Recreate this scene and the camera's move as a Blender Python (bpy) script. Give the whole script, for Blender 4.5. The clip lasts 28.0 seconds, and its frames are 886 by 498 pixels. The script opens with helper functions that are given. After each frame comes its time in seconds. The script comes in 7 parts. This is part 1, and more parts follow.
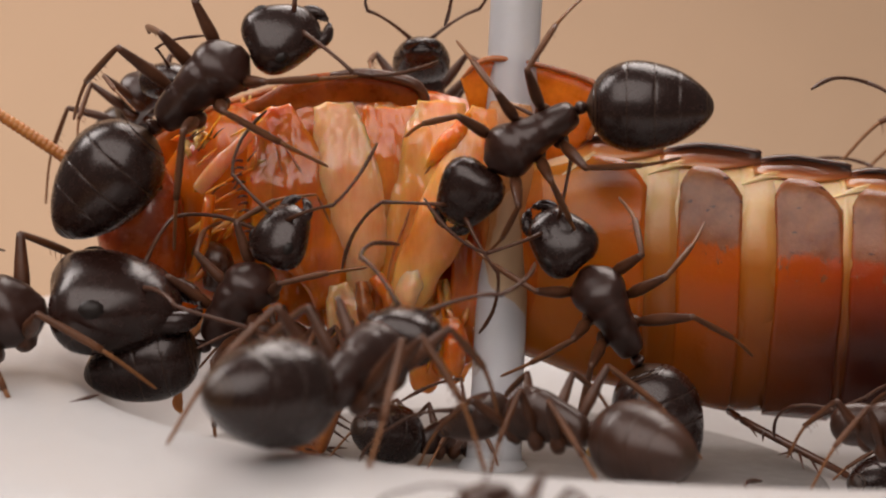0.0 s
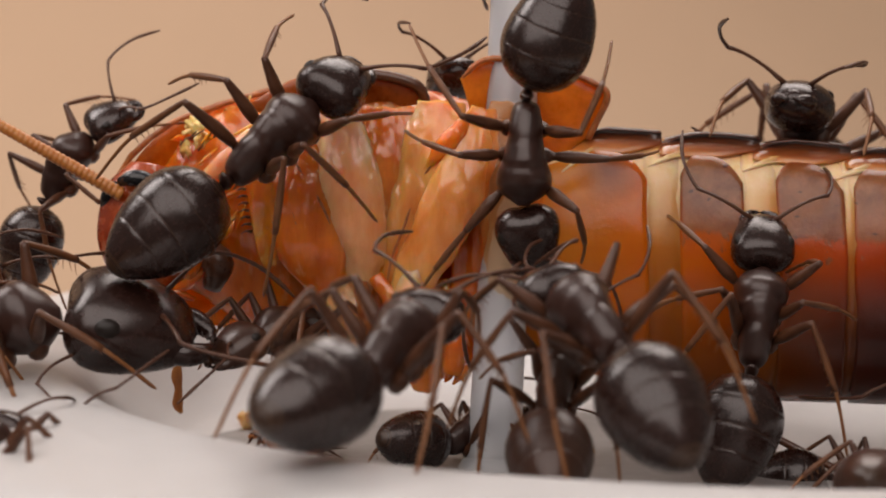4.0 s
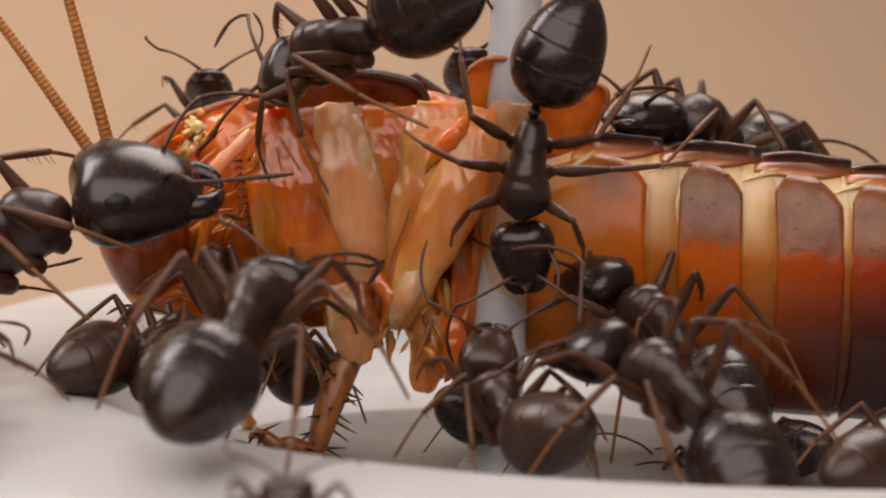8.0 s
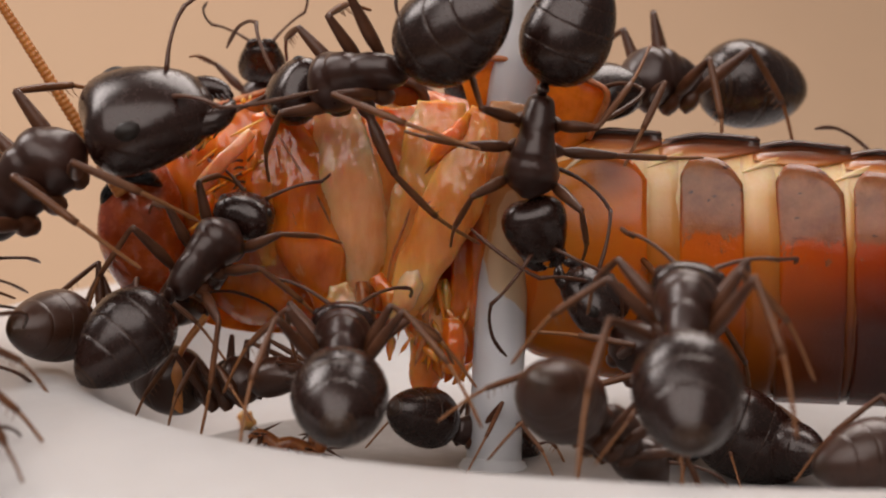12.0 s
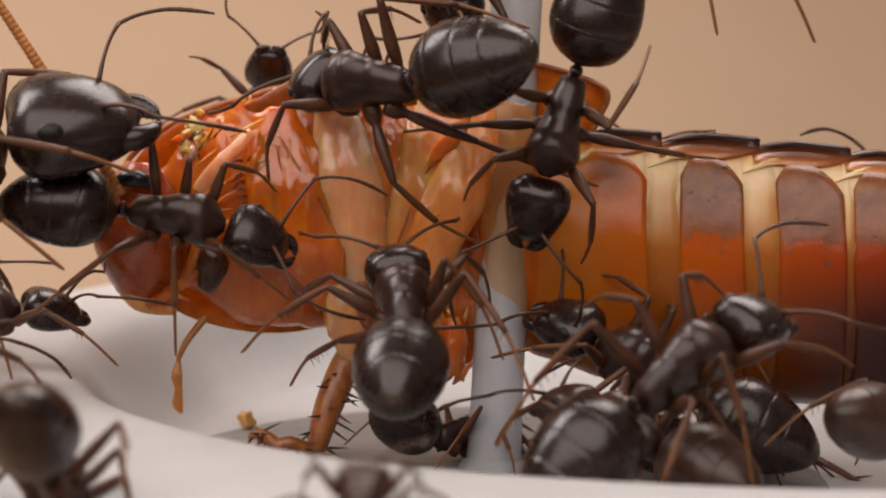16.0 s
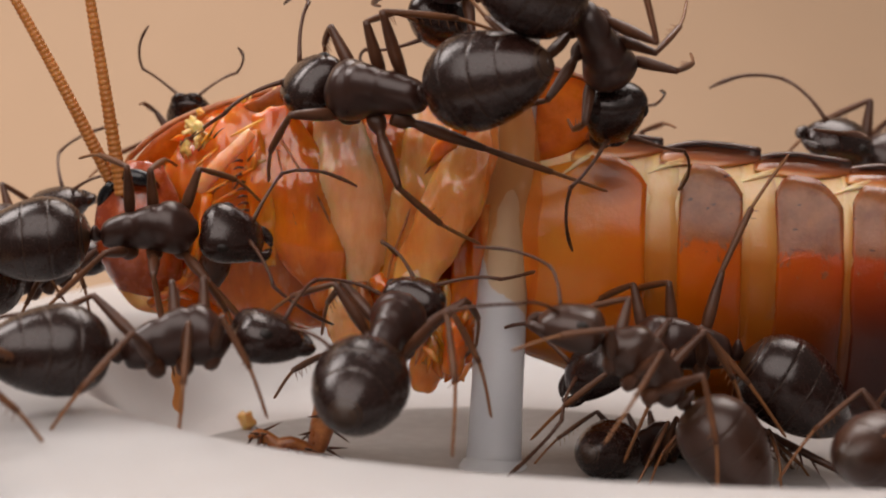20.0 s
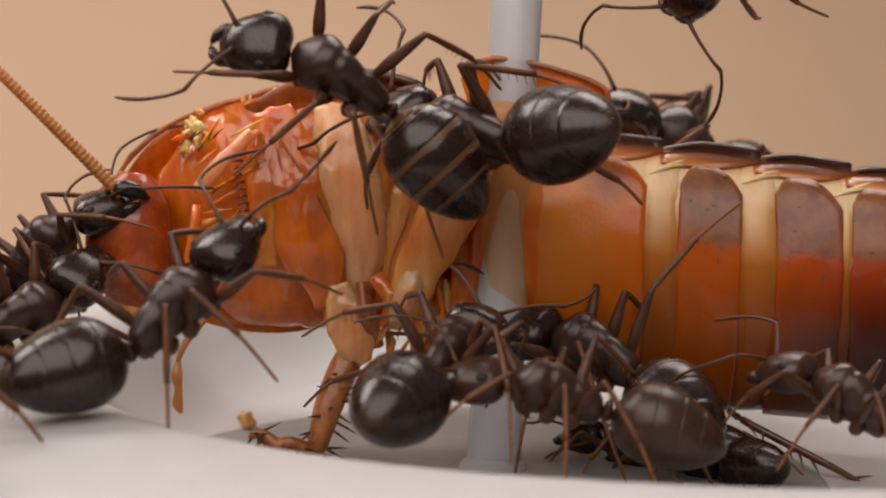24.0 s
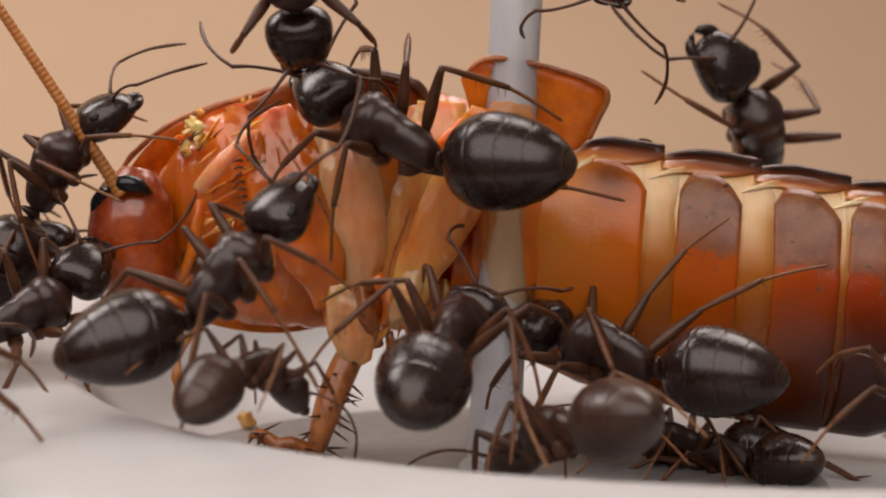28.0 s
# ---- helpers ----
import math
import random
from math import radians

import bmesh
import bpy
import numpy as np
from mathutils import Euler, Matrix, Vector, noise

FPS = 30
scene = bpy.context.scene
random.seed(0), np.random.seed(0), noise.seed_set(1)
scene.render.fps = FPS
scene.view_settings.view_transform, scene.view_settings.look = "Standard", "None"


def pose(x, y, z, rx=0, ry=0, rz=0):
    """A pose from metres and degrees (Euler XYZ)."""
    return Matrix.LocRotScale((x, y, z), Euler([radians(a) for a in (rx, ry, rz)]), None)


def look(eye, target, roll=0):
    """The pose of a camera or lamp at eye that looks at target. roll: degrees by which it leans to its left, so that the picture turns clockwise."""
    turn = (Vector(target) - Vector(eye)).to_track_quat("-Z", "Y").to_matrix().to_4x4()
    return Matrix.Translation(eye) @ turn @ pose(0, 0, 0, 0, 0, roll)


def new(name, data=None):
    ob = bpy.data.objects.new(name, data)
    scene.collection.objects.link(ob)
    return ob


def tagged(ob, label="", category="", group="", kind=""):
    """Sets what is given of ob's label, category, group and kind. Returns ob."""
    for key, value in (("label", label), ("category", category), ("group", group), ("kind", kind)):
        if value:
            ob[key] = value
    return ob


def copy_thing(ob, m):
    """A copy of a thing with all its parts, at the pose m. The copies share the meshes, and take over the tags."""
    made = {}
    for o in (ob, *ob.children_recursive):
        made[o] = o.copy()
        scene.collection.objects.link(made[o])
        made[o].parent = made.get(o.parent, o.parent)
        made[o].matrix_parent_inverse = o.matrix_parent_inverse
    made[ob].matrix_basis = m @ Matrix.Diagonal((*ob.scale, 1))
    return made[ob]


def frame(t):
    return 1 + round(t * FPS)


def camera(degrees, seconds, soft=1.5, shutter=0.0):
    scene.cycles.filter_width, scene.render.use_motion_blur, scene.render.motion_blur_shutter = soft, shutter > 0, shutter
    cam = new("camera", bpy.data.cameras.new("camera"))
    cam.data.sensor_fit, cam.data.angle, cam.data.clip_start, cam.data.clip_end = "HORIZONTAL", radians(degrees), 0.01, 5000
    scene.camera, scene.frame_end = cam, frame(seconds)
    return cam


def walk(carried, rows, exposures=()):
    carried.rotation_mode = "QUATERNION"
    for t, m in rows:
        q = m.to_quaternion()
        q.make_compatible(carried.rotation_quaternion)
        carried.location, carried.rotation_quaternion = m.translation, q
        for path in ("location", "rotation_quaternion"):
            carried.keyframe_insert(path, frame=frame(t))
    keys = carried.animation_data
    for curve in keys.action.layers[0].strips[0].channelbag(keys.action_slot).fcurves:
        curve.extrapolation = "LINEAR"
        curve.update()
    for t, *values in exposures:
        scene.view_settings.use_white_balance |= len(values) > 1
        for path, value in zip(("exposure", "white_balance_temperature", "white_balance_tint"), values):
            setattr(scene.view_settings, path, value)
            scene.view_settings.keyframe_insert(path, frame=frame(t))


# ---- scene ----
MM = 0.001

# ---- camera: fixed macro view ----
cam = camera(18.0, 28.0, soft=2.0)
EYE = (0.00, -112.74, 24.14)
AIM = (0.0, 0.0, 8.3)
still = look([c * MM for c in EYE], [c * MM for c in AIM])
cam.data.dof.use_dof = True
cam.data.dof.focus_distance = 109.5 * MM
cam.data.dof.aperture_fstop = 78.0
walk(cam, [(0.0, still), (28.0, still)])

# ---- light: a big soft box overhead, a room of warm grey ----
world = bpy.data.worlds.new("room_light")
scene.world = world
world.use_nodes = True
world.node_tree.nodes["Background"].inputs[0].default_value = (0.82, 0.73, 0.67, 1)
world.node_tree.nodes["Background"].inputs[1].default_value = 0.17


def soft_box(name, eye, target, wide, deep, watts, tint):
    data = bpy.data.lights.new(name, "AREA")
    data.shape, data.size, data.size_y = "RECTANGLE", wide * MM, deep * MM
    data.energy, data.color = watts, tint
    ob = new(name, data)
    ob.matrix_world = look([c * MM for c in eye], [c * MM for c in target])
    return ob


soft_box("soft_box_above", (-22, -89, 101), (0, -3, 9), 190, 122, 0.182, (1.0, 0.895, 0.85))
soft_box("soft_box_behind", (25, 62, 108), (-2, 2, 0), 90, 60, 0.100, (1.0, 0.90, 0.85))
soft_box("backdrop_lamp", (-130, 60, 150), (-60, 200, 10), 120, 120, 0.40, (1.0, 0.92, 0.89))
scene.view_settings.exposure = 0.0


# ---- materials ----
def material(name):
    m = bpy.data.materials.new(name)
    m.use_nodes = True
    return m, m.node_tree.nodes, m.node_tree.links, m.node_tree.nodes["Principled BSDF"]


def noise_node(nodes, links, scale, detail=4.0, rough=0.55, coord="Object"):
    tc = nodes.new("ShaderNodeTexCoord")
    n = nodes.new("ShaderNodeTexNoise")
    n.inputs["Scale"].default_value = scale
    n.inputs["Detail"].default_value = detail
    n.inputs["Roughness"].default_value = rough
    links.new(tc.outputs[coord], n.inputs["Vector"])
    return n


def ramp(nodes, links, src, stops):
    r = nodes.new("ShaderNodeValToRGB")
    e = r.color_ramp.elements
    e[0].position, e[0].color = stops[0][0], (*stops[0][1], 1)
    e[1].position, e[1].color = stops[-1][0], (*stops[-1][1], 1)
    for p, c in stops[1:-1]:
        k = e.new(p)
        k.color = (*c, 1)
    links.new(src, r.inputs[0])
    return r


def bump(nodes, links, bsdf, src, strength, distance):
    b = nodes.new("ShaderNodeBump")
    b.inputs["Strength"].default_value = strength
    b.inputs["Distance"].default_value = distance * MM
    links.new(src, b.inputs["Height"])
    links.new(b.outputs[0], bsdf.inputs["Normal"])


def surface(name, dark, light, rough=0.4, scale=700, relief=0.02, sss=0.0, radius=(1.0, 0.4, 0.15), coat=0.0, fine=6.0, spec=0.5, thin=0.0, stretch=None, sharp=0.17, clear=0.0, glaze=0.12, fleck_glint=None, wet=0.0):
    """Two tones mottled at two scales, with fine relief."""
    m, nodes, links, bsdf = material(name)
    big = noise_node(nodes, links, scale)
    small = noise_node(nodes, links, scale * fine, 6.0, 0.65)
    if stretch:
        mp = nodes.new("ShaderNodeMapping")
        mp.inputs["Scale"].default_value = stretch
        mp.inputs["Rotation"].default_value = (0, 0.35, 0)
        links.new(small.inputs["Vector"].links[0].from_socket, mp.inputs["Vector"])
        links.new(mp.outputs[0], small.inputs["Vector"])
    mixed = nodes.new("ShaderNodeMix")
    mixed.inputs[0].default_value = 0.4
    links.new(big.outputs[0], mixed.inputs[2])
    links.new(small.outputs[0], mixed.inputs[3])
    col = ramp(nodes, links, mixed.outputs[0], [(0.5 - sharp, dark), (0.5 + sharp, light)])
    tone = col.outputs[0]
    if fleck_glint:  # dry, pale scratches and painted-in glints along the grain
        fn = noise_node(nodes, links, 1500, 5, 0.6)
        mp = nodes.new("ShaderNodeMapping")
        mp.inputs["Scale"].default_value = (1.2, 1.2, 0.22)
        mp.inputs["Rotation"].default_value = (0, 0.3, 0)
        links.new(fn.inputs["Vector"].links[0].from_socket, mp.inputs["Vector"])
        links.new(mp.outputs[0], fn.inputs["Vector"])
        cut = nodes.new("ShaderNodeMapRange")
        cut.inputs["From Min"].default_value, cut.inputs["From Max"].default_value = fleck_glint, fleck_glint + 0.16
        cut.inputs["To Max"].default_value = 0.42
        links.new(fn.outputs[0], cut.inputs["Value"])
        pale = nodes.new("ShaderNodeMix")
        pale.data_type = "RGBA"
        links.new(cut.outputs[0], pale.inputs[0])
        links.new(tone, pale.inputs[6])
        pale.inputs[7].default_value = (0.93, 0.68, 0.46, 1)
        tone = pale.outputs[2]
    links.new(tone, bsdf.inputs["Base Color"])
    rr = ramp(nodes, links, small.outputs[0], [(0.3, (rough * 0.8,) * 3), (0.7, (min(1, rough * 1.25),) * 3)])
    links.new(rr.outputs[0], bsdf.inputs["Roughness"])
    bsdf.inputs["Specular IOR Level"].default_value = spec
    bsdf.inputs["Coat Weight"].default_value = coat
    bsdf.inputs["Coat Roughness"].default_value = glaze
    bsdf.inputs["Transmission Weight"].default_value = clear
    if sss:
        bsdf.inputs["Subsurface Weight"].default_value = sss
        bsdf.inputs["Subsurface Radius"].default_value = radius
        bsdf.inputs["Subsurface Scale"].default_value = MM
    if relief:
        bump(nodes, links, bsdf, small.outputs[0], 0.5 if relief < 0.2 else 0.8, relief)
        links.new(bsdf.inputs["Normal"].links[0].from_socket, bsdf.inputs["Coat Normal"])
    if wet:  # a film of juice, wrinkled along the grain
        bsdf.inputs["Coat Tint"].default_value = (1.0, 0.90, 0.72, 1)
        bsdf.inputs["Coat IOR"].default_value = 1.64
        wn = noise_node(nodes, links, 980, 3, 0.4)
        mp = nodes.new("ShaderNodeMapping")
        mp.inputs["Scale"].default_value = (1.7, 1.7, 0.26)
        mp.inputs["Rotation"].default_value = (0, 0.3, 0)
        links.new(wn.inputs["Vector"].links[0].from_socket, mp.inputs["Vector"])
        links.new(mp.outputs[0], wn.inputs["Vector"])
        wb = nodes.new("ShaderNodeBump")
        wb.inputs["Strength"].default_value = 0.9
        wb.inputs["Distance"].default_value = wet * MM
        links.new(wn.outputs[0], wb.inputs["Height"])
        links.new(wb.outputs[0], bsdf.inputs["Coat Normal"])
    if thin:
        tr = nodes.new("ShaderNodeBsdfTranslucent")
        links.new(col.outputs[0], tr.inputs[0])
        mx = nodes.new("ShaderNodeMixShader")
        mx.inputs[0].default_value = thin
        links.new(bsdf.outputs[0], mx.inputs[1])
        links.new(tr.outputs[0], mx.inputs[2])
        links.new(mx.outputs[0], nodes["Material Output"].inputs[0])
    return m


CHITIN = surface("black_chitin", (0.0100, 0.0040, 0.0028), (0.022, 0.0084, 0.0060), 0.25, 600, 0.003, fine=8, spec=0.56)
CHITIN_BROWN = surface("brown_chitin", (0.024, 0.0090, 0.0048), (0.052, 0.020, 0.0105), 0.32, 600, 0.005, fine=12, spec=0.56)
THORAX = surface("dark_brown_thorax", (0.016, 0.0060, 0.0040), (0.040, 0.0150, 0.0100), 0.33, 700, 0.010, fine=10, spec=0.56)
BAND = surface("gaster_seam", (0.024, 0.0105, 0.0050), (0.048, 0.022, 0.0100), 0.35, 700, 0.01)
AMBER_BAND = surface("amber_gaster_band", (0.07, 0.029, 0.008), (0.13, 0.058, 0.018), 0.35, 700, 0.01)
LEG = surface("brown_leg", (0.042, 0.0140, 0.0065), (0.092, 0.034, 0.0145), 0.38, 900, 0.01, spec=0.4)
SHIN = surface("russet_shin", (0.12, 0.042, 0.012), (0.27, 0.112, 0.038), 0.42, 900, 0.01, spec=0.4)
TIBIA = surface("dark_brown_shin", (0.058, 0.020, 0.008), (0.145, 0.054, 0.019), 0.40, 900, 0.01, spec=0.4)
EYE_BLACK = surface("wet_black_eye", (0.004, 0.004, 0.005), (0.009, 0.009, 0.011), 0.24, 900, 0.0, coat=0.1)
ANT_EYE = surface("dull_black_eye", (0.008, 0.005, 0.004), (0.014, 0.009, 0.007), 0.42, 900, 0.004, spec=0.3)
for shell in (CHITIN, CHITIN_BROWN, THORAX):  # the shell's sheen is faintly brown
    shell.node_tree.nodes["Principled BSDF"].inputs["Specular Tint"].default_value = (1.0, 0.95, 0.94, 1)
AMBER = surface("amber_cuticle", (0.42, 0.072, 0.001), (0.90, 0.265, 0.020), 0.34, 260, 0.05, sss=0.75, radius=(2.0, 0.6, 0.15), coat=1.0, spec=0.1, fleck_glint=0.57, fine=3.5, stretch=(1.5, 1.5, 0.4), sharp=0.16, glaze=0.05, wet=0.36)
RED_AMBER = surface("red_amber_cuticle", (0.35, 0.058, 0.001), (0.76, 0.215, 0.012), 0.34, 280, 0.05, sss=0.75, radius=(2.0, 0.6, 0.15), coat=1.0, spec=0.1, fleck_glint=0.59, fine=3.5, stretch=(1.5, 1.5, 0.4), sharp=0.16, glaze=0.05, wet=0.36)
PALE = surface("pale_cuticle", (0.57, 0.137, 0.011), (0.94, 0.46, 0.158), 0.3, 260, 0.05, sss=0.75, radius=(2.0, 0.6, 0.15), coat=1.0, spec=0.1, fleck_glint=0.57, fine=3.5, stretch=(1.5, 1.5, 0.4), sharp=0.18, glaze=0.05, wet=0.36)
HAZE = surface("hazy_pale_cuticle", (0.62, 0.180, 0.042), (0.96, 0.50, 0.26), 0.26, 260, 0.05, sss=0.75, radius=(2.0, 0.6, 0.15), coat=1.0, spec=0.1, fleck_glint=0.60, fine=3.5, stretch=(1.5, 1.5, 0.4), sharp=0.20, glaze=0.05, wet=0.36)
HAZE.node_tree.nodes["Principled BSDF"].inputs["Coat Tint"].default_value = (1, 0.97, 0.93, 1)
RUST = surface("rust_back_plate", (0.16, 0.028, 0.003), (0.52, 0.13, 0.014), 0.28, 260, 0.04, sss=0.2, coat=0.5, thin=0.3, spec=0.35, sharp=0.14)
HEAD_AMBER = surface("dark_red_amber", (0.18, 0.017, 0.003), (0.48, 0.090, 0.011), 0.26, 200, 0.03, sss=0.25, coat=0.8, spec=0.4, sharp=0.12, glaze=0.06)
ANTENNA = surface("ringed_amber", (0.30, 0.095, 0.016), (0.52, 0.21, 0.05), 0.35, 500, 0.03, sss=0.1)
YELLOW = surface("yellow_flesh", (0.74, 0.32, 0.03), (0.95, 0.72, 0.28), 0.3, 900, 0.12, sss=0.3, coat=0.7, sharp=0.1)
HOOD = surface("thin_amber_shield", (0.46, 0.095, 0.004), (0.88, 0.30, 0.018), 0.28, 220, 0.05, sss=0.2, coat=0.5, thin=0.4, spec=0.35, sharp=0.12)
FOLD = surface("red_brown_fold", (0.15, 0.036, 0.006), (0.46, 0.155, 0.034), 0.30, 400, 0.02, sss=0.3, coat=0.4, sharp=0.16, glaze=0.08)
TERGITE = surface("dark_tergite", (0.026, 0.0075, 0.004), (0.11, 0.034, 0.010), 0.30, 350, 0.04, coat=0.3, sharp=0.12)
SPINY = surface("brown_leg_cuticle", (0.17, 0.040, 0.008), (0.50, 0.18, 0.045), 0.32, 500, 0.06, sss=0.2, coat=0.4, sharp=0.12)
WHITE = surface("white_plastic", (0.44, 0.425, 0.42), (0.51, 0.495, 0.49), 0.42, 90, 0.012, sss=0.15, radius=(2, 1.8, 1.6), fine=14)
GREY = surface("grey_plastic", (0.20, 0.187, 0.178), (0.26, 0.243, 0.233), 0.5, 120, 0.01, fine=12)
CRUMB = surface("amber_crumb", (0.45, 0.24, 0.06), (0.66, 0.42, 0.14), 0.4, 500, 0.05, sss=0.3)


def make_wall_material():
    m, nodes, links, bsdf = material("tan_paper")
    big = noise_node(nodes, links, 9, 2)
    fine = noise_node(nodes, links, 120, 5)
    mixed = nodes.new("ShaderNodeMix")
    mixed.inputs[0].default_value = 0.15
    links.new(big.outputs[0], mixed.inputs[2])
    links.new(fine.outputs[0], mixed.inputs[3])
    col = ramp(nodes, links, mixed.outputs[0], [(0.3, (0.475, 0.328, 0.215)), (0.7, (0.57, 0.398, 0.268))])
    links.new(col.outputs[0], bsdf.inputs["Base Color"])
    bsdf.inputs["Roughness"].default_value = 0.9
    return m


TAN = make_wall_material()


def make_belly_material(name, joint):
    """Belly plates: amber near the thorax, mahogany towards the tail, with a brown patch, partly painted-in gloss
    sheen, whose lower edge is ragged. joint: the cream skin between.
    """
    m, nodes, links, bsdf = material(name)
    tc = nodes.new("ShaderNodeTexCoord")
    sep = nodes.new("ShaderNodeSeparateXYZ")
    links.new(tc.outputs["Object"], sep.inputs[0])

    def span(socket, a, b):
        k = nodes.new("ShaderNodeMapRange")
        k.inputs["From Min"].default_value, k.inputs["From Max"].default_value = a * MM, b * MM
        links.new(socket, k.inputs["Value"])
        return k.outputs[0]

    def blend(fac, a, b):
        k = nodes.new("ShaderNodeMix")
        k.data_type = "RGBA"
        links.new(fac, k.inputs[0])
        for i, c in ((6, a), (7, b)):
            if isinstance(c, tuple):
                k.inputs[i].default_value = (*c, 1)
            else:
                links.new(c, k.inputs[i])
        return k.outputs[2]

    def calc(op, a, b):
        k = nodes.new("ShaderNodeMath")
        k.operation = op
        k.use_clamp = op == "MULTIPLY"
        for i, c in enumerate((a, b)):
            if isinstance(c, (int, float)):
                k.inputs[i].default_value = c
            else:
                links.new(c, k.inputs[i])
        return k.outputs[0]

    blot = noise_node(nodes, links, 420, 6, 0.65)
    fine = noise_node(nodes, links, 2600, 5, 0.7)
    along = span(sep.outputs[0], 5.0, 15.0)
    height = calc("ADD", sep.outputs[2], calc("MULTIPLY", sep.outputs[0], 0.08))
    if joint:
        cream = blend(blot.outputs[0], (0.68, 0.34, 0.10), (0.96, 0.74, 0.42))
        tan = blend(blot.outputs[0], (0.40, 0.10, 0.008), (0.54, 0.18, 0.022))
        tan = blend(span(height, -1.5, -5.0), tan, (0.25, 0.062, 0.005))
        gen = nodes.new("ShaderNodeSeparateXYZ")
        links.new(tc.outputs["Generated"], gen.inputs[0])
        across = nodes.new("ShaderNodeMapRange")
        across.inputs["From Min"].default_value, across.inputs["From Max"].default_value = 0.25, 0.95
        across.inputs["To Max"].default_value = 0.75
        links.new(gen.outputs[0], across.inputs["Value"])
        cream = blend(across.outputs[0], cream, (0.58, 0.23, 0.042))
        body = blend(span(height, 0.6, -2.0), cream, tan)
        fold = blend(fine.outputs[0], (0.80, 0.44, 0.17), (0.98, 0.78, 0.54))
        body = blend(span(height, 0.2, 1.1), body, fold)
        body = blend(span(height, 1.35, 1.8), body, (0.74, 0.33, 0.10))
    else:
        honey = blend(blot.outputs[0], (0.55, 0.145, 0.006), (0.76, 0.275, 0.034))
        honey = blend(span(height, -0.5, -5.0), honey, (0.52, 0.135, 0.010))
        amber = blend(blot.outputs[0], (0.52, 0.078, 0.0), (0.74, 0.152, 0.0))
        mahogany = blend(blot.outputs[0], (0.38, 0.030, 0.0), (0.58, 0.070, 0.0))
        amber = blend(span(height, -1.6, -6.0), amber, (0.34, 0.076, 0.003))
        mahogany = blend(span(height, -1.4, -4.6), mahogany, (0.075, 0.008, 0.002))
        body = blend(span(sep.outputs[0], 1.8, 5.6), honey, blend(along, amber, mahogany))
    # darker towards the lower margin and the tail
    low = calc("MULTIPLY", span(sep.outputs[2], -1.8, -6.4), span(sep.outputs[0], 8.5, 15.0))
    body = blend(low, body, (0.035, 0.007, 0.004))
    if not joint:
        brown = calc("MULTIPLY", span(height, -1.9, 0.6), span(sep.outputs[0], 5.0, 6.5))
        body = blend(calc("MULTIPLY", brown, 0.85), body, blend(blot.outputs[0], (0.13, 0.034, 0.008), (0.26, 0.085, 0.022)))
        # brown patch above a ragged edge, part of it gloss sheen put into colour
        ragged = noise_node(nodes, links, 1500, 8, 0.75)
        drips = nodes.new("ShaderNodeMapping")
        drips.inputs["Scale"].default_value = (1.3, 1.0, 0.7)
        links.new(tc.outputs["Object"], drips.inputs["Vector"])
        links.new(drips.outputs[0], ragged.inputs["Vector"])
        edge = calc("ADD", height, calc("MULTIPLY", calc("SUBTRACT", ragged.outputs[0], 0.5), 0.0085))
        brown_sheen = nodes.new("ShaderNodeMapRange")
        brown_sheen.inputs["From Min"].default_value, brown_sheen.inputs["From Max"].default_value = -1.38 * MM, -1.12 * MM
        links.new(edge, brown_sheen.inputs["Value"])
        there = calc("MULTIPLY", brown_sheen.outputs[0], span(sep.outputs[0], 5.8, 6.2))
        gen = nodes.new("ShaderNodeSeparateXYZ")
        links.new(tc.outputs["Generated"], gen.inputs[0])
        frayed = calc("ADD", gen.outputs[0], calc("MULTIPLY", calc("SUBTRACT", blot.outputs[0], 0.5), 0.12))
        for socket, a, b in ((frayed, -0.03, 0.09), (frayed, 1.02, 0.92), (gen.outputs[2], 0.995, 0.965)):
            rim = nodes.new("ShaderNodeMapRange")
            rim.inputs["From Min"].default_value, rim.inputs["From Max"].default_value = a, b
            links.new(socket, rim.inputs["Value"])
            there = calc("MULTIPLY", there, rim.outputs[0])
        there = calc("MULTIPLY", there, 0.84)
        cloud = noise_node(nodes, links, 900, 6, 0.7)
        sheen_tone = ramp(nodes, links, cloud.outputs[0], [(0.32, (0.130, 0.040, 0.016)), (0.68, (0.33, 0.135, 0.060))])
        body = blend(there, body, sheen_tone.outputs[0])
        pits = noise_node(nodes, links, 2300, 2, 0.5)
        slant = nodes.new("ShaderNodeMapping")
        slant.inputs["Scale"].default_value = (0.55, 1.0, 1.25)
        slant.inputs["Rotation"].default_value = (0, 0.5, 0)
        links.new(tc.outputs["Object"], slant.inputs["Vector"])
        links.new(slant.outputs[0], pits.inputs["Vector"])
        dot = nodes.new("ShaderNodeMapRange")
        dot.inputs["From Min"].default_value, dot.inputs["From Max"].default_value = 0.675, 0.715
        links.new(pits.outputs[0], dot.inputs["Value"])
        body = blend(calc("MULTIPLY", dot.outputs[0], there), body, (0.03, 0.012, 0.01))
        spot = nodes.new("ShaderNodeVectorMath")
        spot.operation = "DISTANCE"
        spot.inputs[1].default_value = (4.0 * MM, -2.0 * MM, 0.9 * MM)
        links.new(tc.outputs["Object"], spot.inputs[0])
        stain = calc("MULTIPLY", span(spot.outputs["Value"], 1.7, 0.5), 0.85)
        body = blend(stain, body, (0.13, 0.030, 0.008))
    links.new(body, bsdf.inputs["Base Color"])
    bsdf.inputs["Roughness"].default_value = 0.24
    bsdf.inputs["Specular IOR Level"].default_value = 0.10
    bsdf.inputs["Coat Weight"].default_value = 0.62
    bsdf.inputs["Coat Roughness"].default_value = 0.06
    bsdf.inputs["Subsurface Weight"].default_value = 0.25
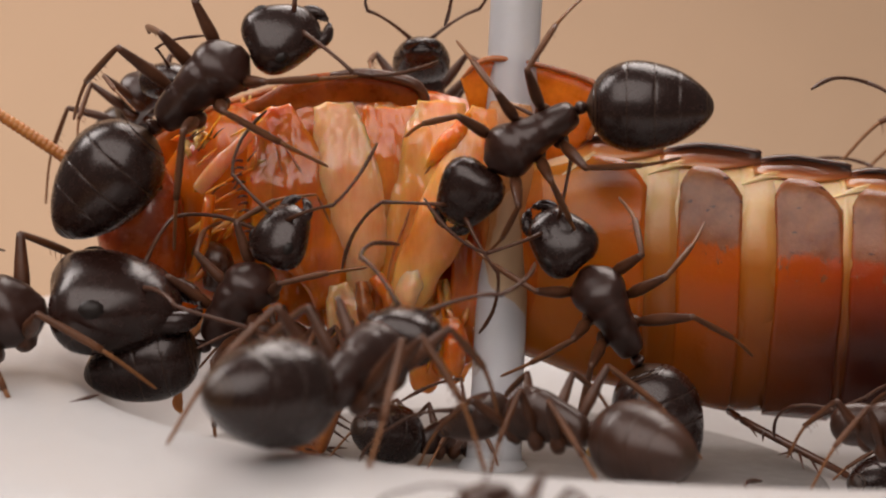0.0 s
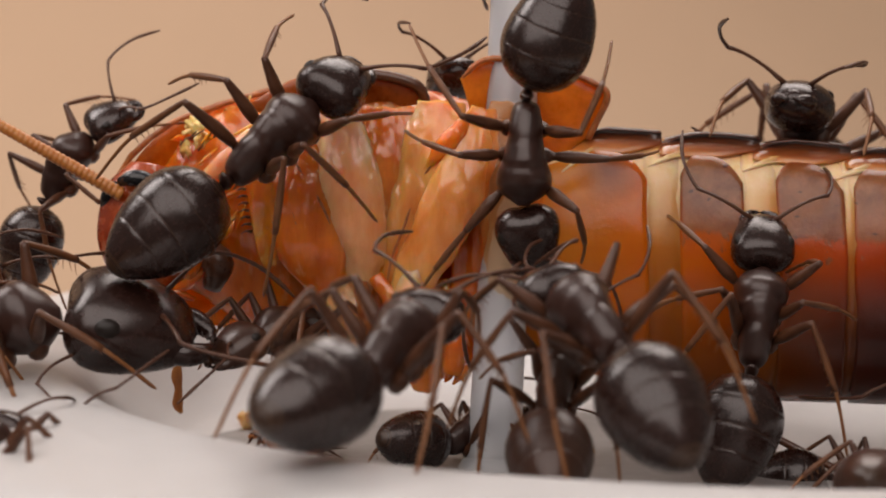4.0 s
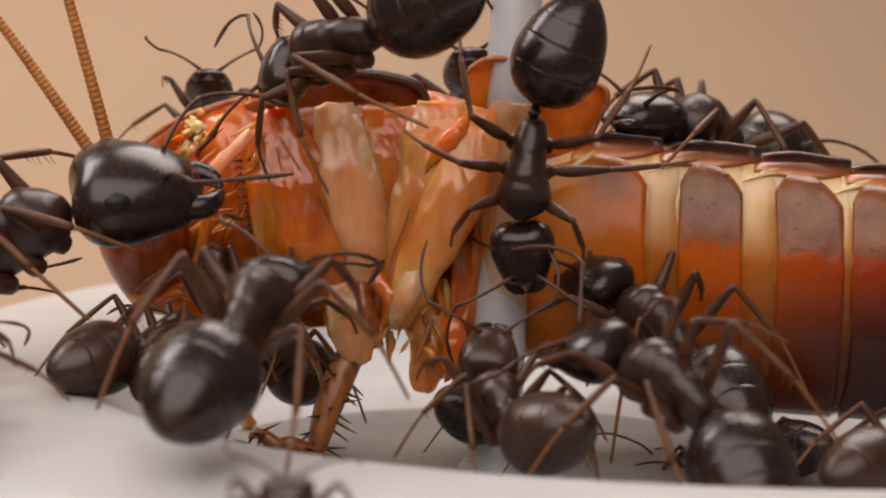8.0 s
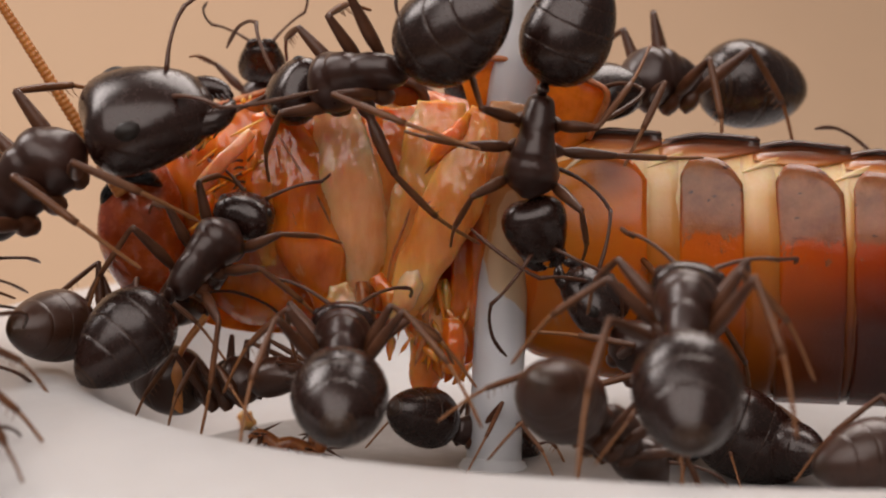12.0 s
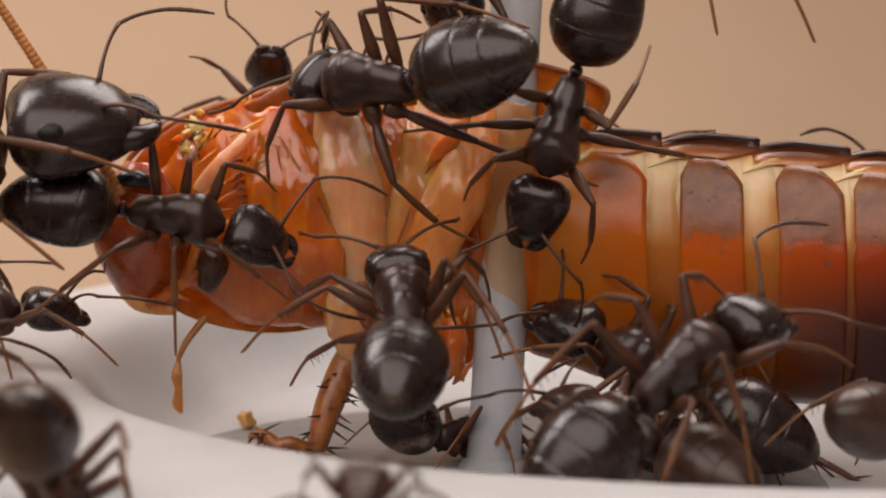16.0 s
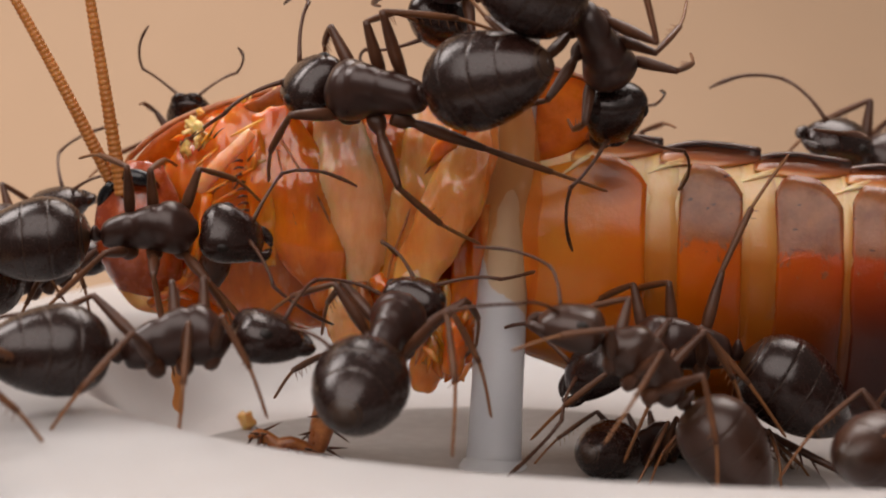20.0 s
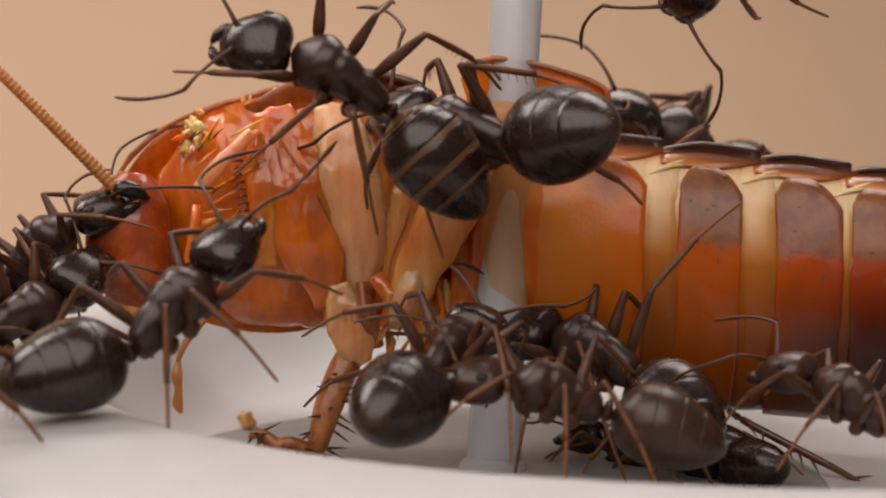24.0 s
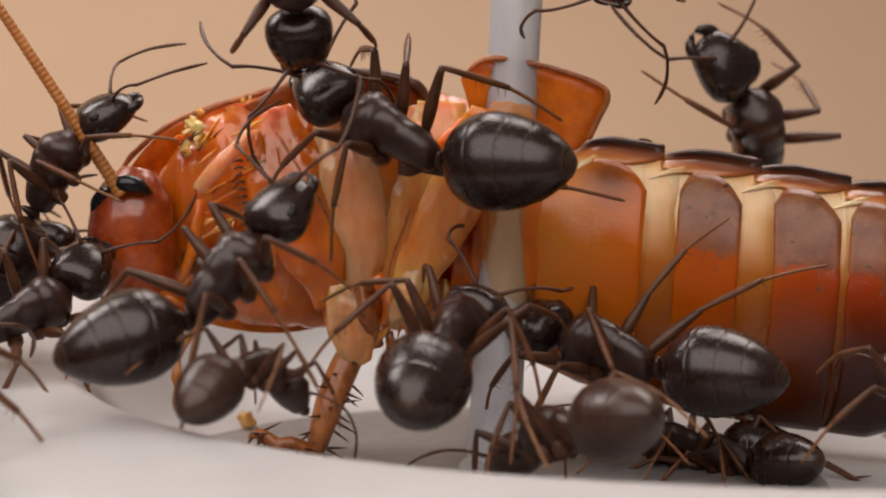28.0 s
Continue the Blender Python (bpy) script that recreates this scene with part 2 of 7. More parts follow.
    bsdf.inputs["Subsurface Radius"].default_value = (1.2, 0.35, 0.06)
    bsdf.inputs["Subsurface Scale"].default_value = MM
    bump(nodes, links, bsdf, fine.outputs[0], 0.5, 0.05)
    links.new(bsdf.inputs["Normal"].links[0].from_socket, bsdf.inputs["Coat Normal"])
    return m


def make_back_material():
    """Back plates: black-brown along the crest, rust below it, paling into the skin at the free edge."""
    m, nodes, links, bsdf = material("banded_back_plate")
    tc = nodes.new("ShaderNodeTexCoord")
    sep = nodes.new("ShaderNodeSeparateXYZ")
    links.new(tc.outputs["Object"], sep.inputs[0])
    lean = nodes.new("ShaderNodeMath")
    lean.operation = "MULTIPLY_ADD"
    lean.inputs[1].default_value = 0.085
    links.new(sep.outputs[0], lean.inputs[0])
    links.new(sep.outputs[2], lean.inputs[2])
    grain = noise_node(nodes, links, 1400, 5, 0.65)
    mp = nodes.new("ShaderNodeMapping")
    mp.inputs["Scale"].default_value = (0.22, 1.0, 1.3)
    links.new(tc.outputs["Object"], mp.inputs["Vector"])
    links.new(mp.outputs[0], grain.inputs["Vector"])
    shift = nodes.new("ShaderNodeMath")
    shift.operation = "MULTIPLY_ADD"
    shift.inputs[1].default_value = 0.55 * MM
    links.new(grain.outputs[0], shift.inputs[0])
    links.new(lean.outputs[0], shift.inputs[2])
    level = nodes.new("ShaderNodeMapRange")
    level.inputs["From Min"].default_value, level.inputs["From Max"].default_value = 1.62 * MM, 2.62 * MM
    links.new(shift.outputs[0], level.inputs["Value"])
    col = ramp(nodes, links, level.outputs[0], [(0.0, (0.80, 0.38, 0.12)), (0.28, (0.56, 0.19, 0.034)), (0.55, (0.26, 0.062, 0.010)), (0.80, (0.055, 0.015, 0.006))])
    links.new(col.outputs[0], bsdf.inputs["Base Color"])
    bsdf.inputs["Roughness"].default_value = 0.28
    bsdf.inputs["Coat Weight"].default_value = 0.5
    bsdf.inputs["Coat Roughness"].default_value = 0.07
    bsdf.inputs["Subsurface Weight"].default_value = 0.2
    bsdf.inputs["Subsurface Radius"].default_value = (1.0, 0.35, 0.08)
    bsdf.inputs["Subsurface Scale"].default_value = MM
    bump(nodes, links, bsdf, grain.outputs[0], 0.5, 0.06)
    return m


def make_veil():
    """Thin clear skin through which the post shows."""
    m, nodes, links, bsdf = material("clear_skin")
    n = noise_node(nodes, links, 420, 5)
    col = ramp(nodes, links, n.outputs[0], [(0.35, (0.58, 0.16, 0.018)), (0.65, (0.84, 0.36, 0.09))])
    links.new(col.outputs[0], bsdf.inputs["Base Color"])
    bsdf.inputs["Roughness"].default_value = 0.25
    bsdf.inputs["Coat Weight"].default_value = 0.8
    bsdf.inputs["Coat Roughness"].default_value = 0.06
    fine = noise_node(nodes, links, 1300, 4)
    bump(nodes, links, bsdf, fine.outputs[0], 0.6, 0.12)
    clear = nodes.new("ShaderNodeBsdfTransparent")
    clear.inputs[0].default_value = (1.0, 0.86, 0.68, 1)
    mx = nodes.new("ShaderNodeMixShader")
    gen = nodes.new("ShaderNodeTexCoord")
    up = nodes.new("ShaderNodeSeparateXYZ")
    links.new(gen.outputs["Generated"], up.inputs[0])
    fade = nodes.new("ShaderNodeMapRange")  # the skin thins out downwards
    fade.inputs["From Min"].default_value, fade.inputs["From Max"].default_value = 0.15, 1.0
    fade.inputs["To Min"].default_value, fade.inputs["To Max"].default_value = 0.94, 0.66
    links.new(up.outputs[2], fade.inputs["Value"])
    links.new(fade.outputs[0], mx.inputs[0])
    links.new(bsdf.outputs[0], mx.inputs[1])
    links.new(clear.outputs[0], mx.inputs[2])
    links.new(mx.outputs[0], nodes["Material Output"].inputs[0])
    return m


VEIL = make_veil()
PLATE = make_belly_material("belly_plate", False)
BACK = make_back_material()
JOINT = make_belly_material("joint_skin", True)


def make_post_material():
    m, nodes, links, bsdf = material("milky_plastic")
    n = noise_node(nodes, links, 150, 4)
    col = ramp(nodes, links, n.outputs[0], [(0.3, (0.60, 0.61, 0.64)), (0.7, (0.76, 0.76, 0.78))])
    links.new(col.outputs[0], bsdf.inputs["Base Color"])
    bsdf.inputs["Roughness"].default_value = 0.35
    bsdf.inputs["Transmission Weight"].default_value = 0.4
    bsdf.inputs["Subsurface Weight"].default_value = 0.5
    bsdf.inputs["Subsurface Radius"].default_value = (1.2, 1.2, 1.3)
    bsdf.inputs["Subsurface Scale"].default_value = MM
    return m


MILKY = make_post_material()

# ---- mesh helpers; all shapes are given in millimetres ----
ORIGIN = {}


def part(name, bm, mat, parent, label="", origin=None, smooth=True):
    """Links a bmesh, in millimetres, as one mesh under a thing or a part. origin: its own turning point."""
    base = ORIGIN.get(parent, Vector((0, 0, 0)))
    o = Vector(origin) if origin is not None else base.copy()
    for v in bm.verts:
        v.co = (v.co - o) * MM
    data = bpy.data.meshes.new(name)
    bm.to_mesh(data)
    bm.free()
    data.materials.append(mat)
    if smooth:
        data.shade_smooth()
    ob = new(name, data)
    ob.parent = parent
    ob.location = (o - base) * MM
    ORIGIN[ob] = o
    if label:
        tagged(ob, label)
    return ob


def thing(name, at, label, category, group="", kind=""):
    ob = new(name)
    ob.empty_display_size = 0.001
    ob.location = Vector(at) * MM
    ORIGIN[ob] = Vector(at)
    return tagged(ob, label, category, group, kind)


def spline(points, count):
    """Catmull-Rom through rows of numbers."""
    p = np.array(points, float)
    p = np.vstack([2 * p[0] - p[1], p, 2 * p[-1] - p[-2]])
    out = []
    n = len(p) - 3
    for s in np.linspace(0, n - 1e-9, count):
        i = int(s)
        t = s - i
        a, b, c, d = p[i:i + 4]
        out.append(0.5 * (2 * b + (c - a) * t + (2 * a - 5 * b + 4 * c - d) * t * t + (3 * b - a - 3 * c + d) * t ** 3))
    return np.array(out)


def rings(bm, loops, closed=True):
    made = [[bm.verts.new(v) for v in loop] for loop in loops]
    n = len(made[0])
    for a, b in zip(made, made[1:]):
        for i in range(n):
            bm.faces.new((a[i], a[(i + 1) % n], b[(i + 1) % n], b[i]))
    if closed:
        for loop, flip in ((made[0], True), (made[-1], False)):
            mid = bm.verts.new(sum((v.co for v in loop), Vector()) / n)
            for i in range(n):
                a, b = loop[i], loop[(i + 1) % n]
                bm.faces.new((b, a, mid) if flip else (a, b, mid))
    bmesh.ops.recalc_face_normals(bm, faces=bm.faces)
    return bm


def loft(profile, count=18, sides=20, power=2.0, bm=None):
    """A body along x; rows of x, half width, half height, height of its axis."""
    bm = bm or bmesh.new()
    loops = []
    for x, w, h, z in spline(profile, count):
        loop = []
        for k in range(sides):
            a = 2 * math.pi * k / sides
            c, s = math.cos(a), math.sin(a)
            e = 2 / power
            loop.append(Vector((x, max(w, 0.004) * math.copysign(abs(c) ** e, c), z + max(h, 0.004) * math.copysign(abs(s) ** e, s))))
        loops.append(loop)
    return rings(bm, loops)


def tube(points, count=10, sides=8, bm=None, flat=1.0, facing=None):
    """A tapered tube; rows of x, y, z, radius. flat: thickness along facing over width."""
    bm = bm or bmesh.new()
    rows = spline(points, count)
    loops = []
    for i, row in enumerate(rows):
        a, b = rows[max(i - 1, 0)], rows[min(i + 1, len(rows) - 1)]
        d = Vector(b[:3] - a[:3]).normalized()
        ref = Vector(facing) if facing else (Vector((0, 1, 0)) if abs(d.y) < 0.9 else Vector((0, 0, 1)))
        u = d.cross(ref).normalized()
        v = d.cross(u).normalized()
        c, r = Vector(row[:3]), max(row[3], 0.004)
        loops.append([c + u * r * math.cos(2 * math.pi * k / sides) + v * r * flat * math.sin(2 * math.pi * k / sides) for k in range(sides)])
    return rings(bm, loops)


def roughen(bm, size, scale, seed=0.0, stretch=1.0, ridged=False):
    """Uneven surface."""
    bm.normal_update()
    moves = []
    for v in bm.verts:
        q = noise.noise(Vector((v.co.x, v.co.y, v.co.z * stretch)) * scale + Vector((seed, seed * 1.7, 0)))
        moves.append((v, v.normal * size * (0.35 - 1.6 * abs(q) if ridged else q)))
    for v, d in moves:
        v.co += d
    return bm


# ---- setting ----
def build_backdrop():
    bm = bmesh.new()
    loops = []
    for y, z in ((-160, -40), (20, -40), (120, -36), (170, -20), (195, 15), (200, 60), (200, 200)):
        loops.append([Vector((x, y, z)) for x in np.linspace(-220, 220, 12)])
    made = [[bm.verts.new(v) for v in l] for l in loops]
    for a, b in zip(made, made[1:]):
        for i in range(len(a) - 1):
            bm.faces.new((a[i], a[i + 1], b[i + 1], b[i]))
    ob = part("backdrop", bm, TAN, None)
    return tagged(ob, "plain tan paper sweep behind the dish", "backdrop", kind="structure")


build_backdrop()

DISH = (9.6, 0.0)


def revolve(profile, cx, cy, sides, count, tilt=0.0):
    bm = bmesh.new()
    loops = []
    for r, z in spline(profile, count):
        loops.append([Vector((cx + r * math.cos(a), cy + r * math.sin(a), z + tilt * r * math.cos(a))) for a in np.linspace(0, 2 * math.pi, sides, endpoint=False)])
    return rings(bm, loops)


def build_dish():
    dish = thing("feeding_dish", (DISH[0], DISH[1], -39.9), "shallow white plastic dish with a broad rounded rim", "dish")
    bm = revolve([(0.3, -0.6), (0.3, 0), (10, 0.0), (18.8, 0.04), (21.0, 0.4), (22.7, 1.8), (24.0, 3.5), (24.8, 4.15), (25.6, 4.38), (26.6, 4.42), (29.0, 4.3), (31.5, 4.0), (33.0, 3.5), (33.8, 2.4), (33.6, -2), (33.0, -3.2), (20, -3.6)], DISH[0], DISH[1], 160, 70)
    for v in bm.verts:  # the rim sags a little on one side
        v.co.z -= 0.0017 * max(0.0, v.co.x) ** 2
    part("bowl", bm, WHITE, dish, "white plastic bowl")
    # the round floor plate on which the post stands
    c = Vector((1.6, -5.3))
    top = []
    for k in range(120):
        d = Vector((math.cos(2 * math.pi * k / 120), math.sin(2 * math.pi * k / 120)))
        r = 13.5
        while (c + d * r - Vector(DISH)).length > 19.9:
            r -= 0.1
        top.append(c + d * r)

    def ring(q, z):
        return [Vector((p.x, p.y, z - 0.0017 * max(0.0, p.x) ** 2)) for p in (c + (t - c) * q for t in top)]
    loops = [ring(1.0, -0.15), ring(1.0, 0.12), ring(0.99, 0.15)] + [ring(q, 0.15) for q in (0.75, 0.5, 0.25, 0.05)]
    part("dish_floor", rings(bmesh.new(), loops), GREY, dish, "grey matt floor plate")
    bm = revolve([(0.3, -3.5), (15, -3.5), (15.2, -4), (13, -20), (17, -38), (20, -39.6), (20, -39.9), (0.3, -39.9)], DISH[0], DISH[1], 60, 40)
    part("foot", bm, WHITE, dish)
    return dish


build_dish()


def build_post():
    base = Vector((2.02, -3.70, 0.33))
    top = Vector((3.03, 0.60, 19.75))
    post = thing("post", (base.x, base.y, 0), "milky translucent plastic post standing in the dish", "post")
    d = top - base
    rows = [(*(base + d * k), 1.02 + w) for k, w in ((-0.025, 0.55), (0.0, 0.22), (0.03, 0.06), (0.3, 0.0), (0.6, 0.0), (1.0, 0.03), (2.2, 0.1))]
    part("shaft", tube(rows, 40, 24), MILKY, post)
    return post


build_post()


# ---- the cockroach ----
def ellipse_shell(center, wide, high, bulge, thick, turn=0.0, sides=64, wave=0.0):
    """A thin domed shield that faces the dish's front, bulging away from it."""
    bm = bmesh.new()
    c, s = math.cos(turn), math.sin(turn)
    loops = []
    for side in (0, 1):
        steps = np.linspace(0.02, 1, 9)
        if side:
            steps = steps[::-1]
        for r in steps:
            loop = []
            for k in range(sides):
                a = 2 * math.pi * k / sides
                q = 1 + wave * math.sin(3 * a + 1) + wave * 0.5 * math.sin(7 * a)
                x, z = wide * r * math.cos(a) * q, high * r * math.sin(a) * q
                y = bulge * (1 - r * r) + (thick if not side else 0)
                loop.append(Vector((center[0] + x * c - z * s, center[1] + y, center[2] + x * s + z * c)))
            loops.append(loop)
    return rings(bm, loops)


def strip(points, thick, facing_y, bm=None):
    """A flat plate with an outline given by a few corners, rounded, with thickness."""
    bm = bm or bmesh.new()
    p = [Vector(q) for q in points]
    loop = spline([*p, p[0]], len(p) * 5 + 1)[:-1]
    mid = Vector(np.mean(loop, axis=0))
    loops = []
    for y, r in ((thick, 0.05), (thick, 0.6), (thick * 0.9, 0.95), (thick * 0.5, 1.0), (0, 0.95), (-0.08, 0.6), (-0.12, 0.05)):
        loops.append([mid + (Vector(v) - mid) * r + Vector((0, y + facing_y * (1 - r * r), 0)) for v in loop])
    return rings(bm, loops)


PIVOT = (2.66, 0.00, 11.10)
roach = thing("cockroach", (2.22, 0.00, 4.59), "dead amber-brown cockroach, belly outwards, held up on a post", "cockroach")


def belly_ring(x, grow, top, bottom, depth):
    cz, hz = (top + bottom) / 2, (top - bottom) / 2
    loop = []
    for k in range(56):
        a = 2 * math.pi * k / 56
        c, s = math.cos(a), math.sin(a)
        loop.append(Vector((x, 0.4 + grow * depth * math.copysign(abs(c) ** 0.97, c), cz + grow * hz * math.copysign(abs(s) ** 0.97, s))))
    return loop


TOPS = [(2.18, 11.67), (3.54, 12.31), (6.03, 13.04), (11.70, 12.68), (17.79, 12.02), (22.19, 10.53), (25.46, 7.77)]
LOWS = [(2.20, 4.76), (3.58, 3.83), (6.11, 2.90), (11.86, 1.78), (18.03, 1.45), (22.40, 2.90), (25.53, 5.69)]


def belly_span(x):
    return (float(np.interp(x, [p[0] for p in TOPS], [p[1] for p in TOPS])), float(np.interp(x, [p[0] for p in LOWS], [p[1] for p in LOWS])))


def build_abdomen():
    def section(marks, mat, name, parent, label="", origin=None):
        lo = []
        for x, g in marks:
            t, b = belly_span(x)
            lo.append(belly_ring(x, g, t, b, 3.1))
        bm = rings(bmesh.new(), lo)
        roughen(bm, 0.06, 0.8, marks[0][0])
        return part(name, bm, mat, parent, label, origin)

    def plate(a, b):
        """A shield over the belly's front, with rounded upper corners, thin, its rear edge proud."""
        lo = []
        for k in np.linspace(0, 1, 25):
            x = a + (b - a) * k
            t, low = belly_span(x)
            cz, hz = (t + low) / 2, (t - low) / 2
            left, right = k * (b - a), (1 - k) * (b - a)
            drop = 0.66 + 0.75 * max(0.0, 1 - left / 0.75) ** 2.2 + 0.95 * max(0.0, 1 - right / 1.25) ** 2.0
            grow = 0.962 + 0.016 * k - (0.012 if k in (0.0, 1.0) else 0)
            front, back = [], []
            for z in np.linspace(low + 0.25, t - drop, 26):
                q = abs(z - cz) / hz
                c = max(0.0, 1 - q ** 2.06) ** 0.485
                front.append(Vector((x + 0.04 * math.sin(z * 0.9 + a), 0.4 - grow * 3.1 * c - 0.02, z)))
                back.append(Vector((x + 0.04 * math.sin(z * 0.9 + a), 0.4 - (grow - 0.05) * 3.1 * c, z)))
            lo.append(front + back[::-1])
        bm = rings(bmesh.new(), lo)
        roughen(bm, 0.05, 0.9, a)
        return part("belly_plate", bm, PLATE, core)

    xs = np.linspace(2.41, 25.33, 60)
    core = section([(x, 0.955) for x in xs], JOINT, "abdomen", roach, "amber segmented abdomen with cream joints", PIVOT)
    edges = [2.75, 8.12, 9.44, 11.98, 13.34, 16.02, 16.39, 19.02, 19.38, 21.70, 21.97, 24.42]
    for i in range(0, len(edges), 2):
        a, b = edges[i], edges[i + 1]
        plate(a, b)
        if i + 2 < len(edges):
            c = edges[i + 2]
            marks = [(b - 0.12, 0.90), (b - 0.06, 0.955), (b * 0.7 + c * 0.3, 0.972), (b * 0.3 + c * 0.7, 0.966), (c + 0.06, 0.95), (c + 0.12, 0.9)]
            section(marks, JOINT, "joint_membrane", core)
    # back plates seen edge-on along the top
    for a, b in ((5.36, 8.65), (8.94, 12.62), (12.73, 16.29), (16.43, 19.88), (20.02, 23.06)):
        lo = []
        for k in np.linspace(0, 1, 22):
            x = a - 0.25 + (b - a + 0.45) * k
            t, low = belly_span(x)
            hz = (t - low) / 2
            z = t - 0.42 + 0.52 * min(1.0, k / 0.42) ** 0.6 + 0.04 * math.sin(k * 3.1)
            tuck = 0.10 * max(0.0, 1 - k / 0.3)  # the front end slides under the plate before it

            def front(d):
                q = max(0.0, 1 - d / hz)
                return 0.4 - 2.97 * max(0.0, 1 - q ** 2.06) ** 0.485
            drop = (0.60 + 0.08 * math.sin(k * 3.1)) * (1 - 0.62 * max(0.0, (k - 0.45) / 0.55) ** 1.6)
            out = 0.05 + 0.05 * k - tuck
            lo.append([Vector((x, front(d) - out * o, min(t - d, z) + (z - t) * lift)) for d, o, lift in ((drop + 0.10, -1.2, 0), (drop, 0.1, 0), (drop * 0.7, 0.8, 0.05), (drop * 0.42, 1.0, 0.25), (0.14, 1.0, 0.7), (0.05, 0.9, 1.0))]
                      + [Vector((x, y, zz)) for y, zz in ((-0.5, z + 0.03), (0.6, z + 0.03), (2.5, z - 0.2), (2.5, z - 0.3), (0.5, z - 0.12))] + [Vector((x, front(0.3) + 0.12, t - 0.5))])
        bm = rings(bmesh.new(), lo)
        roughen(bm, 0.03, 1.3, a)
        part("back_plate", bm, BACK, core)
        # folds of pale skin sweep from the joint up under the plate
        for n, (dx, rise, thick) in enumerate(((-0.75, -0.12, 0.060), (-0.40, 0.08, 0.050), (0.0, 0.26, 0.040))):
            path = []
            for k in np.linspace(0, 1, 9):
                x = a + dx + (1.5 - 0.25 * n) * k
                t, low = belly_span(x)
                hz = (t - low) / 2
                d = 1.05 - rise - (0.46 - 0.08 * n) * math.sin(k * 1.57)
                q = max(0.0, 1 - d / hz)
                path.append((x, 0.4 - 2.97 * max(0.0, 1 - q ** 2.06) ** 0.485 + 0.07 * abs(2 * k - 1) ** 2, t - d, thick * (0.5 + math.sin(k * 3.1))))
            part("skin_crease", roughen(tube(path, 18, 7), 0.03, 2.0, a + n), JOINT, core)
    return core


abdomen = build_abdomen()


def lobe(name, pts, mat, thick, label="", parent=None, rough=0.06, origin=None, seed=1.0):
    """A flattened leg base or lobe: rows of x, y, z, half width."""
    bm = tube(pts, 44, 40, flat=thick, facing=(0, 1, 0))
    roughen(bm, rough * 3.0, 0.6, seed)
    roughen(bm, rough * 2.2, 1.1, seed, 0.22, True)
    roughen(bm, rough * 0.8, 3.2, seed)
    return part(name, bm, mat, parent or roach, label, origin)


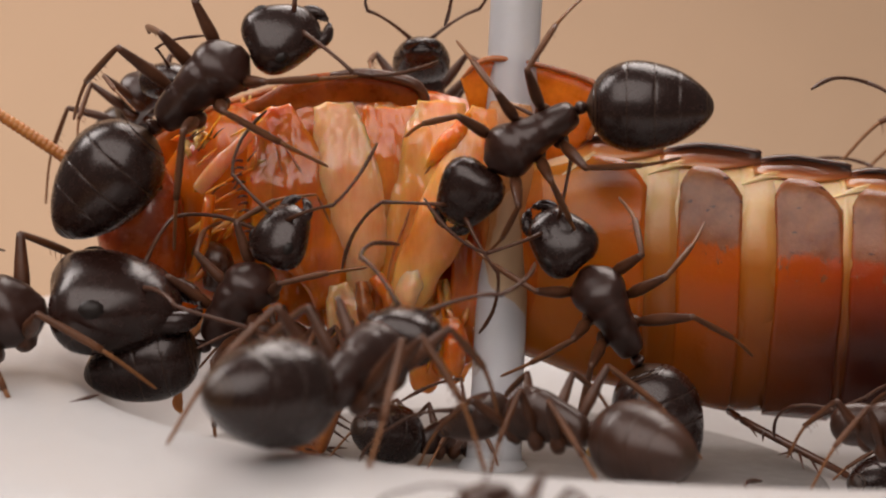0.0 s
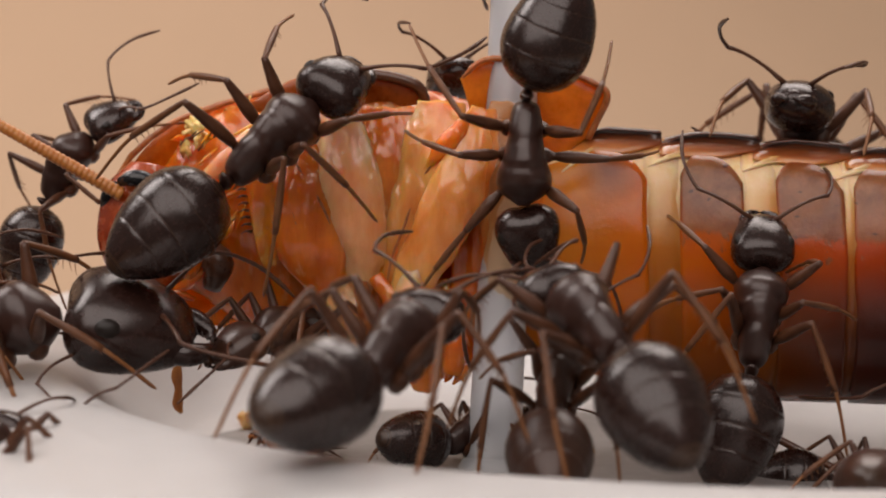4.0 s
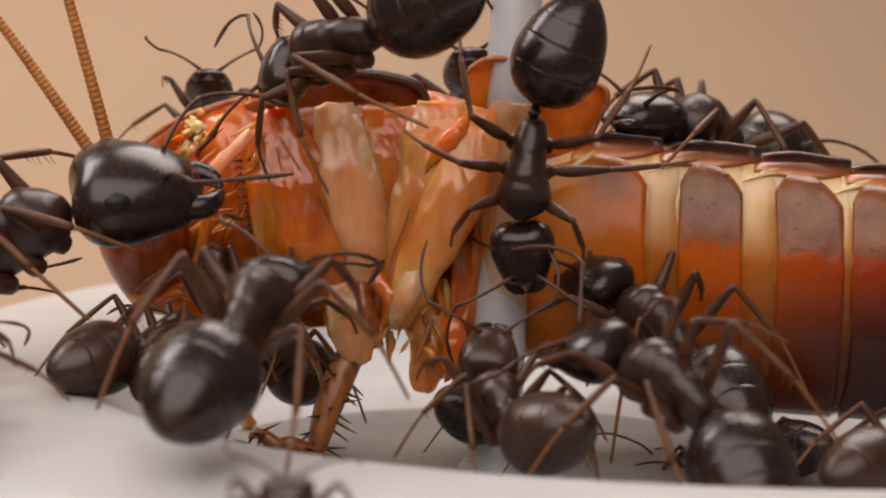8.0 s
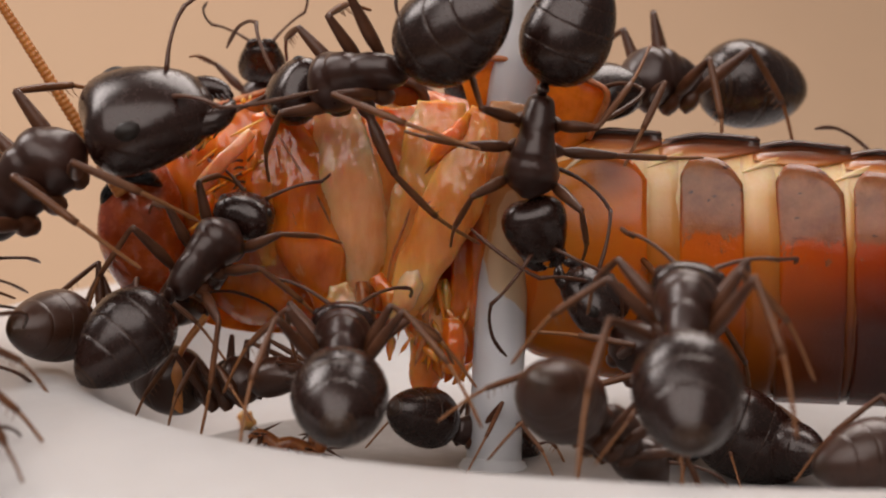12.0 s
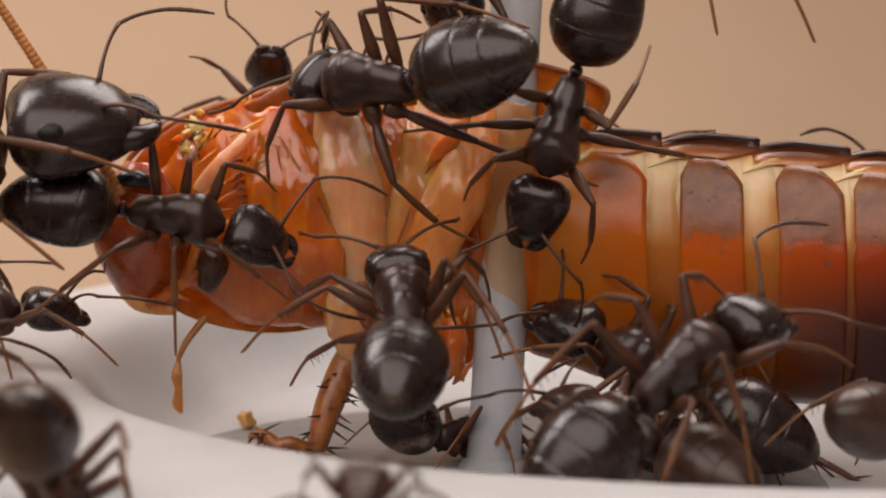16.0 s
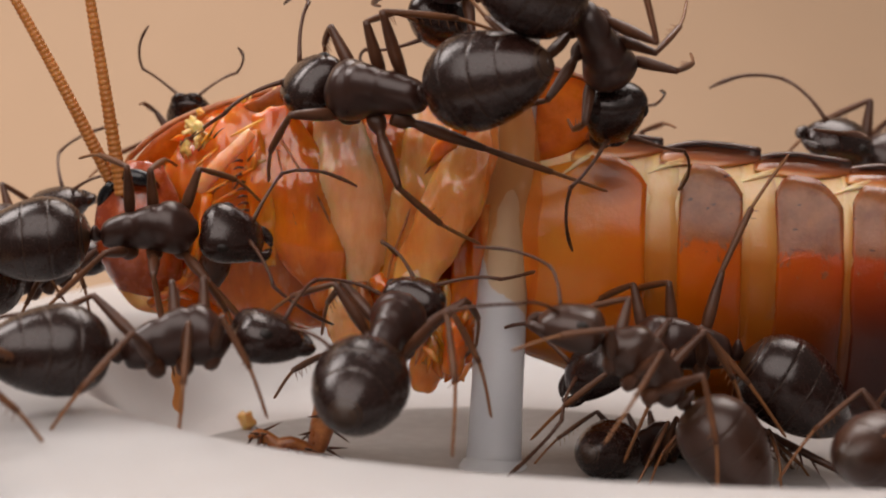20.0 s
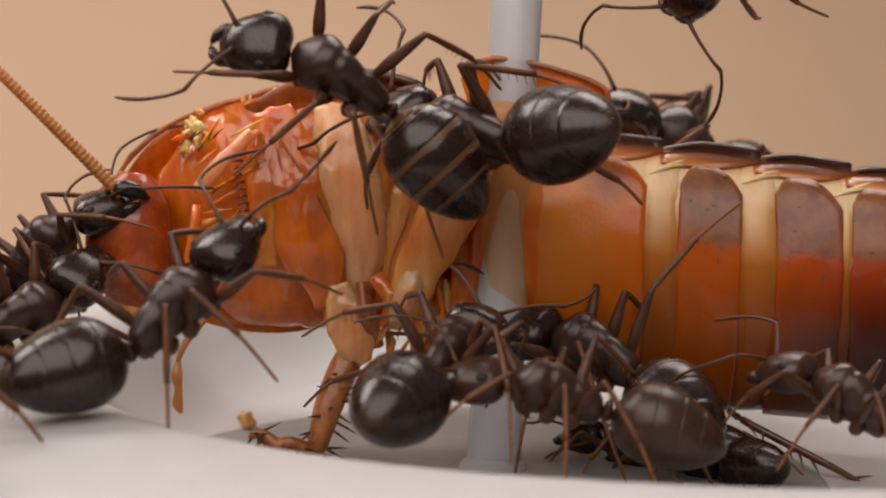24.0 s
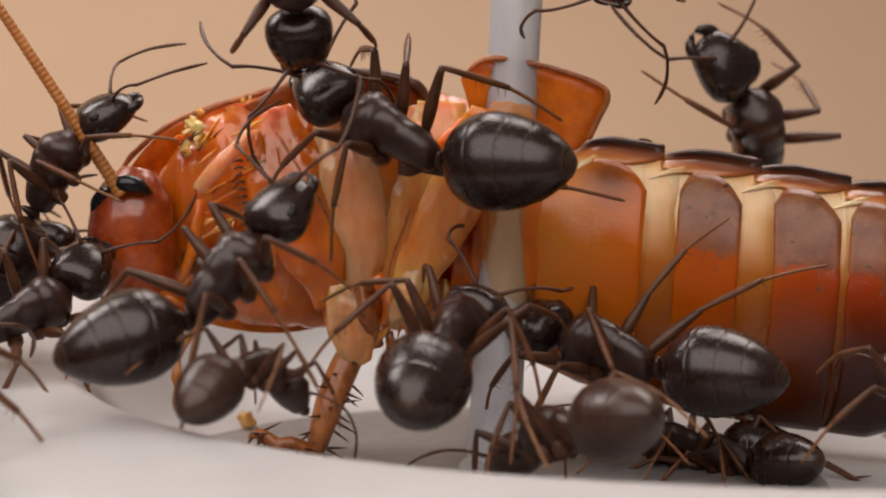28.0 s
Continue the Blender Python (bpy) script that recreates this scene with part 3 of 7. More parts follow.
def build_thorax():
    lobe("thorax", [(-11.41, 0.60, 9.17, 2.08), (-8.86, 0.60, 9.52, 4.28), (-6.09, 0.60, 9.75, 4.74), (-1.94, 0.70, 9.86, 4.98), (1.53, 0.70, 9.16, 4.63), (4.07, 0.70, 7.99, 3.93)], RED_AMBER, 0.42, "red-amber thorax")
    bm = ellipse_shell((-6.57, 0.80, 9.73), 6.9, 4.95, 1.6, 0.12, 0.12, wave=0.010)
    part("shield", bm, HOOD, roach, "thin amber neck shield")
    bm = strip([(-8.07, -0.20, 14.11), (-5.76, -0.60, 15.35), (-3.26, -0.80, 15.52), (-1.11, -0.60, 15.01), (-0.61, -0.40, 13.99), (-3.27, -0.60, 13.57), (-6.47, -0.40, 13.10)], 0.4, 0.3)
    part("back_plate", bm, RUST, roach)
    bm = tube([(-4.51, -0.70, 15.42, 0.14), (-3.03, -0.80, 15.52, 0.21), (-1.11, -0.70, 15.06, 0.23), (-0.59, -0.50, 14.09, 0.18)], 14, 8)
    part("plate_rim", bm, TERGITE, roach)
    bm = strip([(0.70, -1.00, 15.31), (1.76, -1.00, 16.12), (3.98, -0.80, 15.84), (6.02, -0.80, 15.18), (6.62, -0.80, 14.57), (5.82, -0.60, 12.82), (4.01, -0.60, 11.86), (1.73, -0.80, 12.57)], 0.3, 0.3)
    part("wing_pad", bm, HOOD, roach, "orange translucent wing pad")
    part("pad_rim", roughen(tube([(0.77, -1.20, 15.37, 0.07), (1.76, -1.20, 16.12, 0.11), (3.98, -1.00, 15.83, 0.11), (5.97, -1.00, 15.18, 0.11), (6.56, -1.00, 14.56, 0.14), (5.83, -0.90, 12.89, 0.11)], 40, 8), 0.05, 1.5), FOLD, roach)
    # leg bases, front to rear
    k = 0
    for name, pts, mat, th in (
        ("leg_base", [(-6.86, -1.40, 14.10, 0.77), (-6.15, -2.20, 11.81, 1.53), (-5.15, -2.40, 8.89, 1.49), (-4.51, -1.90, 6.19, 0.54)], RED_AMBER, 0.34),
        ("leg_base", [(-4.37, -1.40, 14.33, 0.82), (-3.90, -2.40, 11.83, 1.31), (-3.13, -2.50, 8.90, 1.03), (-3.26, -2.00, 6.55, 0.54)], HAZE, 0.34),
        ("leg_base", [(-7.46, -1.90, 13.24, 0.30), (-7.27, -2.35, 11.82, 0.52), (-7.09, -2.55, 9.81, 0.55), (-6.90, -2.35, 7.86, 0.30)], AMBER, 0.30),
        ("leg_base", [(-2.12, -1.40, 14.21, 1.04), (-2.11, -2.20, 11.81, 1.35), (-2.23, -2.20, 8.86, 1.13), (-2.82, -1.80, 5.82, 0.77)], AMBER, 0.32),
        ("leg_base", [(-0.09, -1.50, 14.45, 1.00), (-0.43, -2.40, 12.06, 1.40), (-1.10, -2.60, 9.37, 1.21), (-1.90, -2.30, 6.36, 0.59)], PALE, 0.32),
        ("upper_leg", [(1.62, -2.20, 14.30, 0.52), (1.18, -3.00, 12.55, 0.98), (0.18, -3.30, 10.20, 1.12), (-1.00, -3.20, 7.70, 0.92), (-1.82, -2.80, 5.75, 0.42)], PALE, 0.5),
        ("upper_leg", [(-0.95, -3.40, 8.00, 0.25), (-1.50, -3.55, 6.95, 0.55), (-1.80, -3.30, 6.10, 0.48), (-2.00, -2.90, 5.45, 0.20)], HAZE, 0.6),
        ("leg_base", [(1.49, -2.00, 10.42, 0.99), (1.38, -2.20, 7.95, 1.13), (0.86, -2.00, 5.63, 0.90), (0.73, -1.70, 3.96, 0.36)], RED_AMBER, 0.34),
        ("skin_fold", [(-0.95, -2.60, 11.35, 0.10), (-0.30, -3.00, 12.45, 0.26), (0.55, -3.05, 13.35, 0.30), (1.05, -2.60, 14.10, 0.16)], AMBER, 0.7),
        ("clear_skin", [(2.71, -2.30, 14.41, 0.81), (2.59, -2.90, 12.11, 1.25), (2.70, -3.10, 9.21, 1.21), (2.83, -2.80, 6.90, 0.90), (2.85, -2.20, 5.66, 0.45)], VEIL, 0.5),
        ("leg_base", [(-0.43, -1.80, 7.20, 0.81), (-0.36, -2.10, 5.41, 1.08), (-0.55, -1.90, 4.00, 0.90), (-0.59, -1.60, 3.20, 0.68), (-0.46, -1.50, 2.76, 0.23)], PALE, 0.34),
        ("leg_stump", [(0.36, -2.80, 5.99, 0.40), (0.49, -3.10, 4.90, 0.49), (0.36, -2.90, 3.72, 0.38)], RED_AMBER, 0.9),
        ("leg_base", [(-4.41, -1.70, 6.50, 0.59), (-3.90, -2.00, 5.40, 0.77), (-3.46, -1.80, 4.44, 0.54), (-3.28, -1.60, 3.94, 0.32)], RED_AMBER, 0.45),
        ("skin_flap", [(-4.15, -2.50, 7.20, 0.35), (-3.87, -2.70, 6.20, 0.80), (-3.52, -2.60, 5.04, 0.85), (-3.26, -2.40, 4.09, 0.40)], HAZE, 0.22),
        ("joint", [(-2.67, -2.90, 7.60, 0.27), (-2.11, -3.10, 6.72, 0.40), (-2.34, -2.80, 5.65, 0.22)], RED_AMBER, 0.9),
        ("joint", [(-3.24, -2.60, 7.32, 0.20), (-3.02, -2.80, 5.99, 0.29), (-2.62, -2.40, 4.78, 0.20)], SPINY, 0.9),
    ):
        k += 1
        lobe(name, pts, mat, th, seed=k * 3.1)
    # dried edge and yellow flesh on the shield
    part("shield_rim", roughen(tube([(-13.34, 0.60, 11.08, 0.09), (-12.50, 0.40, 12.26, 0.12), (-10.86, 0.30, 13.49, 0.12), (-8.79, 0.30, 14.22, 0.14), (-6.73, 0.30, 14.80, 0.14), (-5.12, 0.30, 14.98, 0.09)], 40, 8), 0.06, 2.5), SPINY, roach)
    rng = random.Random(9)
    for i in range(16):
        if i < 9:
            q = Vector(FLESH).lerp(Vector(FLESH_B), rng.random()) + Vector((rng.uniform(-0.35, 0.35), rng.uniform(-0.25, 0.2), rng.uniform(-0.4, 0.4)))
            size = rng.uniform(0.22, 0.46)
        else:
            q = Vector(RIM_A).lerp(Vector(RIM_B), rng.random()) + Vector((0, rng.uniform(-0.3, 0.3), rng.uniform(-0.15, 0.15)))
            size = rng.uniform(0.10, 0.20)
        bm = bmesh.new()
        bmesh.ops.create_icosphere(bm, subdivisions=3, radius=1.0)
        turn = Euler((rng.uniform(0, 3), rng.uniform(0, 3), rng.uniform(0, 3))).to_matrix()
        for v in bm.verts:
            k = 1 + 0.9 * noise.noise(v.co * 1.7 + Vector((i, 0, 0))) + 0.5 * noise.noise(v.co * 4.5 + Vector((0, i, 0)))
            v.co = q + turn @ Vector((v.co.x * size * k, v.co.y * size * k * 0.35, v.co.z * size * k * 0.8))
        part("flesh_scrap", bm, rng.choice((YELLOW, YELLOW, PALE, AMBER)), roach)
    # ribs of the neck and torn fibres
    rng = random.Random(5)
    for i in range(26):
        x, z = rng.uniform(330, 470), rng.uniform(235, 470)
        a = Vector(FIBRE_A) + Vector(((x - 400) * 0.022, rng.uniform(-0.4, 0.3), -(z - 350) * 0.022))
        turn = rng.uniform(0.2, 1.3)
        ln = rng.uniform(0.5, 1.6)
        b = a + Vector((math.cos(turn) * ln, rng.uniform(-0.5, 0.1), math.sin(turn) * ln))
        m = (a + b) / 2 + Vector((0.08, -0.1, 0.05))
        w = rng.uniform(0.05, 0.16)
        part("torn_fibre", tube([(*a, w * 0.5), (*m, w), (*b, w * 0.2)], 6, 6), rng.choice((PALE, RED_AMBER, RED_AMBER, AMBER)), roach)
    # torn scraps under the hind leg bases
    for i in range(60):
        q = Vector(SCRAP_A).lerp(Vector(SCRAP_B), rng.random()) + Vector((rng.uniform(-0.9, 0.9), rng.uniform(-0.5, 0.3), rng.uniform(-1.5, 1.5)))
        d = Vector((rng.uniform(-0.5, 0.5), rng.uniform(-0.3, 0.1), rng.uniform(-1.0, -0.3))) * rng.uniform(0.5, 1.1)
        w = rng.uniform(0.06, 0.24)
        part("torn_fibre", roughen(tube([(*(q - d), w * 0.4), (*q, w), (*(q + d), w * 0.25)], 10, 8), 0.10, 2.0, i), rng.choice((PALE, RED_AMBER, RED_AMBER, AMBER, SPINY)), roach)
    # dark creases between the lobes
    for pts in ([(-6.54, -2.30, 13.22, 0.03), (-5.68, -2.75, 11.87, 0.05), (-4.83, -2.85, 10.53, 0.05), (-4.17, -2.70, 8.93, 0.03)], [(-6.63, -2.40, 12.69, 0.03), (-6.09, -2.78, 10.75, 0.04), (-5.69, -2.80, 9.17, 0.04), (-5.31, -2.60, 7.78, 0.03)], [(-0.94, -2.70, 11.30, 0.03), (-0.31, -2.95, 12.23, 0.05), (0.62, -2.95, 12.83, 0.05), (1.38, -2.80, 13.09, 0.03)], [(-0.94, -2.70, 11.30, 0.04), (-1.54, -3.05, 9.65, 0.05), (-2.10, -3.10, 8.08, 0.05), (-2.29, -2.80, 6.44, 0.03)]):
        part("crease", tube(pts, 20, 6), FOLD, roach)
    for i in range(11):
        q = Vector(COMB_A).lerp(Vector(COMB_B), i / 10)
        part("comb_spine", tube([(*q, 0.06), (q.x - 0.18, q.y - 0.2, q.z + 0.05, 0.05), (q.x - 0.38, q.y - 0.15, q.z - 0.06, 0.015)], 5, 5), TERGITE, roach)
    for i in range(14):
        q = Vector(FIBRE_A) + Vector((rng.uniform(-1.8, 1.0), -0.4, rng.uniform(0.2, 2.6)))
        part("bristle", tube([(*q, 0.05), (q.x + 0.2, q.y - 0.3, q.z + 0.25, 0.03), (q.x + rng.uniform(0.2, 0.6), q.y - 0.4, q.z + 0.45, 0.008)], 4, 5), TERGITE, roach)
    lobe("foreleg", [(-9.68, -2.60, 11.06, 0.27), (-8.67, -3.00, 12.23, 0.34), (-7.57, -2.60, 13.31, 0.22)], HAZE, 0.8, "pale folded foreleg", rough=0.02)


RIM_A = (-10.37, 0.00, 13.68)
RIM_B = (-6.25, 0.00, 14.84)
FLESH = (-10.87, -0.90, 12.53)
FLESH_B = (-9.40, -1.30, 13.34)
FIBRE_A = (-8.65, -2.00, 10.65)
SCRAP_A = (-1.90, -2.30, 5.91)
SCRAP_B = (1.49, -2.30, 4.76)
COMB_A = (-7.96, -2.60, 12.19)
COMB_B = (-7.61, -2.60, 9.37)
build_thorax()


def spine_leg(name, pts, parent, mat, label, spines, seed):
    rng = random.Random(seed)
    rows = spline(pts, 24)
    leg = part(name, tube(pts, 18, 12), mat, parent, label)
    for i in range(spines):
        q = rows[rng.randrange(4, 22)]
        a = Vector(q[:3])
        d = Vector((rng.uniform(-1, 1), rng.uniform(-1, 0.2), rng.uniform(-0.7, 0.3))).normalized()
        ln = rng.uniform(0.5, 1.0)
        part("spine", tube([(*(a + d * q[3] * 0.7), 0.07), (*(a + d * (q[3] + ln * 0.5)), 0.05), (*(a + d * (q[3] + ln)), 0.01)], 4, 5), TERGITE, leg)
    return leg


spine_leg("middle_leg", [(-3.28, -1.60, 5.10, 0.50), (-4.06, -2.20, 3.59, 0.61), (-4.66, -2.80, 2.09, 0.56), (-5.06, -3.20, 0.68, 0.38), (-5.13, -3.20, 0.43, 0.11)], roach, SPINY, "brown spiny leg reaching into the dish", 24, 3)
spine_leg("lower_leg", [(-5.00, -3.40, 0.47, 0.11), (-5.32, -3.40, 0.61, 0.31), (-6.04, -3.70, 1.02, 0.29), (-6.61, -3.60, 0.88, 0.36), (-7.24, -3.60, 1.38, 0.24), (-7.73, -3.60, 1.22, 0.09)], roach, SPINY, "brown spiny lower leg", 20, 8)
spine_leg("hind_leg", [(11.61, -1.20, 1.82, 0.14), (12.40, -2.60, 1.52, 0.16), (14.76, -3.60, 0.42, 0.16), (16.10, -3.80, -0.27, 0.13), (17.43, -4.00, -1.10, 0.09)], roach, TERGITE, "dark thin spiny hind leg", 7, 11)
spine_leg("front_foot", [(-9.53, -1.60, 5.79, 0.16), (-10.30, -2.00, 4.82, 0.14), (-10.66, -2.20, 4.05, 0.09)], roach, ANTENNA, "pale front foot", 0, 4)
lobe("foot_flap", [(-10.61, -2.20, 4.10, 0.09), (-10.67, -2.40, 3.51, 0.23), (-10.61, -2.40, 2.94, 0.16), (-10.64, -2.40, 2.36, 0.23), (-10.49, -2.40, 1.97, 0.07)], ANTENNA, 0.35, "thin amber foot flap", rough=0.01)


def build_head():
    neck = (-10.21, 0.00, 8.56)
    head = lobe("head", [(-11.89, -0.60, 11.81, 0.69), (-12.04, -0.90, 10.75, 1.51), (-12.15, -1.10, 9.17, 1.78), (-11.78, -1.00, 7.54, 1.50), (-11.08, -0.80, 6.12, 0.69)], HEAD_AMBER, 0.85, "glossy red-amber head", origin=neck, rough=0.018)
    bm = tube([(-12.86, -2.20, 11.31, 0.18), (-12.29, -2.45, 11.47, 0.34), (-11.71, -2.40, 11.38, 0.32), (-11.21, -2.10, 11.03, 0.09)], 12, 12)
    part("eye", bm, EYE_BLACK, head, "glossy black eye")
    bm = tube([(-13.59, -1.20, 9.75, 0.11), (-13.42, -1.55, 10.55, 0.32), (-13.07, -1.90, 11.18, 0.20)], 10, 12)
    part("eye", bm, EYE_BLACK, head, "glossy black eye")
    bm = tube([(-12.81, -1.20, 7.00, 0.32), (-11.88, -1.50, 6.35, 0.45), (-10.56, -1.50, 6.12, 0.32)], 10, 12)
    part("mouth_plate", roughen(bm, 0.05, 1.0), PALE, head)
    for a, b, c in (((-10.96, -2.00, 6.77, 0.20), (-10.11, -2.50, 7.31, 0.22), (-9.33, -2.40, 7.98, 0.14)), ((-11.66, -1.90, 6.30, 0.18), (-10.69, -2.40, 6.84, 0.18), (-9.92, -2.30, 6.59, 0.09)), ((-9.23, -2.60, 10.84, 0.22), (-9.51, -2.80, 8.94, 0.25), (-10.11, -2.50, 7.31, 0.16))):
        part("palp", tube([a, b, c], 8, 8), RED_AMBER, head)
    part("jaw", roughen(tube([(-9.80, -2.00, 8.60, 0.45), (-8.99, -2.40, 8.09, 0.68), (-9.24, -2.20, 7.03, 0.36)], 10, 12), 0.06, 1.0), TERGITE, head, "dark jaw")
    for i, (base, bend, tip) in enumerate((((-12.75, -2.40, 10.81), 0.5, 16.5), ((-13.09, -1.60, 10.94), 1.1, 15.0))):
        bm = bmesh.new()
        base = Vector(base)
        n = 150
        pts = []
        for k in range(n):
            f = k / (n - 1)
            r = (0.26 - 0.14 * f) * (1 + 0.16 * (k % 2))
            pts.append((base.x - tip * f, base.y - 0.3 * math.sin(f * 3), base.z + bend * math.sin(f * 2.2) * 0.6, r))
        tube(pts, n * 2, 8, bm)
        part("antenna", bm, ANTENNA, roach, "long ringed amber antenna", origin=base)
    return head


roach_head = build_head()


# ---- ants ----
def build_tergites(gaster, mat, gap):
    for a, b in ((-0.40, -1.64), (-1.64 - gap, -2.70), (-2.70 - gap, -3.62), (-3.62 - gap * 0.6, -4.94)):
        rows = []
        for k in np.linspace(0, 1, 9):
            x = a + (b - a) * k
            w, h, z = gaster_size(x)
            s = 1.0 + 0.0015 * k
            rows.append((x, w * s, h * s, z))
        lo = []
        for x, w, h, z in [(a + 0.02, rows[0][1] * 0.996, rows[0][2] * 0.996, rows[0][3])] + rows + [(b - 0.01, rows[-1][1] * 0.996, rows[-1][2] * 0.996, rows[-1][3])]:
            lo.append([Vector((x, w * math.cos(q), z + h * math.sin(q))) for q in np.linspace(0, 2 * math.pi, 28, endpoint=False)])
        part("tergite", rings(bmesh.new(), lo), mat, gaster)


GASTER = spline([(-0.12, 0.16, 0.16, 0.0), (-0.28, 0.60, 0.64, 0.02), (-0.6, 1.18, 1.18, 0.05), (-1.2, 1.58, 1.54, 0.08), (-1.9, 1.75, 1.68, 0.08), (-2.7, 1.67, 1.59, 0.02), (-3.5, 1.43, 1.35, -0.06), (-4.15, 1.07, 1.00, -0.11), (-4.6, 0.70, 0.65, -0.16), (-4.86, 0.38, 0.36, -0.20), (-4.98, 0.10, 0.09, -0.22)], 60)


def gaster_size(x):
    xs = -GASTER[:, 0]
    return tuple(float(np.interp(-x, xs, GASTER[:, i])) for i in (1, 2, 3))


HIPS = ((1.15, 0.50, -0.62), (0.15, 0.55, -0.72), (-0.85, 0.52, -0.70))
FEET = ((4.3, 2.9, -1.8), (0.6, 4.7, -1.8), (-4.6, 3.7, -1.8))
UPPER = (2.6, 2.7, 3.2)
LOWER = (3.9, 4.3, 5.2)


def build_ant(shell, thorax, band, gap, label):
    ant = thing("ant", (0, 0, 0), label, "ant", "ants feeding on the cockroach")
    bm = loft([(-2.0, 0.17, 0.21, -0.25), (-1.80, 0.48, 0.60, -0.18), (-1.2, 0.64, 0.84, -0.04), (-0.4, 0.70, 1.00, 0.13), (0.3, 0.88, 1.12, 0.22), (1.0, 1.08, 1.12, 0.18), (1.5, 0.90, 0.84, 0.06), (1.85, 0.44, 0.46, 0.05), (2.0, 0.24, 0.26, 0.05)], 44, 24)
    for v in bm.verts:  # seams between the plates
        for seam in (0.42, -0.62):
            v.co.z -= 0.09 * math.exp(-((v.co.x - seam) / 0.13) ** 2) * max(0.0, min(1.0, v.co.z / 0.5 + 0.3))
    part("mesosoma", roughen(bm, 0.03, 2.2), thorax, ant)
    bm = loft([(-2.45, 0.10, 0.14, -0.28), (-2.3, 0.24, 0.42, -0.12), (-2.15, 0.26, 0.50, -0.08), (-2.0, 0.18, 0.26, -0.22), (-1.85, 0.12, 0.15, -0.25)], 10, 14)
    part("petiole", bm, thorax, ant)
    bm = loft([(x, w * 0.9945, h * 0.9945, z) for x, w, h, z in GASTER[::2]], 30, 28)
    gaster = part("gaster", bm, band, ant, origin=(0, 0, 0))
    gaster.location = Vector((-2.3, 0, -0.25)) * MM
    build_tergites(gaster, shell, gap)
    bm = loft([(-0.05, 0.22, 0.22, 0.0), (0.12, 0.75, 0.55, 0.02), (0.5, 1.18, 0.84, 0.03), (1.1, 1.26, 0.92, 0.0), (1.8, 1.08, 0.82, -0.06), (2.35, 0.86, 0.60, -0.14), (2.62, 0.62, 0.36, -0.2), (2.72, 0.3, 0.16, -0.22)], 22, 26, 2.3)
    for v in bm.verts:  # a notch at the back of the head
        v.co.x += 0.16 * math.exp(-(v.co.y / 0.5) ** 2) * max(0, 1 - v.co.x / 0.6)
    head = part("head", bm, shell, ant, origin=(0, 0, 0))
    head.location = Vector((2.0, 0, 0.05)) * MM
    bm = loft([(1.72, 0.10, 0.05, 0.55), (1.95, 0.34, 0.22, 0.36), (2.35, 0.44, 0.30, 0.10), (2.66, 0.36, 0.20, -0.08), (2.76, 0.1, 0.06, -0.14)], 12, 16)
    part("clypeus", bm, shell, head)
    for s in (1, -1):
        bm = bmesh.new()
        bmesh.ops.create_uvsphere(bm, u_segments=14, v_segments=9, radius=1.0)
        for v in bm.verts:
            v.co = Vector((1.0 + v.co.x * 0.33, s * 0.95 + v.co.y * 0.24, 0.44 + v.co.z * 0.25))
        part("eye", bm, ANT_EYE, head)
        bm = tube([(2.25, s * 0.58, -0.22, 0.26), (2.65, s * 0.60, -0.26, 0.25), (2.95, s * 0.40, -0.30, 0.19), (3.12, s * 0.08, -0.32, 0.06)], 12, 10)
        for k in range(4):
            x = 2.72 + k * 0.11
            y = 0.40 - k * 0.08
            tube([(x, s * y, -0.3, 0.07), (x + 0.03, s * (y - 0.1), -0.32, 0.045), (x + 0.06, s * (y - 0.2), -0.33, 0.01)], 4, 5, bm)
        part("mandible", bm, shell, head)
        bm = tube([(0, 0, 0, 0.10), (0.5, s * 0.75, 0.35, 0.070), (1.0, s * 1.5, 0.5, 0.066), (1.35, s * 2.05, 0.45, 0.085)], 10, 8)
        rows = [(1.35, s * 2.05, 0.45, 0.072), (2.0, s * 2.25, 0.30, 0.062), (2.9, s * 2.3, 0.0, 0.068), (3.7, s * 2.15, -0.4, 0.078), (4.3, s * 1.95, -0.75, 0.04)]
        beads = spline(rows, 34)
        tube([(*b[:3], b[3] * (1.0 + 0.18 * (i % 3 == 0))) for i, b in enumerate(beads)], 40, 8, bm)
        feeler = part("antenna", bm, LEG, head, origin=(0, 0, 0))
        feeler.location = Vector((2.05, s * 0.42, 0.52)) * MM
    for i in range(3):
        for s in (1, -1):
            a, b = UPPER[i], LOWER[i]
            bm = tube([(-0.2, 0, 0, 0.32), (0.25, 0, -0.02, 0.34), (0.6, 0, 0, 0.16), (0.85, 0, 0.02, 0.20), (a * 0.5, 0, 0.04, 0.245), (a * 0.85, 0, 0.02, 0.17), (a + 0.05, 0, 0, 0.12)], 16, 10)
            leg = part("leg", bm, LEG, ant, origin=(0, 0, 0))
            leg.location = Vector((HIPS[i][0], s * HIPS[i][1], HIPS[i][2])) * MM
            m = b * 0.52
            bm = tube([(-0.06, 0, 0, 0.08), (0.25, 0, 0.06, 0.11), (m * 0.6, 0, 0.22, 0.135), (m, 0, 0.32, 0.11)], 10, 8)
            dark = len(bm.faces)
            tube([(m - 0.05, 0, 0.32, 0.075), (m + (b - m) * 0.3, 0, 0.26, 0.07), (m + (b - m) * 0.65, 0, 0.14, 0.065), (b - 0.05, 0, 0.0, 0.06), (b + 0.16, 0, -0.02, 0.02)], 14, 7, bm)
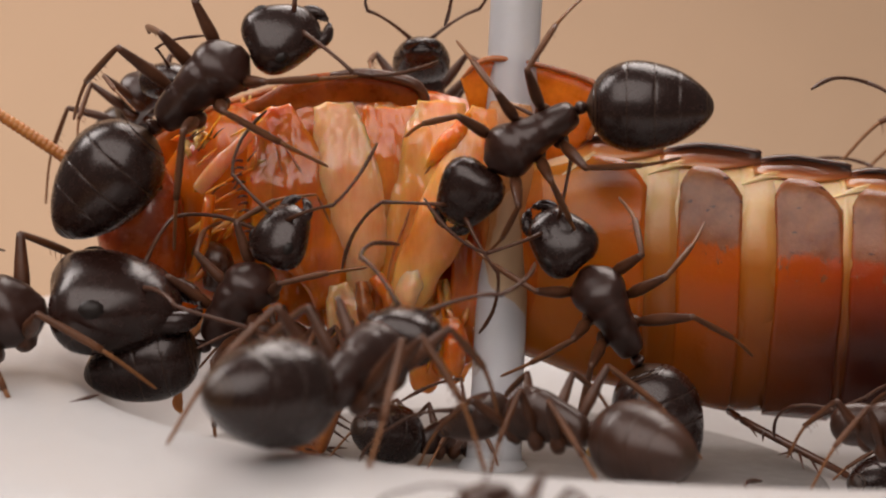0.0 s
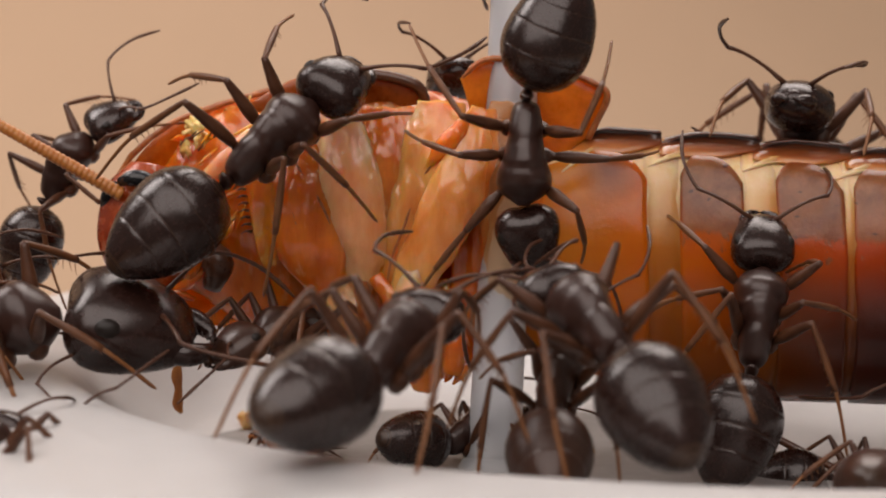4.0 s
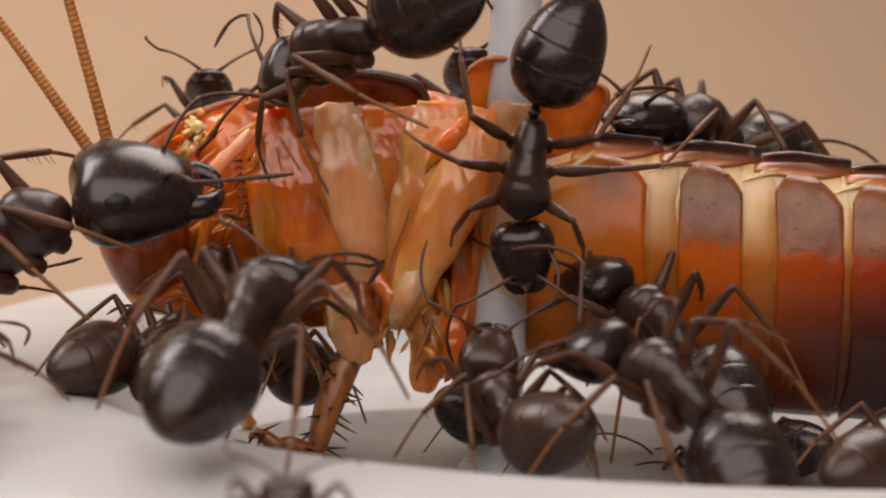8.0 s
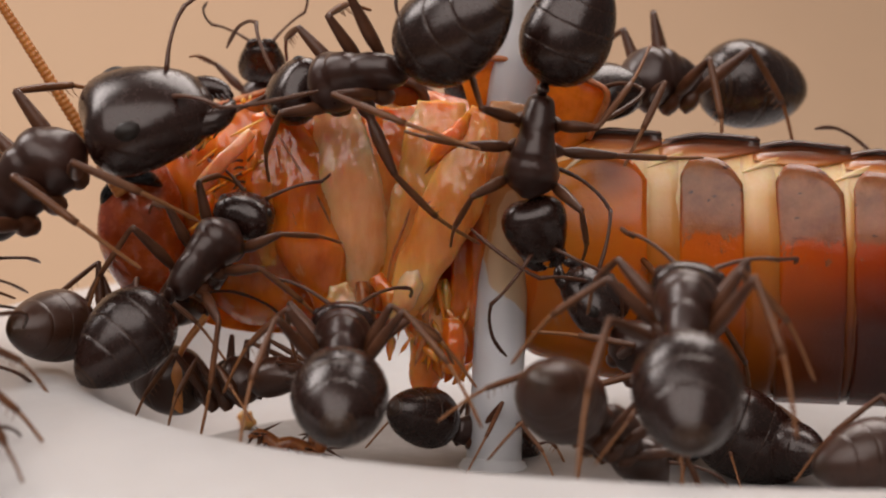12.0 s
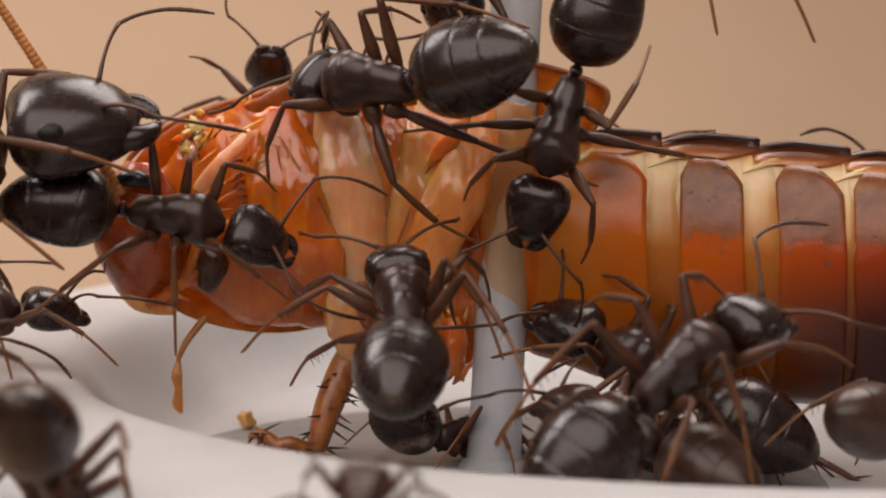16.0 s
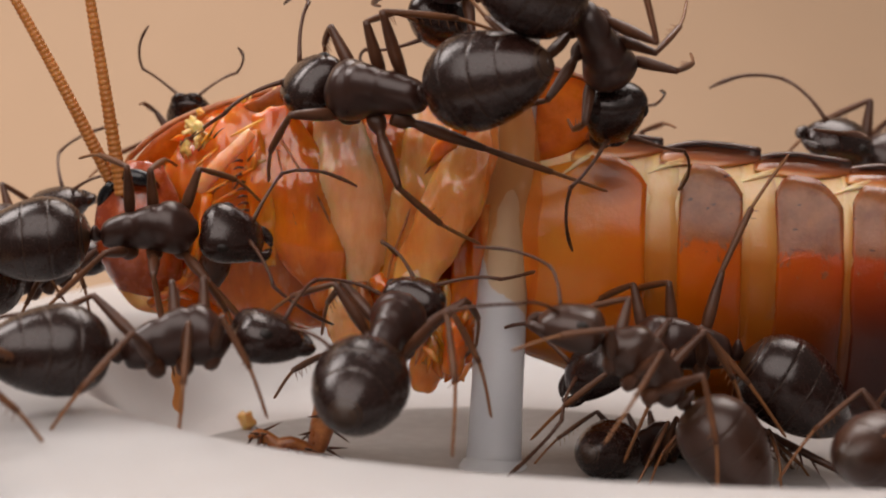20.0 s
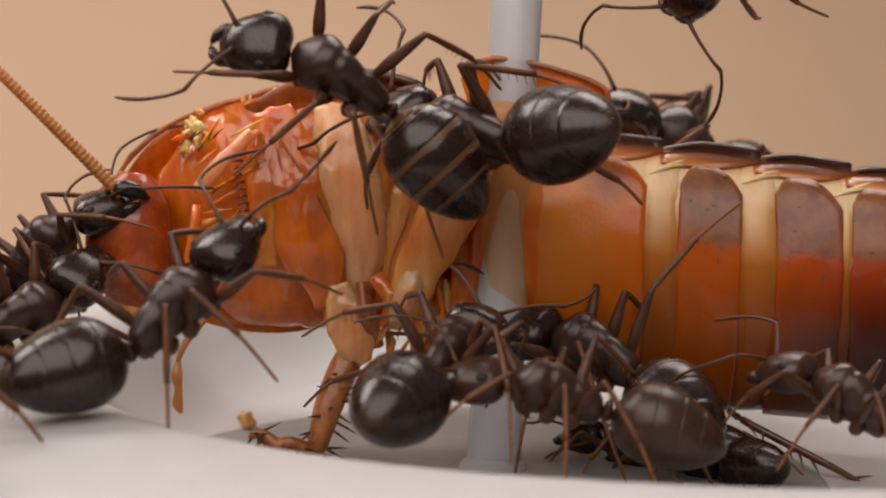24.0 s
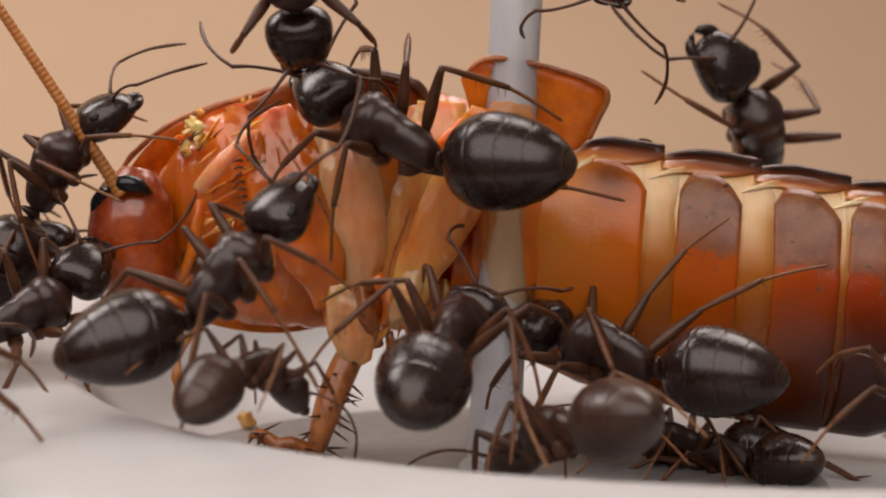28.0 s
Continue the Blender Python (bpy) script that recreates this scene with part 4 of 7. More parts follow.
            for q in range(5):
                x = m * (0.5 + 0.12 * q)
                tube([(x, 0, 0.18, 0.025), (x + 0.12, 0.05 * (q % 3 - 1), -0.02, 0.012), (x + 0.2, 0.08 * (q % 3 - 1), -0.12, 0.004)], 3, 4, bm)
            shin = part("shin", bm, TIBIA, leg, "dark shin with a russet foot", origin=(0, 0, 0))
            shin.data.materials.append(SHIN)
            for face in shin.data.polygons[dark:]:
                face.material_index = 1
            shin.location = Vector((a, 0, 0)) * MM
    return ant


black_ant = build_ant(CHITIN, THORAX, BAND, 0.06, "glossy black ant with brown legs, feeding on the cockroach")
brown_ant = build_ant(CHITIN_BROWN, CHITIN_BROWN, BAND, 0.06, "dark brown ant walking in the white dish")
banded_ant = build_ant(CHITIN, THORAX, AMBER_BAND, 0.24, "large black ant with amber-banded gaster on the cockroach")
used = set()


def make_ant(kind, size):
    if kind in used:
        ob = copy_thing(kind, pose(0, 0, 0))
    else:
        used.add(kind)
        ob = kind
    ob.scale = (size, size, size)
    return ob


ants = {}
ants["A"] = make_ant(black_ant, 1.10)
ants["B"] = make_ant(black_ant, 1)
ants["C"] = make_ant(black_ant, 1)
ants["D"] = make_ant(black_ant, 1.08)
ants["E"] = make_ant(brown_ant, 0.9)
ants["F"] = make_ant(black_ant, 1.12)
ants["K"] = make_ant(black_ant, 0.95)
ants["P"] = make_ant(black_ant, 1.30)
ants["Q"] = make_ant(black_ant, 0.8)
ants["S"] = make_ant(black_ant, 0.95)
ants["T"] = make_ant(banded_ant, 1.03)
ants["U"] = make_ant(black_ant, 1.15)
ants["V"] = make_ant(black_ant, 0.9)
ants["W"] = make_ant(black_ant, 1.10)
ants["X"] = make_ant(black_ant, 0.95)
ants["Y"] = make_ant(brown_ant, 0.85)
ants["Z"] = make_ant(black_ant, 0.9)
ants["N"] = make_ant(black_ant, 1)
ants["O"] = make_ant(black_ant, 1)
ants["R"] = make_ant(black_ant, 1.04)
ants["AF"] = make_ant(black_ant, 0.72)
ants["AG"] = make_ant(brown_ant, 0.85)
ants["AA"] = make_ant(brown_ant, 0.66)
ants["AC"] = make_ant(black_ant, 0.88)
ants["AI"] = make_ant(black_ant, 0.7)
ants["AJ"] = make_ant(brown_ant, 0.85)
ants["AK"] = make_ant(black_ant, 0.85)

for piece in ants["P"].children:  # a big-headed worker
    if piece.name.startswith("head"):
        piece.scale = (1.45, 1.45, 1.45)
        for feeler in piece.children:
            if feeler.name.startswith("antenna"):
                feeler.scale = (0.62, 0.62, 0.62)


# ---- crumbs ----
def build_crumb(at, size, seed):
    bm = bmesh.new()
    bmesh.ops.create_icosphere(bm, subdivisions=3, radius=1.0)
    for v in bm.verts:
        v.co = Vector((at[0] + v.co.x * size * 0.7, at[1] + v.co.y * size * 0.6, at[2] + v.co.z * size))
    roughen(bm, size * 0.5, 1.6 / size, seed)
    ob = part("crumb", bm, CRUMB, None, origin=(at[0], at[1], at[2] - size))
    tagged(ob, "small amber crumb of food in the dish", "crumb", "crumbs in the dish")
    return ob


build_crumb((-8.29, 3.33, 0.50), 0.42, 3.0)
build_crumb((-8.62, 4.66, 0.40), 0.25, 5.0)
build_crumb((5.96, -1.97, 0.30), 0.22, 7.0)


# ---- movement ----
COURSE = {}
HOLDS = {}
TIMES = [i * 0.25 for i in range(113)]


def key(ant, t, rear, mid, front, up):
    COURSE.setdefault(ant, []).append((t, *rear, *mid, *front, up))


def glide(rows, times):
    """Smooth values between rows, without overshoot."""
    rows = np.array(rows, float)
    t, v = rows[:, 0], rows[:, 1:]
    if len(t) == 1:
        return np.repeat(v, len(times), axis=0)
    h = np.diff(t)[:, None]
    d = np.diff(v, axis=0) / h
    m = np.zeros_like(v)
    m[1:-1] = np.where(d[:-1] * d[1:] > 0, 2 * d[:-1] * d[1:] / np.where(d[:-1] + d[1:] == 0, 1, d[:-1] + d[1:]), 0)
    out = []
    for q in times:
        q = min(max(q, t[0]), t[-1])
        i = min(max(int(np.searchsorted(t, q)) - 1, 0), len(t) - 2)
        s = (q - t[i]) / (t[i + 1] - t[i])
        hh = t[i + 1] - t[i]
        out.append((2 * s ** 3 - 3 * s ** 2 + 1) * v[i] + (s ** 3 - 2 * s ** 2 + s) * hh * m[i] + (3 * s ** 2 - 2 * s ** 3) * v[i + 1] + (s ** 3 - s ** 2) * hh * m[i + 1])
    return np.array(out)


def axes(x, z):
    """A turn whose x axis is x and whose z axis is near z."""
    x = x.normalized()
    y = z.cross(x)
    if y.length < 1e-4:
        y = Vector((0, 1, 0)).cross(x) if abs(x.y) < 0.9 else Vector((0, 0, 1)).cross(x)
    y.normalize()
    return Matrix((x, y, x.cross(y))).transposed()


def grip(ant, leg, start, end, at):
    """A foot that holds on to one spot for a while; legs count from the front, left before right."""
    HOLDS.setdefault(ant, []).append((leg, start, end, Vector(at)))


def drive(ant, seed, toward=1):
    """Body, head, gaster, legs and feelers of one ant from its rows."""
    size = ant.scale[0]
    vals = glide(COURSE[ant], TIMES)
    rng = random.Random(seed)
    kids = {}
    for c in ant.children:
        kids.setdefault(c.name.split(".")[0], []).append(c)
    head, gaster = kids["head"][0], kids["gaster"][0]
    legs = sorted(kids["leg"], key=lambda o: (-round(o.location.x, 5), -o.location.y))
    feelers = sorted((c for c in head.children if c.name.startswith("antenna")), key=lambda o: -o.location.y)
    root_rows, head_rows, gaster_rows = [], [], []
    leg_rows = [[] for _ in legs]
    shin_rows = [[] for _ in legs]
    feeler_rows = [[], []]
    planted = [None] * 6
    spread = [(rng.uniform(-0.9, 0.9), rng.uniform(-0.6, 0.5)) for _ in range(6)]
    last = None
    for n, t in enumerate(TIMES):
        v = vals[n]
        g, m, h = Vector(v[0:3]), Vector(v[3:6]), Vector(v[6:9])
        up_angle = radians(v[9])
        up = Vector((0, -math.cos(up_angle), math.sin(up_angle)))
        # a body seen short leans in depth, head to the cockroach
        flat = (h - m).length + (m - g).length
        lean = math.sqrt(max(0.0, (7.6 * size) ** 2 - flat ** 2)) if flat < 7.4 * size else 0.0
        lean = min(lean, 5.2 * size)
        eye = Vector(EYE)
        lean *= toward
        g = eye + (g - eye) * (1 - 0.60 * lean / (g.y - eye.y))
        h = eye + (h - eye) * (1 + 0.40 * lean / (h.y - eye.y))
        f = ((h - m).normalized() + (m - g).normalized() * 0.7).normalized()
        if abs(f.dot(up)) > 0.93:
            up = Vector((0, -0.7, 0.7)) if abs(f.dot(Vector((0, -0.7, 0.7)))) < 0.93 else Vector((0, 0.7, 0.7))
        rot = axes(f, up)
        if last is not None:
            q0, q1 = last.to_quaternion(), rot.to_quaternion()
            turned = q0.rotation_difference(q1).angle
            turned = min(turned, 2 * math.pi - turned)
            if turned > 1.2:
                rot = q0.slerp(q1, 1.2 / turned).to_matrix()
        last = rot
        inv = rot.transposed()
        # gaster and head swing about their joints
        rear = inv @ (g - m) / size - Vector((-2.3, 0, -0.25))
        d = rear.normalized() if rear.length > 0.3 else Vector((-1, 0, 0))
        d = (d + Vector((-0.15, 0, 0))).normalized()
        gm = axes(-d, Vector((0, 0, 1))).to_4x4()
        gm.translation = Vector((-2.3, 0, -0.25)) * MM
        gaster_rows.append((t, gm))
        ahead = inv @ (h - m) / size - Vector((2.0, 0, 0.05))
        d = ahead.normalized() if ahead.length > 0.3 else Vector((1, 0, 0))
        if d.x < 0:
            d.x = 0.1
        d = (d + Vector((0.32, 0.06 * math.sin(t * 2.1 + seed), -0.20 + 0.06 * math.sin(t * 1.7 + seed * 2)))).normalized()
        hm = axes(d, Vector((0, 0, 1))).to_4x4()
        hm.translation = Vector((2.0, 0, 0.05)) * MM
        head_rows.append((t, hm))
        at_rear = m + rot @ (Vector((-2.3, 0, -0.25)) - gm.to_3x3() @ Vector((2.2, 0, 0))) * size
        at_front = m + rot @ (Vector((2.0, 0, 0.05)) + hm.to_3x3() @ Vector((1.4 * head.scale[0], 0, 0))) * size
        m = m + ((g - at_rear) + (h - at_front)) * 0.36
        place = rot.to_4x4()
        place.translation = m * MM
        root_rows.append((t, place))
        for i in range(2):
            s = 1 if i == 0 else -1
            fm = pose(0, 0, 0, 6 * math.sin(t * 2.3 + seed + i), 14 * math.sin(t * 1.9 + seed * 1.3 + i * 2) - 8, s * (10 * math.sin(t * 1.3 + seed * 0.7 + i * 1.9) + 2))
            fm.translation = Vector((2.05, s * 0.42, 0.52)) * MM
            feeler_rows[i].append((t, fm))
        for j in range(6):
            i, s = j // 2, (1 if j % 2 == 0 else -1)
            hip = Vector((HIPS[i][0], s * HIPS[i][1], HIPS[i][2]))
            rest = Vector((FEET[i][0] + spread[j][0], s * (FEET[i][1] + spread[j][1]), FEET[i][2]))
            if planted[j] is not None:
                foot = inv @ (planted[j] - m) / size
            if planted[j] is None or (foot - rest).length > 1.7:
                away = Vector((rng.uniform(-0.5, 0.5), rng.uniform(-0.4, 0.4), 0))
                foot = rest + away
                planted[j] = m + rot @ foot * size
            for leg, start, end, at in HOLDS.get(ant, ()):
                if leg == j and start <= t <= end:
                    foot = inv @ (at - m) / size
                    planted[j] = at
            a, b = UPPER[i], LOWER[i]
            to = foot - hip
            reach = min(max(to.length, abs(b - a) + 0.15), (a + b) * 0.985)
            d = to.normalized()
            bend = Vector((0, s * 0.45, 1.0))
            bend = (bend - d * bend.dot(d)).normalized()
            ca = (a * a + reach * reach - b * b) / (2 * a * reach)
            ca = max(-1, min(1, ca))
            knee = d * ca + bend * math.sqrt(1 - ca * ca)
            upper = axes(knee, bend)
            lower = axes(d * reach - knee * a, bend)
            lm = upper.to_4x4()
            lm.translation = hip * MM
            leg_rows[j].append((t, lm))
            sm = (upper.transposed() @ lower).to_4x4()
            sm.translation = Vector((a, 0, 0)) * MM
            shin_rows[j].append((t, sm))
    walk(ant, root_rows)
    walk(head, head_rows)
    walk(gaster, gaster_rows)
    for j in range(6):
        walk(legs[j], leg_rows[j])
        walk(legs[j].children[0], shin_rows[j])
    for i in range(2):
        walk(feelers[i], feeler_rows[i])


def motions():
    ant = ants["A"]
    key(ant, 0, (-12.84, -5.50, 11.74), (-8.87, -5.50, 15.67), (-6.47, -5.50, 17.29), 35)
    key(ant, 1, (-14.68, -5.50, 12.50), (-10.08, -5.50, 14.80), (-6.60, -5.50, 14.80), 35)
    key(ant, 2, (-12.18, -5.50, 11.96), (-7.48, -5.50, 14.03), (-4.54, -5.50, 15.12), 35)
    key(ant, 3, (-11.34, -5.50, 10.20), (-7.26, -5.50, 13.93), (-4.86, -5.50, 15.45), 35)
    key(ant, 4, (-10.46, -5.50, 10.20), (-6.18, -5.50, 13.60), (-4.32, -5.50, 15.23), 35)
    key(ant, 4.5, (-10.58, -5.50, 9.76), (-6.40, -5.50, 13.49), (-5.08, -5.50, 15.01), 35)
    key(ant, 6.5, (-4.13, -5.50, 9.98), (-5.63, -5.50, 13.49), (-6.06, -5.50, 15.01), 35)
    key(ant, 7, (-2.70, -5.50, 12.83), (-5.29, -5.50, 15.45), (-5.94, -5.50, 16.43), 35)
    key(ant, 7.3, (-3.12, -5.50, 16.75), (-5.72, -5.50, 16.10), (-7.68, -5.50, 15.99), 35)
    key(ant, 8, (-0.63, -5.50, 18.48), (-4.20, -5.50, 16.86), (-6.16, -5.50, 15.88), 35)
    key(ant, 9, (0.13, -5.50, 18.26), (-3.99, -5.50, 16.53), (-5.94, -5.50, 15.67), 35)
    key(ant, 10, (-0.19, -5.50, 17.40), (-3.99, -5.50, 15.88), (-6.16, -5.50, 15.23), 35)
    key(ant, 11, (-0.30, -5.50, 17.62), (-4.43, -5.50, 15.23), (-6.39, -5.50, 14.58), 35)
    key(ant, 12, (0.35, -5.50, 17.62), (-3.56, -5.50, 15.45), (-5.73, -5.50, 15.12), 35)
    key(ant, 15, (0.78, -5.50, 16.75), (-3.56, -5.50, 15.23), (-5.40, -5.50, 15.45), 35)
    key(ant, 16, (1.21, -5.50, 16.32), (-3.13, -5.50, 15.34), (-4.86, -5.50, 15.56), 35)
    key(ant, 17, (0.78, -5.50, 15.67), (-3.78, -5.50, 14.14), (-5.73, -5.50, 14.58), 35)
    key(ant, 18, (1.98, -5.50, 14.80), (-2.26, -5.50, 14.58), (-4.10, -5.50, 15.67), 35)
    key(ant, 19, (1.00, -5.50, 15.34), (-3.13, -5.50, 14.36), (-5.30, -5.50, 15.01), 35)
    key(ant, 20, (1.65, -5.50, 15.78), (-2.91, -5.50, 15.01), (-5.08, -5.50, 15.34), 35)
    key(ant, 21, (1.65, -5.50, 15.67), (-3.13, -5.50, 14.47), (-5.41, -5.50, 14.91), 35)
    key(ant, 23.5, (4.48, -5.50, 13.49), (1.00, -5.50, 13.49), (-1.39, -5.50, 14.36), 35)
    key(ant, 24, (4.37, -5.50, 13.49), (1.00, -5.50, 13.49), (-1.50, -5.50, 14.36), 35)
    key(ant, 25, (4.16, -5.50, 13.38), (0.35, -5.50, 14.03), (-1.82, -5.50, 14.58), 35)
    key(ant, 26, (4.92, -5.50, 13.60), (0.35, -5.50, 13.49), (-2.91, -5.50, 14.36), 35)
    key(ant, 27, (3.72, -5.50, 12.94), (-1.39, -5.50, 14.03), (-4.21, -5.50, 14.80), 35)
    key(ant, 28, (2.31, -5.50, 12.61), (-2.26, -5.50, 13.49), (-4.43, -5.50, 15.12), 35)
    ant = ants["B"]
    key(ant, 0, (7.98, -6.50, 14.67), (3.15, -6.50, 13.70), (0.67, -6.50, 11.20), 10)
    key(ant, 1, (6.91, -6.50, 14.56), (2.51, -6.50, 11.42), (0.67, -6.50, 8.14), 10)
    key(ant, 2, (3.88, -6.50, 17.46), (2.61, -6.50, 13.15), (2.84, -6.50, 9.67), 10)
    key(ant, 3, (3.77, -6.50, 17.46), (2.61, -6.50, 13.15), (3.05, -6.50, 9.67), 10)
    key(ant, 4, (3.99, -6.50, 17.14), (3.04, -6.50, 12.94), (3.38, -6.50, 9.67), 10)
    key(ant, 4.5, (4.63, -6.50, 17.25), (3.15, -6.50, 13.15), (3.27, -6.50, 9.45), 10)
    key(ant, 7, (5.92, -6.50, 17.57), (3.79, -6.50, 13.37), (3.16, -6.50, 9.67), 10)
    key(ant, 8, (4.53, -6.50, 16.93), (3.04, -6.50, 12.29), (3.06, -6.50, 8.69), 10)
    key(ant, 9, (5.60, -6.50, 17.36), (4.01, -6.50, 12.94), (3.38, -6.50, 9.24), 10)
    key(ant, 10, (5.06, -6.50, 17.25), (3.90, -6.50, 12.94), (3.49, -6.50, 9.45), 10)
    key(ant, 11, (5.06, -6.50, 17.14), (3.47, -6.50, 12.50), (3.16, -6.50, 9.45), 10)
    key(ant, 12, (5.06, -6.50, 17.68), (3.37, -6.50, 12.72), (3.38, -6.50, 10.00), 10)
    key(ant, 15, (5.49, -6.50, 17.57), (3.04, -6.50, 13.59), (3.05, -6.50, 10.33), 10)
    key(ant, 16, (5.81, -6.50, 18.11), (4.44, -6.50, 14.02), (3.59, -6.50, 10.76), 10)
    key(ant, 17, (4.95, -6.50, 17.89), (3.90, -6.50, 14.13), (3.27, -6.50, 10.87), 10)
    key(ant, 18, (5.38, -6.50, 18.32), (3.57, -6.50, 14.88), (3.91, -6.50, 11.42), 10)
    key(ant, 19, (5.37, -6.50, 18.64), (3.89, -6.50, 15.53), (4.02, -6.50, 12.29), 10)
    key(ant, 20, (3.55, -6.50, 19.17), (6.03, -6.50, 17.25), (6.48, -6.50, 14.02), 10)
    key(ant, 21, (4.14, -6.50, 21.42), (6.45, -6.50, 17.68), (5.29, -6.50, 14.88), 10)
    key(ant, 21.5, (4.71, -6.50, 21.59), (7.09, -6.50, 17.89), (6.36, -6.50, 15.53), 10)
    key(ant, 23.5, (12.78, -6.50, 23.99), (10.17, -6.50, 20.45), (8.70, -6.50, 18.32), 10)
    key(ant, 24, (12.77, -6.50, 25.12), (10.58, -6.50, 21.30), (9.33, -6.50, 19.22), 10)
    key(ant, 25, (10.10, -6.50, 24.85), (7.81, -6.50, 21.09), (6.77, -6.50, 18.53), 10)
    key(ant, 26, (9.59, -6.50, 25.82), (7.16, -6.50, 22.15), (6.33, -6.50, 20.03), 10)
    key(ant, 28, (9.59, -6.50, 25.82), (7.16, -6.50, 22.15), (6.43, -6.50, 19.81), 10)
    ant = ants["C"]
    key(ant, 0, (8.37, -6.00, 2.40), (6.35, -6.00, 6.96), (4.59, -6.00, 9.49), 20)
    key(ant, 1, (8.47, -6.00, 3.63), (6.67, -6.00, 8.06), (5.67, -6.00, 11.14), 20)
    key(ant, 2, (9.56, -8.32, 4.73), (9.51, -6.00, 8.06), (9.30, -4.26, 10.59), 20)
    key(ant, 3, (10.19, -8.52, 4.11), (10.83, -6.00, 7.40), (10.43, -4.11, 9.68), 20)
    key(ant, 4, (11.21, -7.24, 2.32), (12.25, -6.00, 6.74), (12.43, -5.07, 9.26), 20)
    key(ant, 4.5, (11.79, -7.85, 2.45), (13.03, -6.00, 6.30), (13.37, -4.61, 8.75), 20)
    key(ant, 5.5, (17.64, -7.62, 2.31), (18.71, -6.00, 6.30), (19.74, -4.78, 8.77), 20)
    key(ant, 6.5, (24.12, -8.02, 0.58), (24.45, -6.00, 4.52), (24.72, -4.49, 6.72), 20)
    key(ant, 28, (24.12, -8.02, 0.58), (24.45, -6.00, 4.52), (24.72, -4.49, 6.72), 20)
    ant = ants["D"]
    key(ant, 0, (14.93, -19.80, -4.90), (13.24, -17.00, -1.53), (13.29, -14.90, -0.02), 55)
    key(ant, 1, (16.21, -19.99, -3.25), (14.20, -17.00, -0.11), (13.89, -14.76, 0.99), 55)
    key(ant, 1.5, (16.31, -19.89, -1.63), (14.17, -17.00, 1.52), (13.25, -14.84, 2.45), 55)
    key(ant, 2, (9.19, -21.09, 3.45), (9.48, -17.00, 4.74), (8.03, -13.93, 5.77), 55)
    key(ant, 3, (8.27, -19.69, 3.92), (5.42, -17.00, 6.74), (3.32, -14.98, 7.39), 55)
    key(ant, 4, (7.36, -20.08, 5.36), (5.02, -17.00, 8.33), (3.53, -14.69, 9.17), 55)
    key(ant, 4.5, (7.31, -20.68, 5.49), (5.81, -17.00, 7.74), (5.15, -14.24, 8.90), 55)
    key(ant, 6.5, (6.54, -21.13, 5.83), (6.40, -17.00, 7.54), (6.18, -13.90, 8.54), 55)
    key(ant, 7, (6.93, -20.80, 4.74), (5.81, -17.00, 7.14), (5.97, -14.15, 8.27), 55)
    key(ant, 7.3, (8.80, -20.46, 6.08), (7.18, -17.00, 7.54), (4.87, -14.40, 8.62), 55)
    key(ant, 8, (10.35, -19.19, 3.22), (8.18, -17.00, 5.74), (4.91, -15.36, 7.05), 55)
    key(ant, 9, (10.41, -20.33, 3.86), (9.35, -17.00, 6.54), (8.76, -14.50, 8.23), 55)
    key(ant, 10, (10.24, -20.05, 4.19), (9.15, -17.00, 6.74), (7.34, -14.71, 8.57), 55)
    key(ant, 11, (8.17, -19.66, 4.69), (5.81, -17.00, 7.74), (3.52, -15.00, 8.61), 55)
    key(ant, 12, (8.23, -20.97, 5.93), (8.35, -17.00, 8.33), (8.79, -14.03, 9.27), 55)
    key(ant, 14.5, (3.18, -19.73, 4.32), (-0.08, -17.00, 6.54), (-2.28, -14.95, 7.39), 55)
    key(ant, 15, (4.36, -19.24, 3.43), (0.90, -17.00, 6.54), (-0.28, -15.32, 8.26), 55)
    key(ant, 15.5, (3.56, -21.00, 4.11), (4.60, -17.00, 6.04), (5.74, -14.00, 7.43), 55)
    key(ant, 16, (4.95, -19.00, 3.85), (8.18, -17.00, 6.34), (11.09, -15.00, 7.80), 55)
    key(ant, 16.5, (8.15, -20.18, 5.48), (11.72, -17.00, 5.74), (14.83, -14.61, 5.69), 55)
    key(ant, 17, (14.32, -20.82, 4.74), (17.65, -17.00, 4.74), (20.18, -14.14, 4.99), 55)
    key(ant, 18, (18.05, -19.80, 3.16), (22.98, -17.00, 4.34), (25.49, -14.90, 4.32), 55)
    key(ant, 28, (18.05, -19.80, 3.16), (22.98, -17.00, 4.34), (25.49, -14.90, 4.32), 55)
    ant = ants["E"]
    key(ant, 0, (6.87, -13.50, 2.99), (3.80, -13.50, 3.82), (1.35, -13.50, 4.14), 80)
    key(ant, 1, (4.62, -13.50, 2.99), (2.37, -13.50, 4.03), (1.55, -13.50, 5.69), 80)
    key(ant, 2, (4.82, -13.50, 3.20), (2.78, -13.50, 4.03), (2.57, -13.50, 6.11), 80)
    key(ant, 3, (4.42, -13.50, 3.20), (5.62, -13.50, 6.11), (5.60, -13.50, 8.37), 80)
    key(ant, 4, (3.91, -13.50, 2.99), (4.10, -13.50, 5.28), (4.60, -13.50, 7.14), 80)
    key(ant, 4.5, (5.03, -13.50, 2.99), (4.61, -13.50, 5.07), (5.00, -13.50, 6.93), 80)
    key(ant, 6.5, (2.37, -13.50, 3.62), (1.35, -13.50, 5.07), (1.14, -13.50, 6.52), 80)
    key(ant, 7, (4.41, -13.50, 3.62), (3.59, -13.50, 5.28), (2.97, -13.50, 6.73), 80)
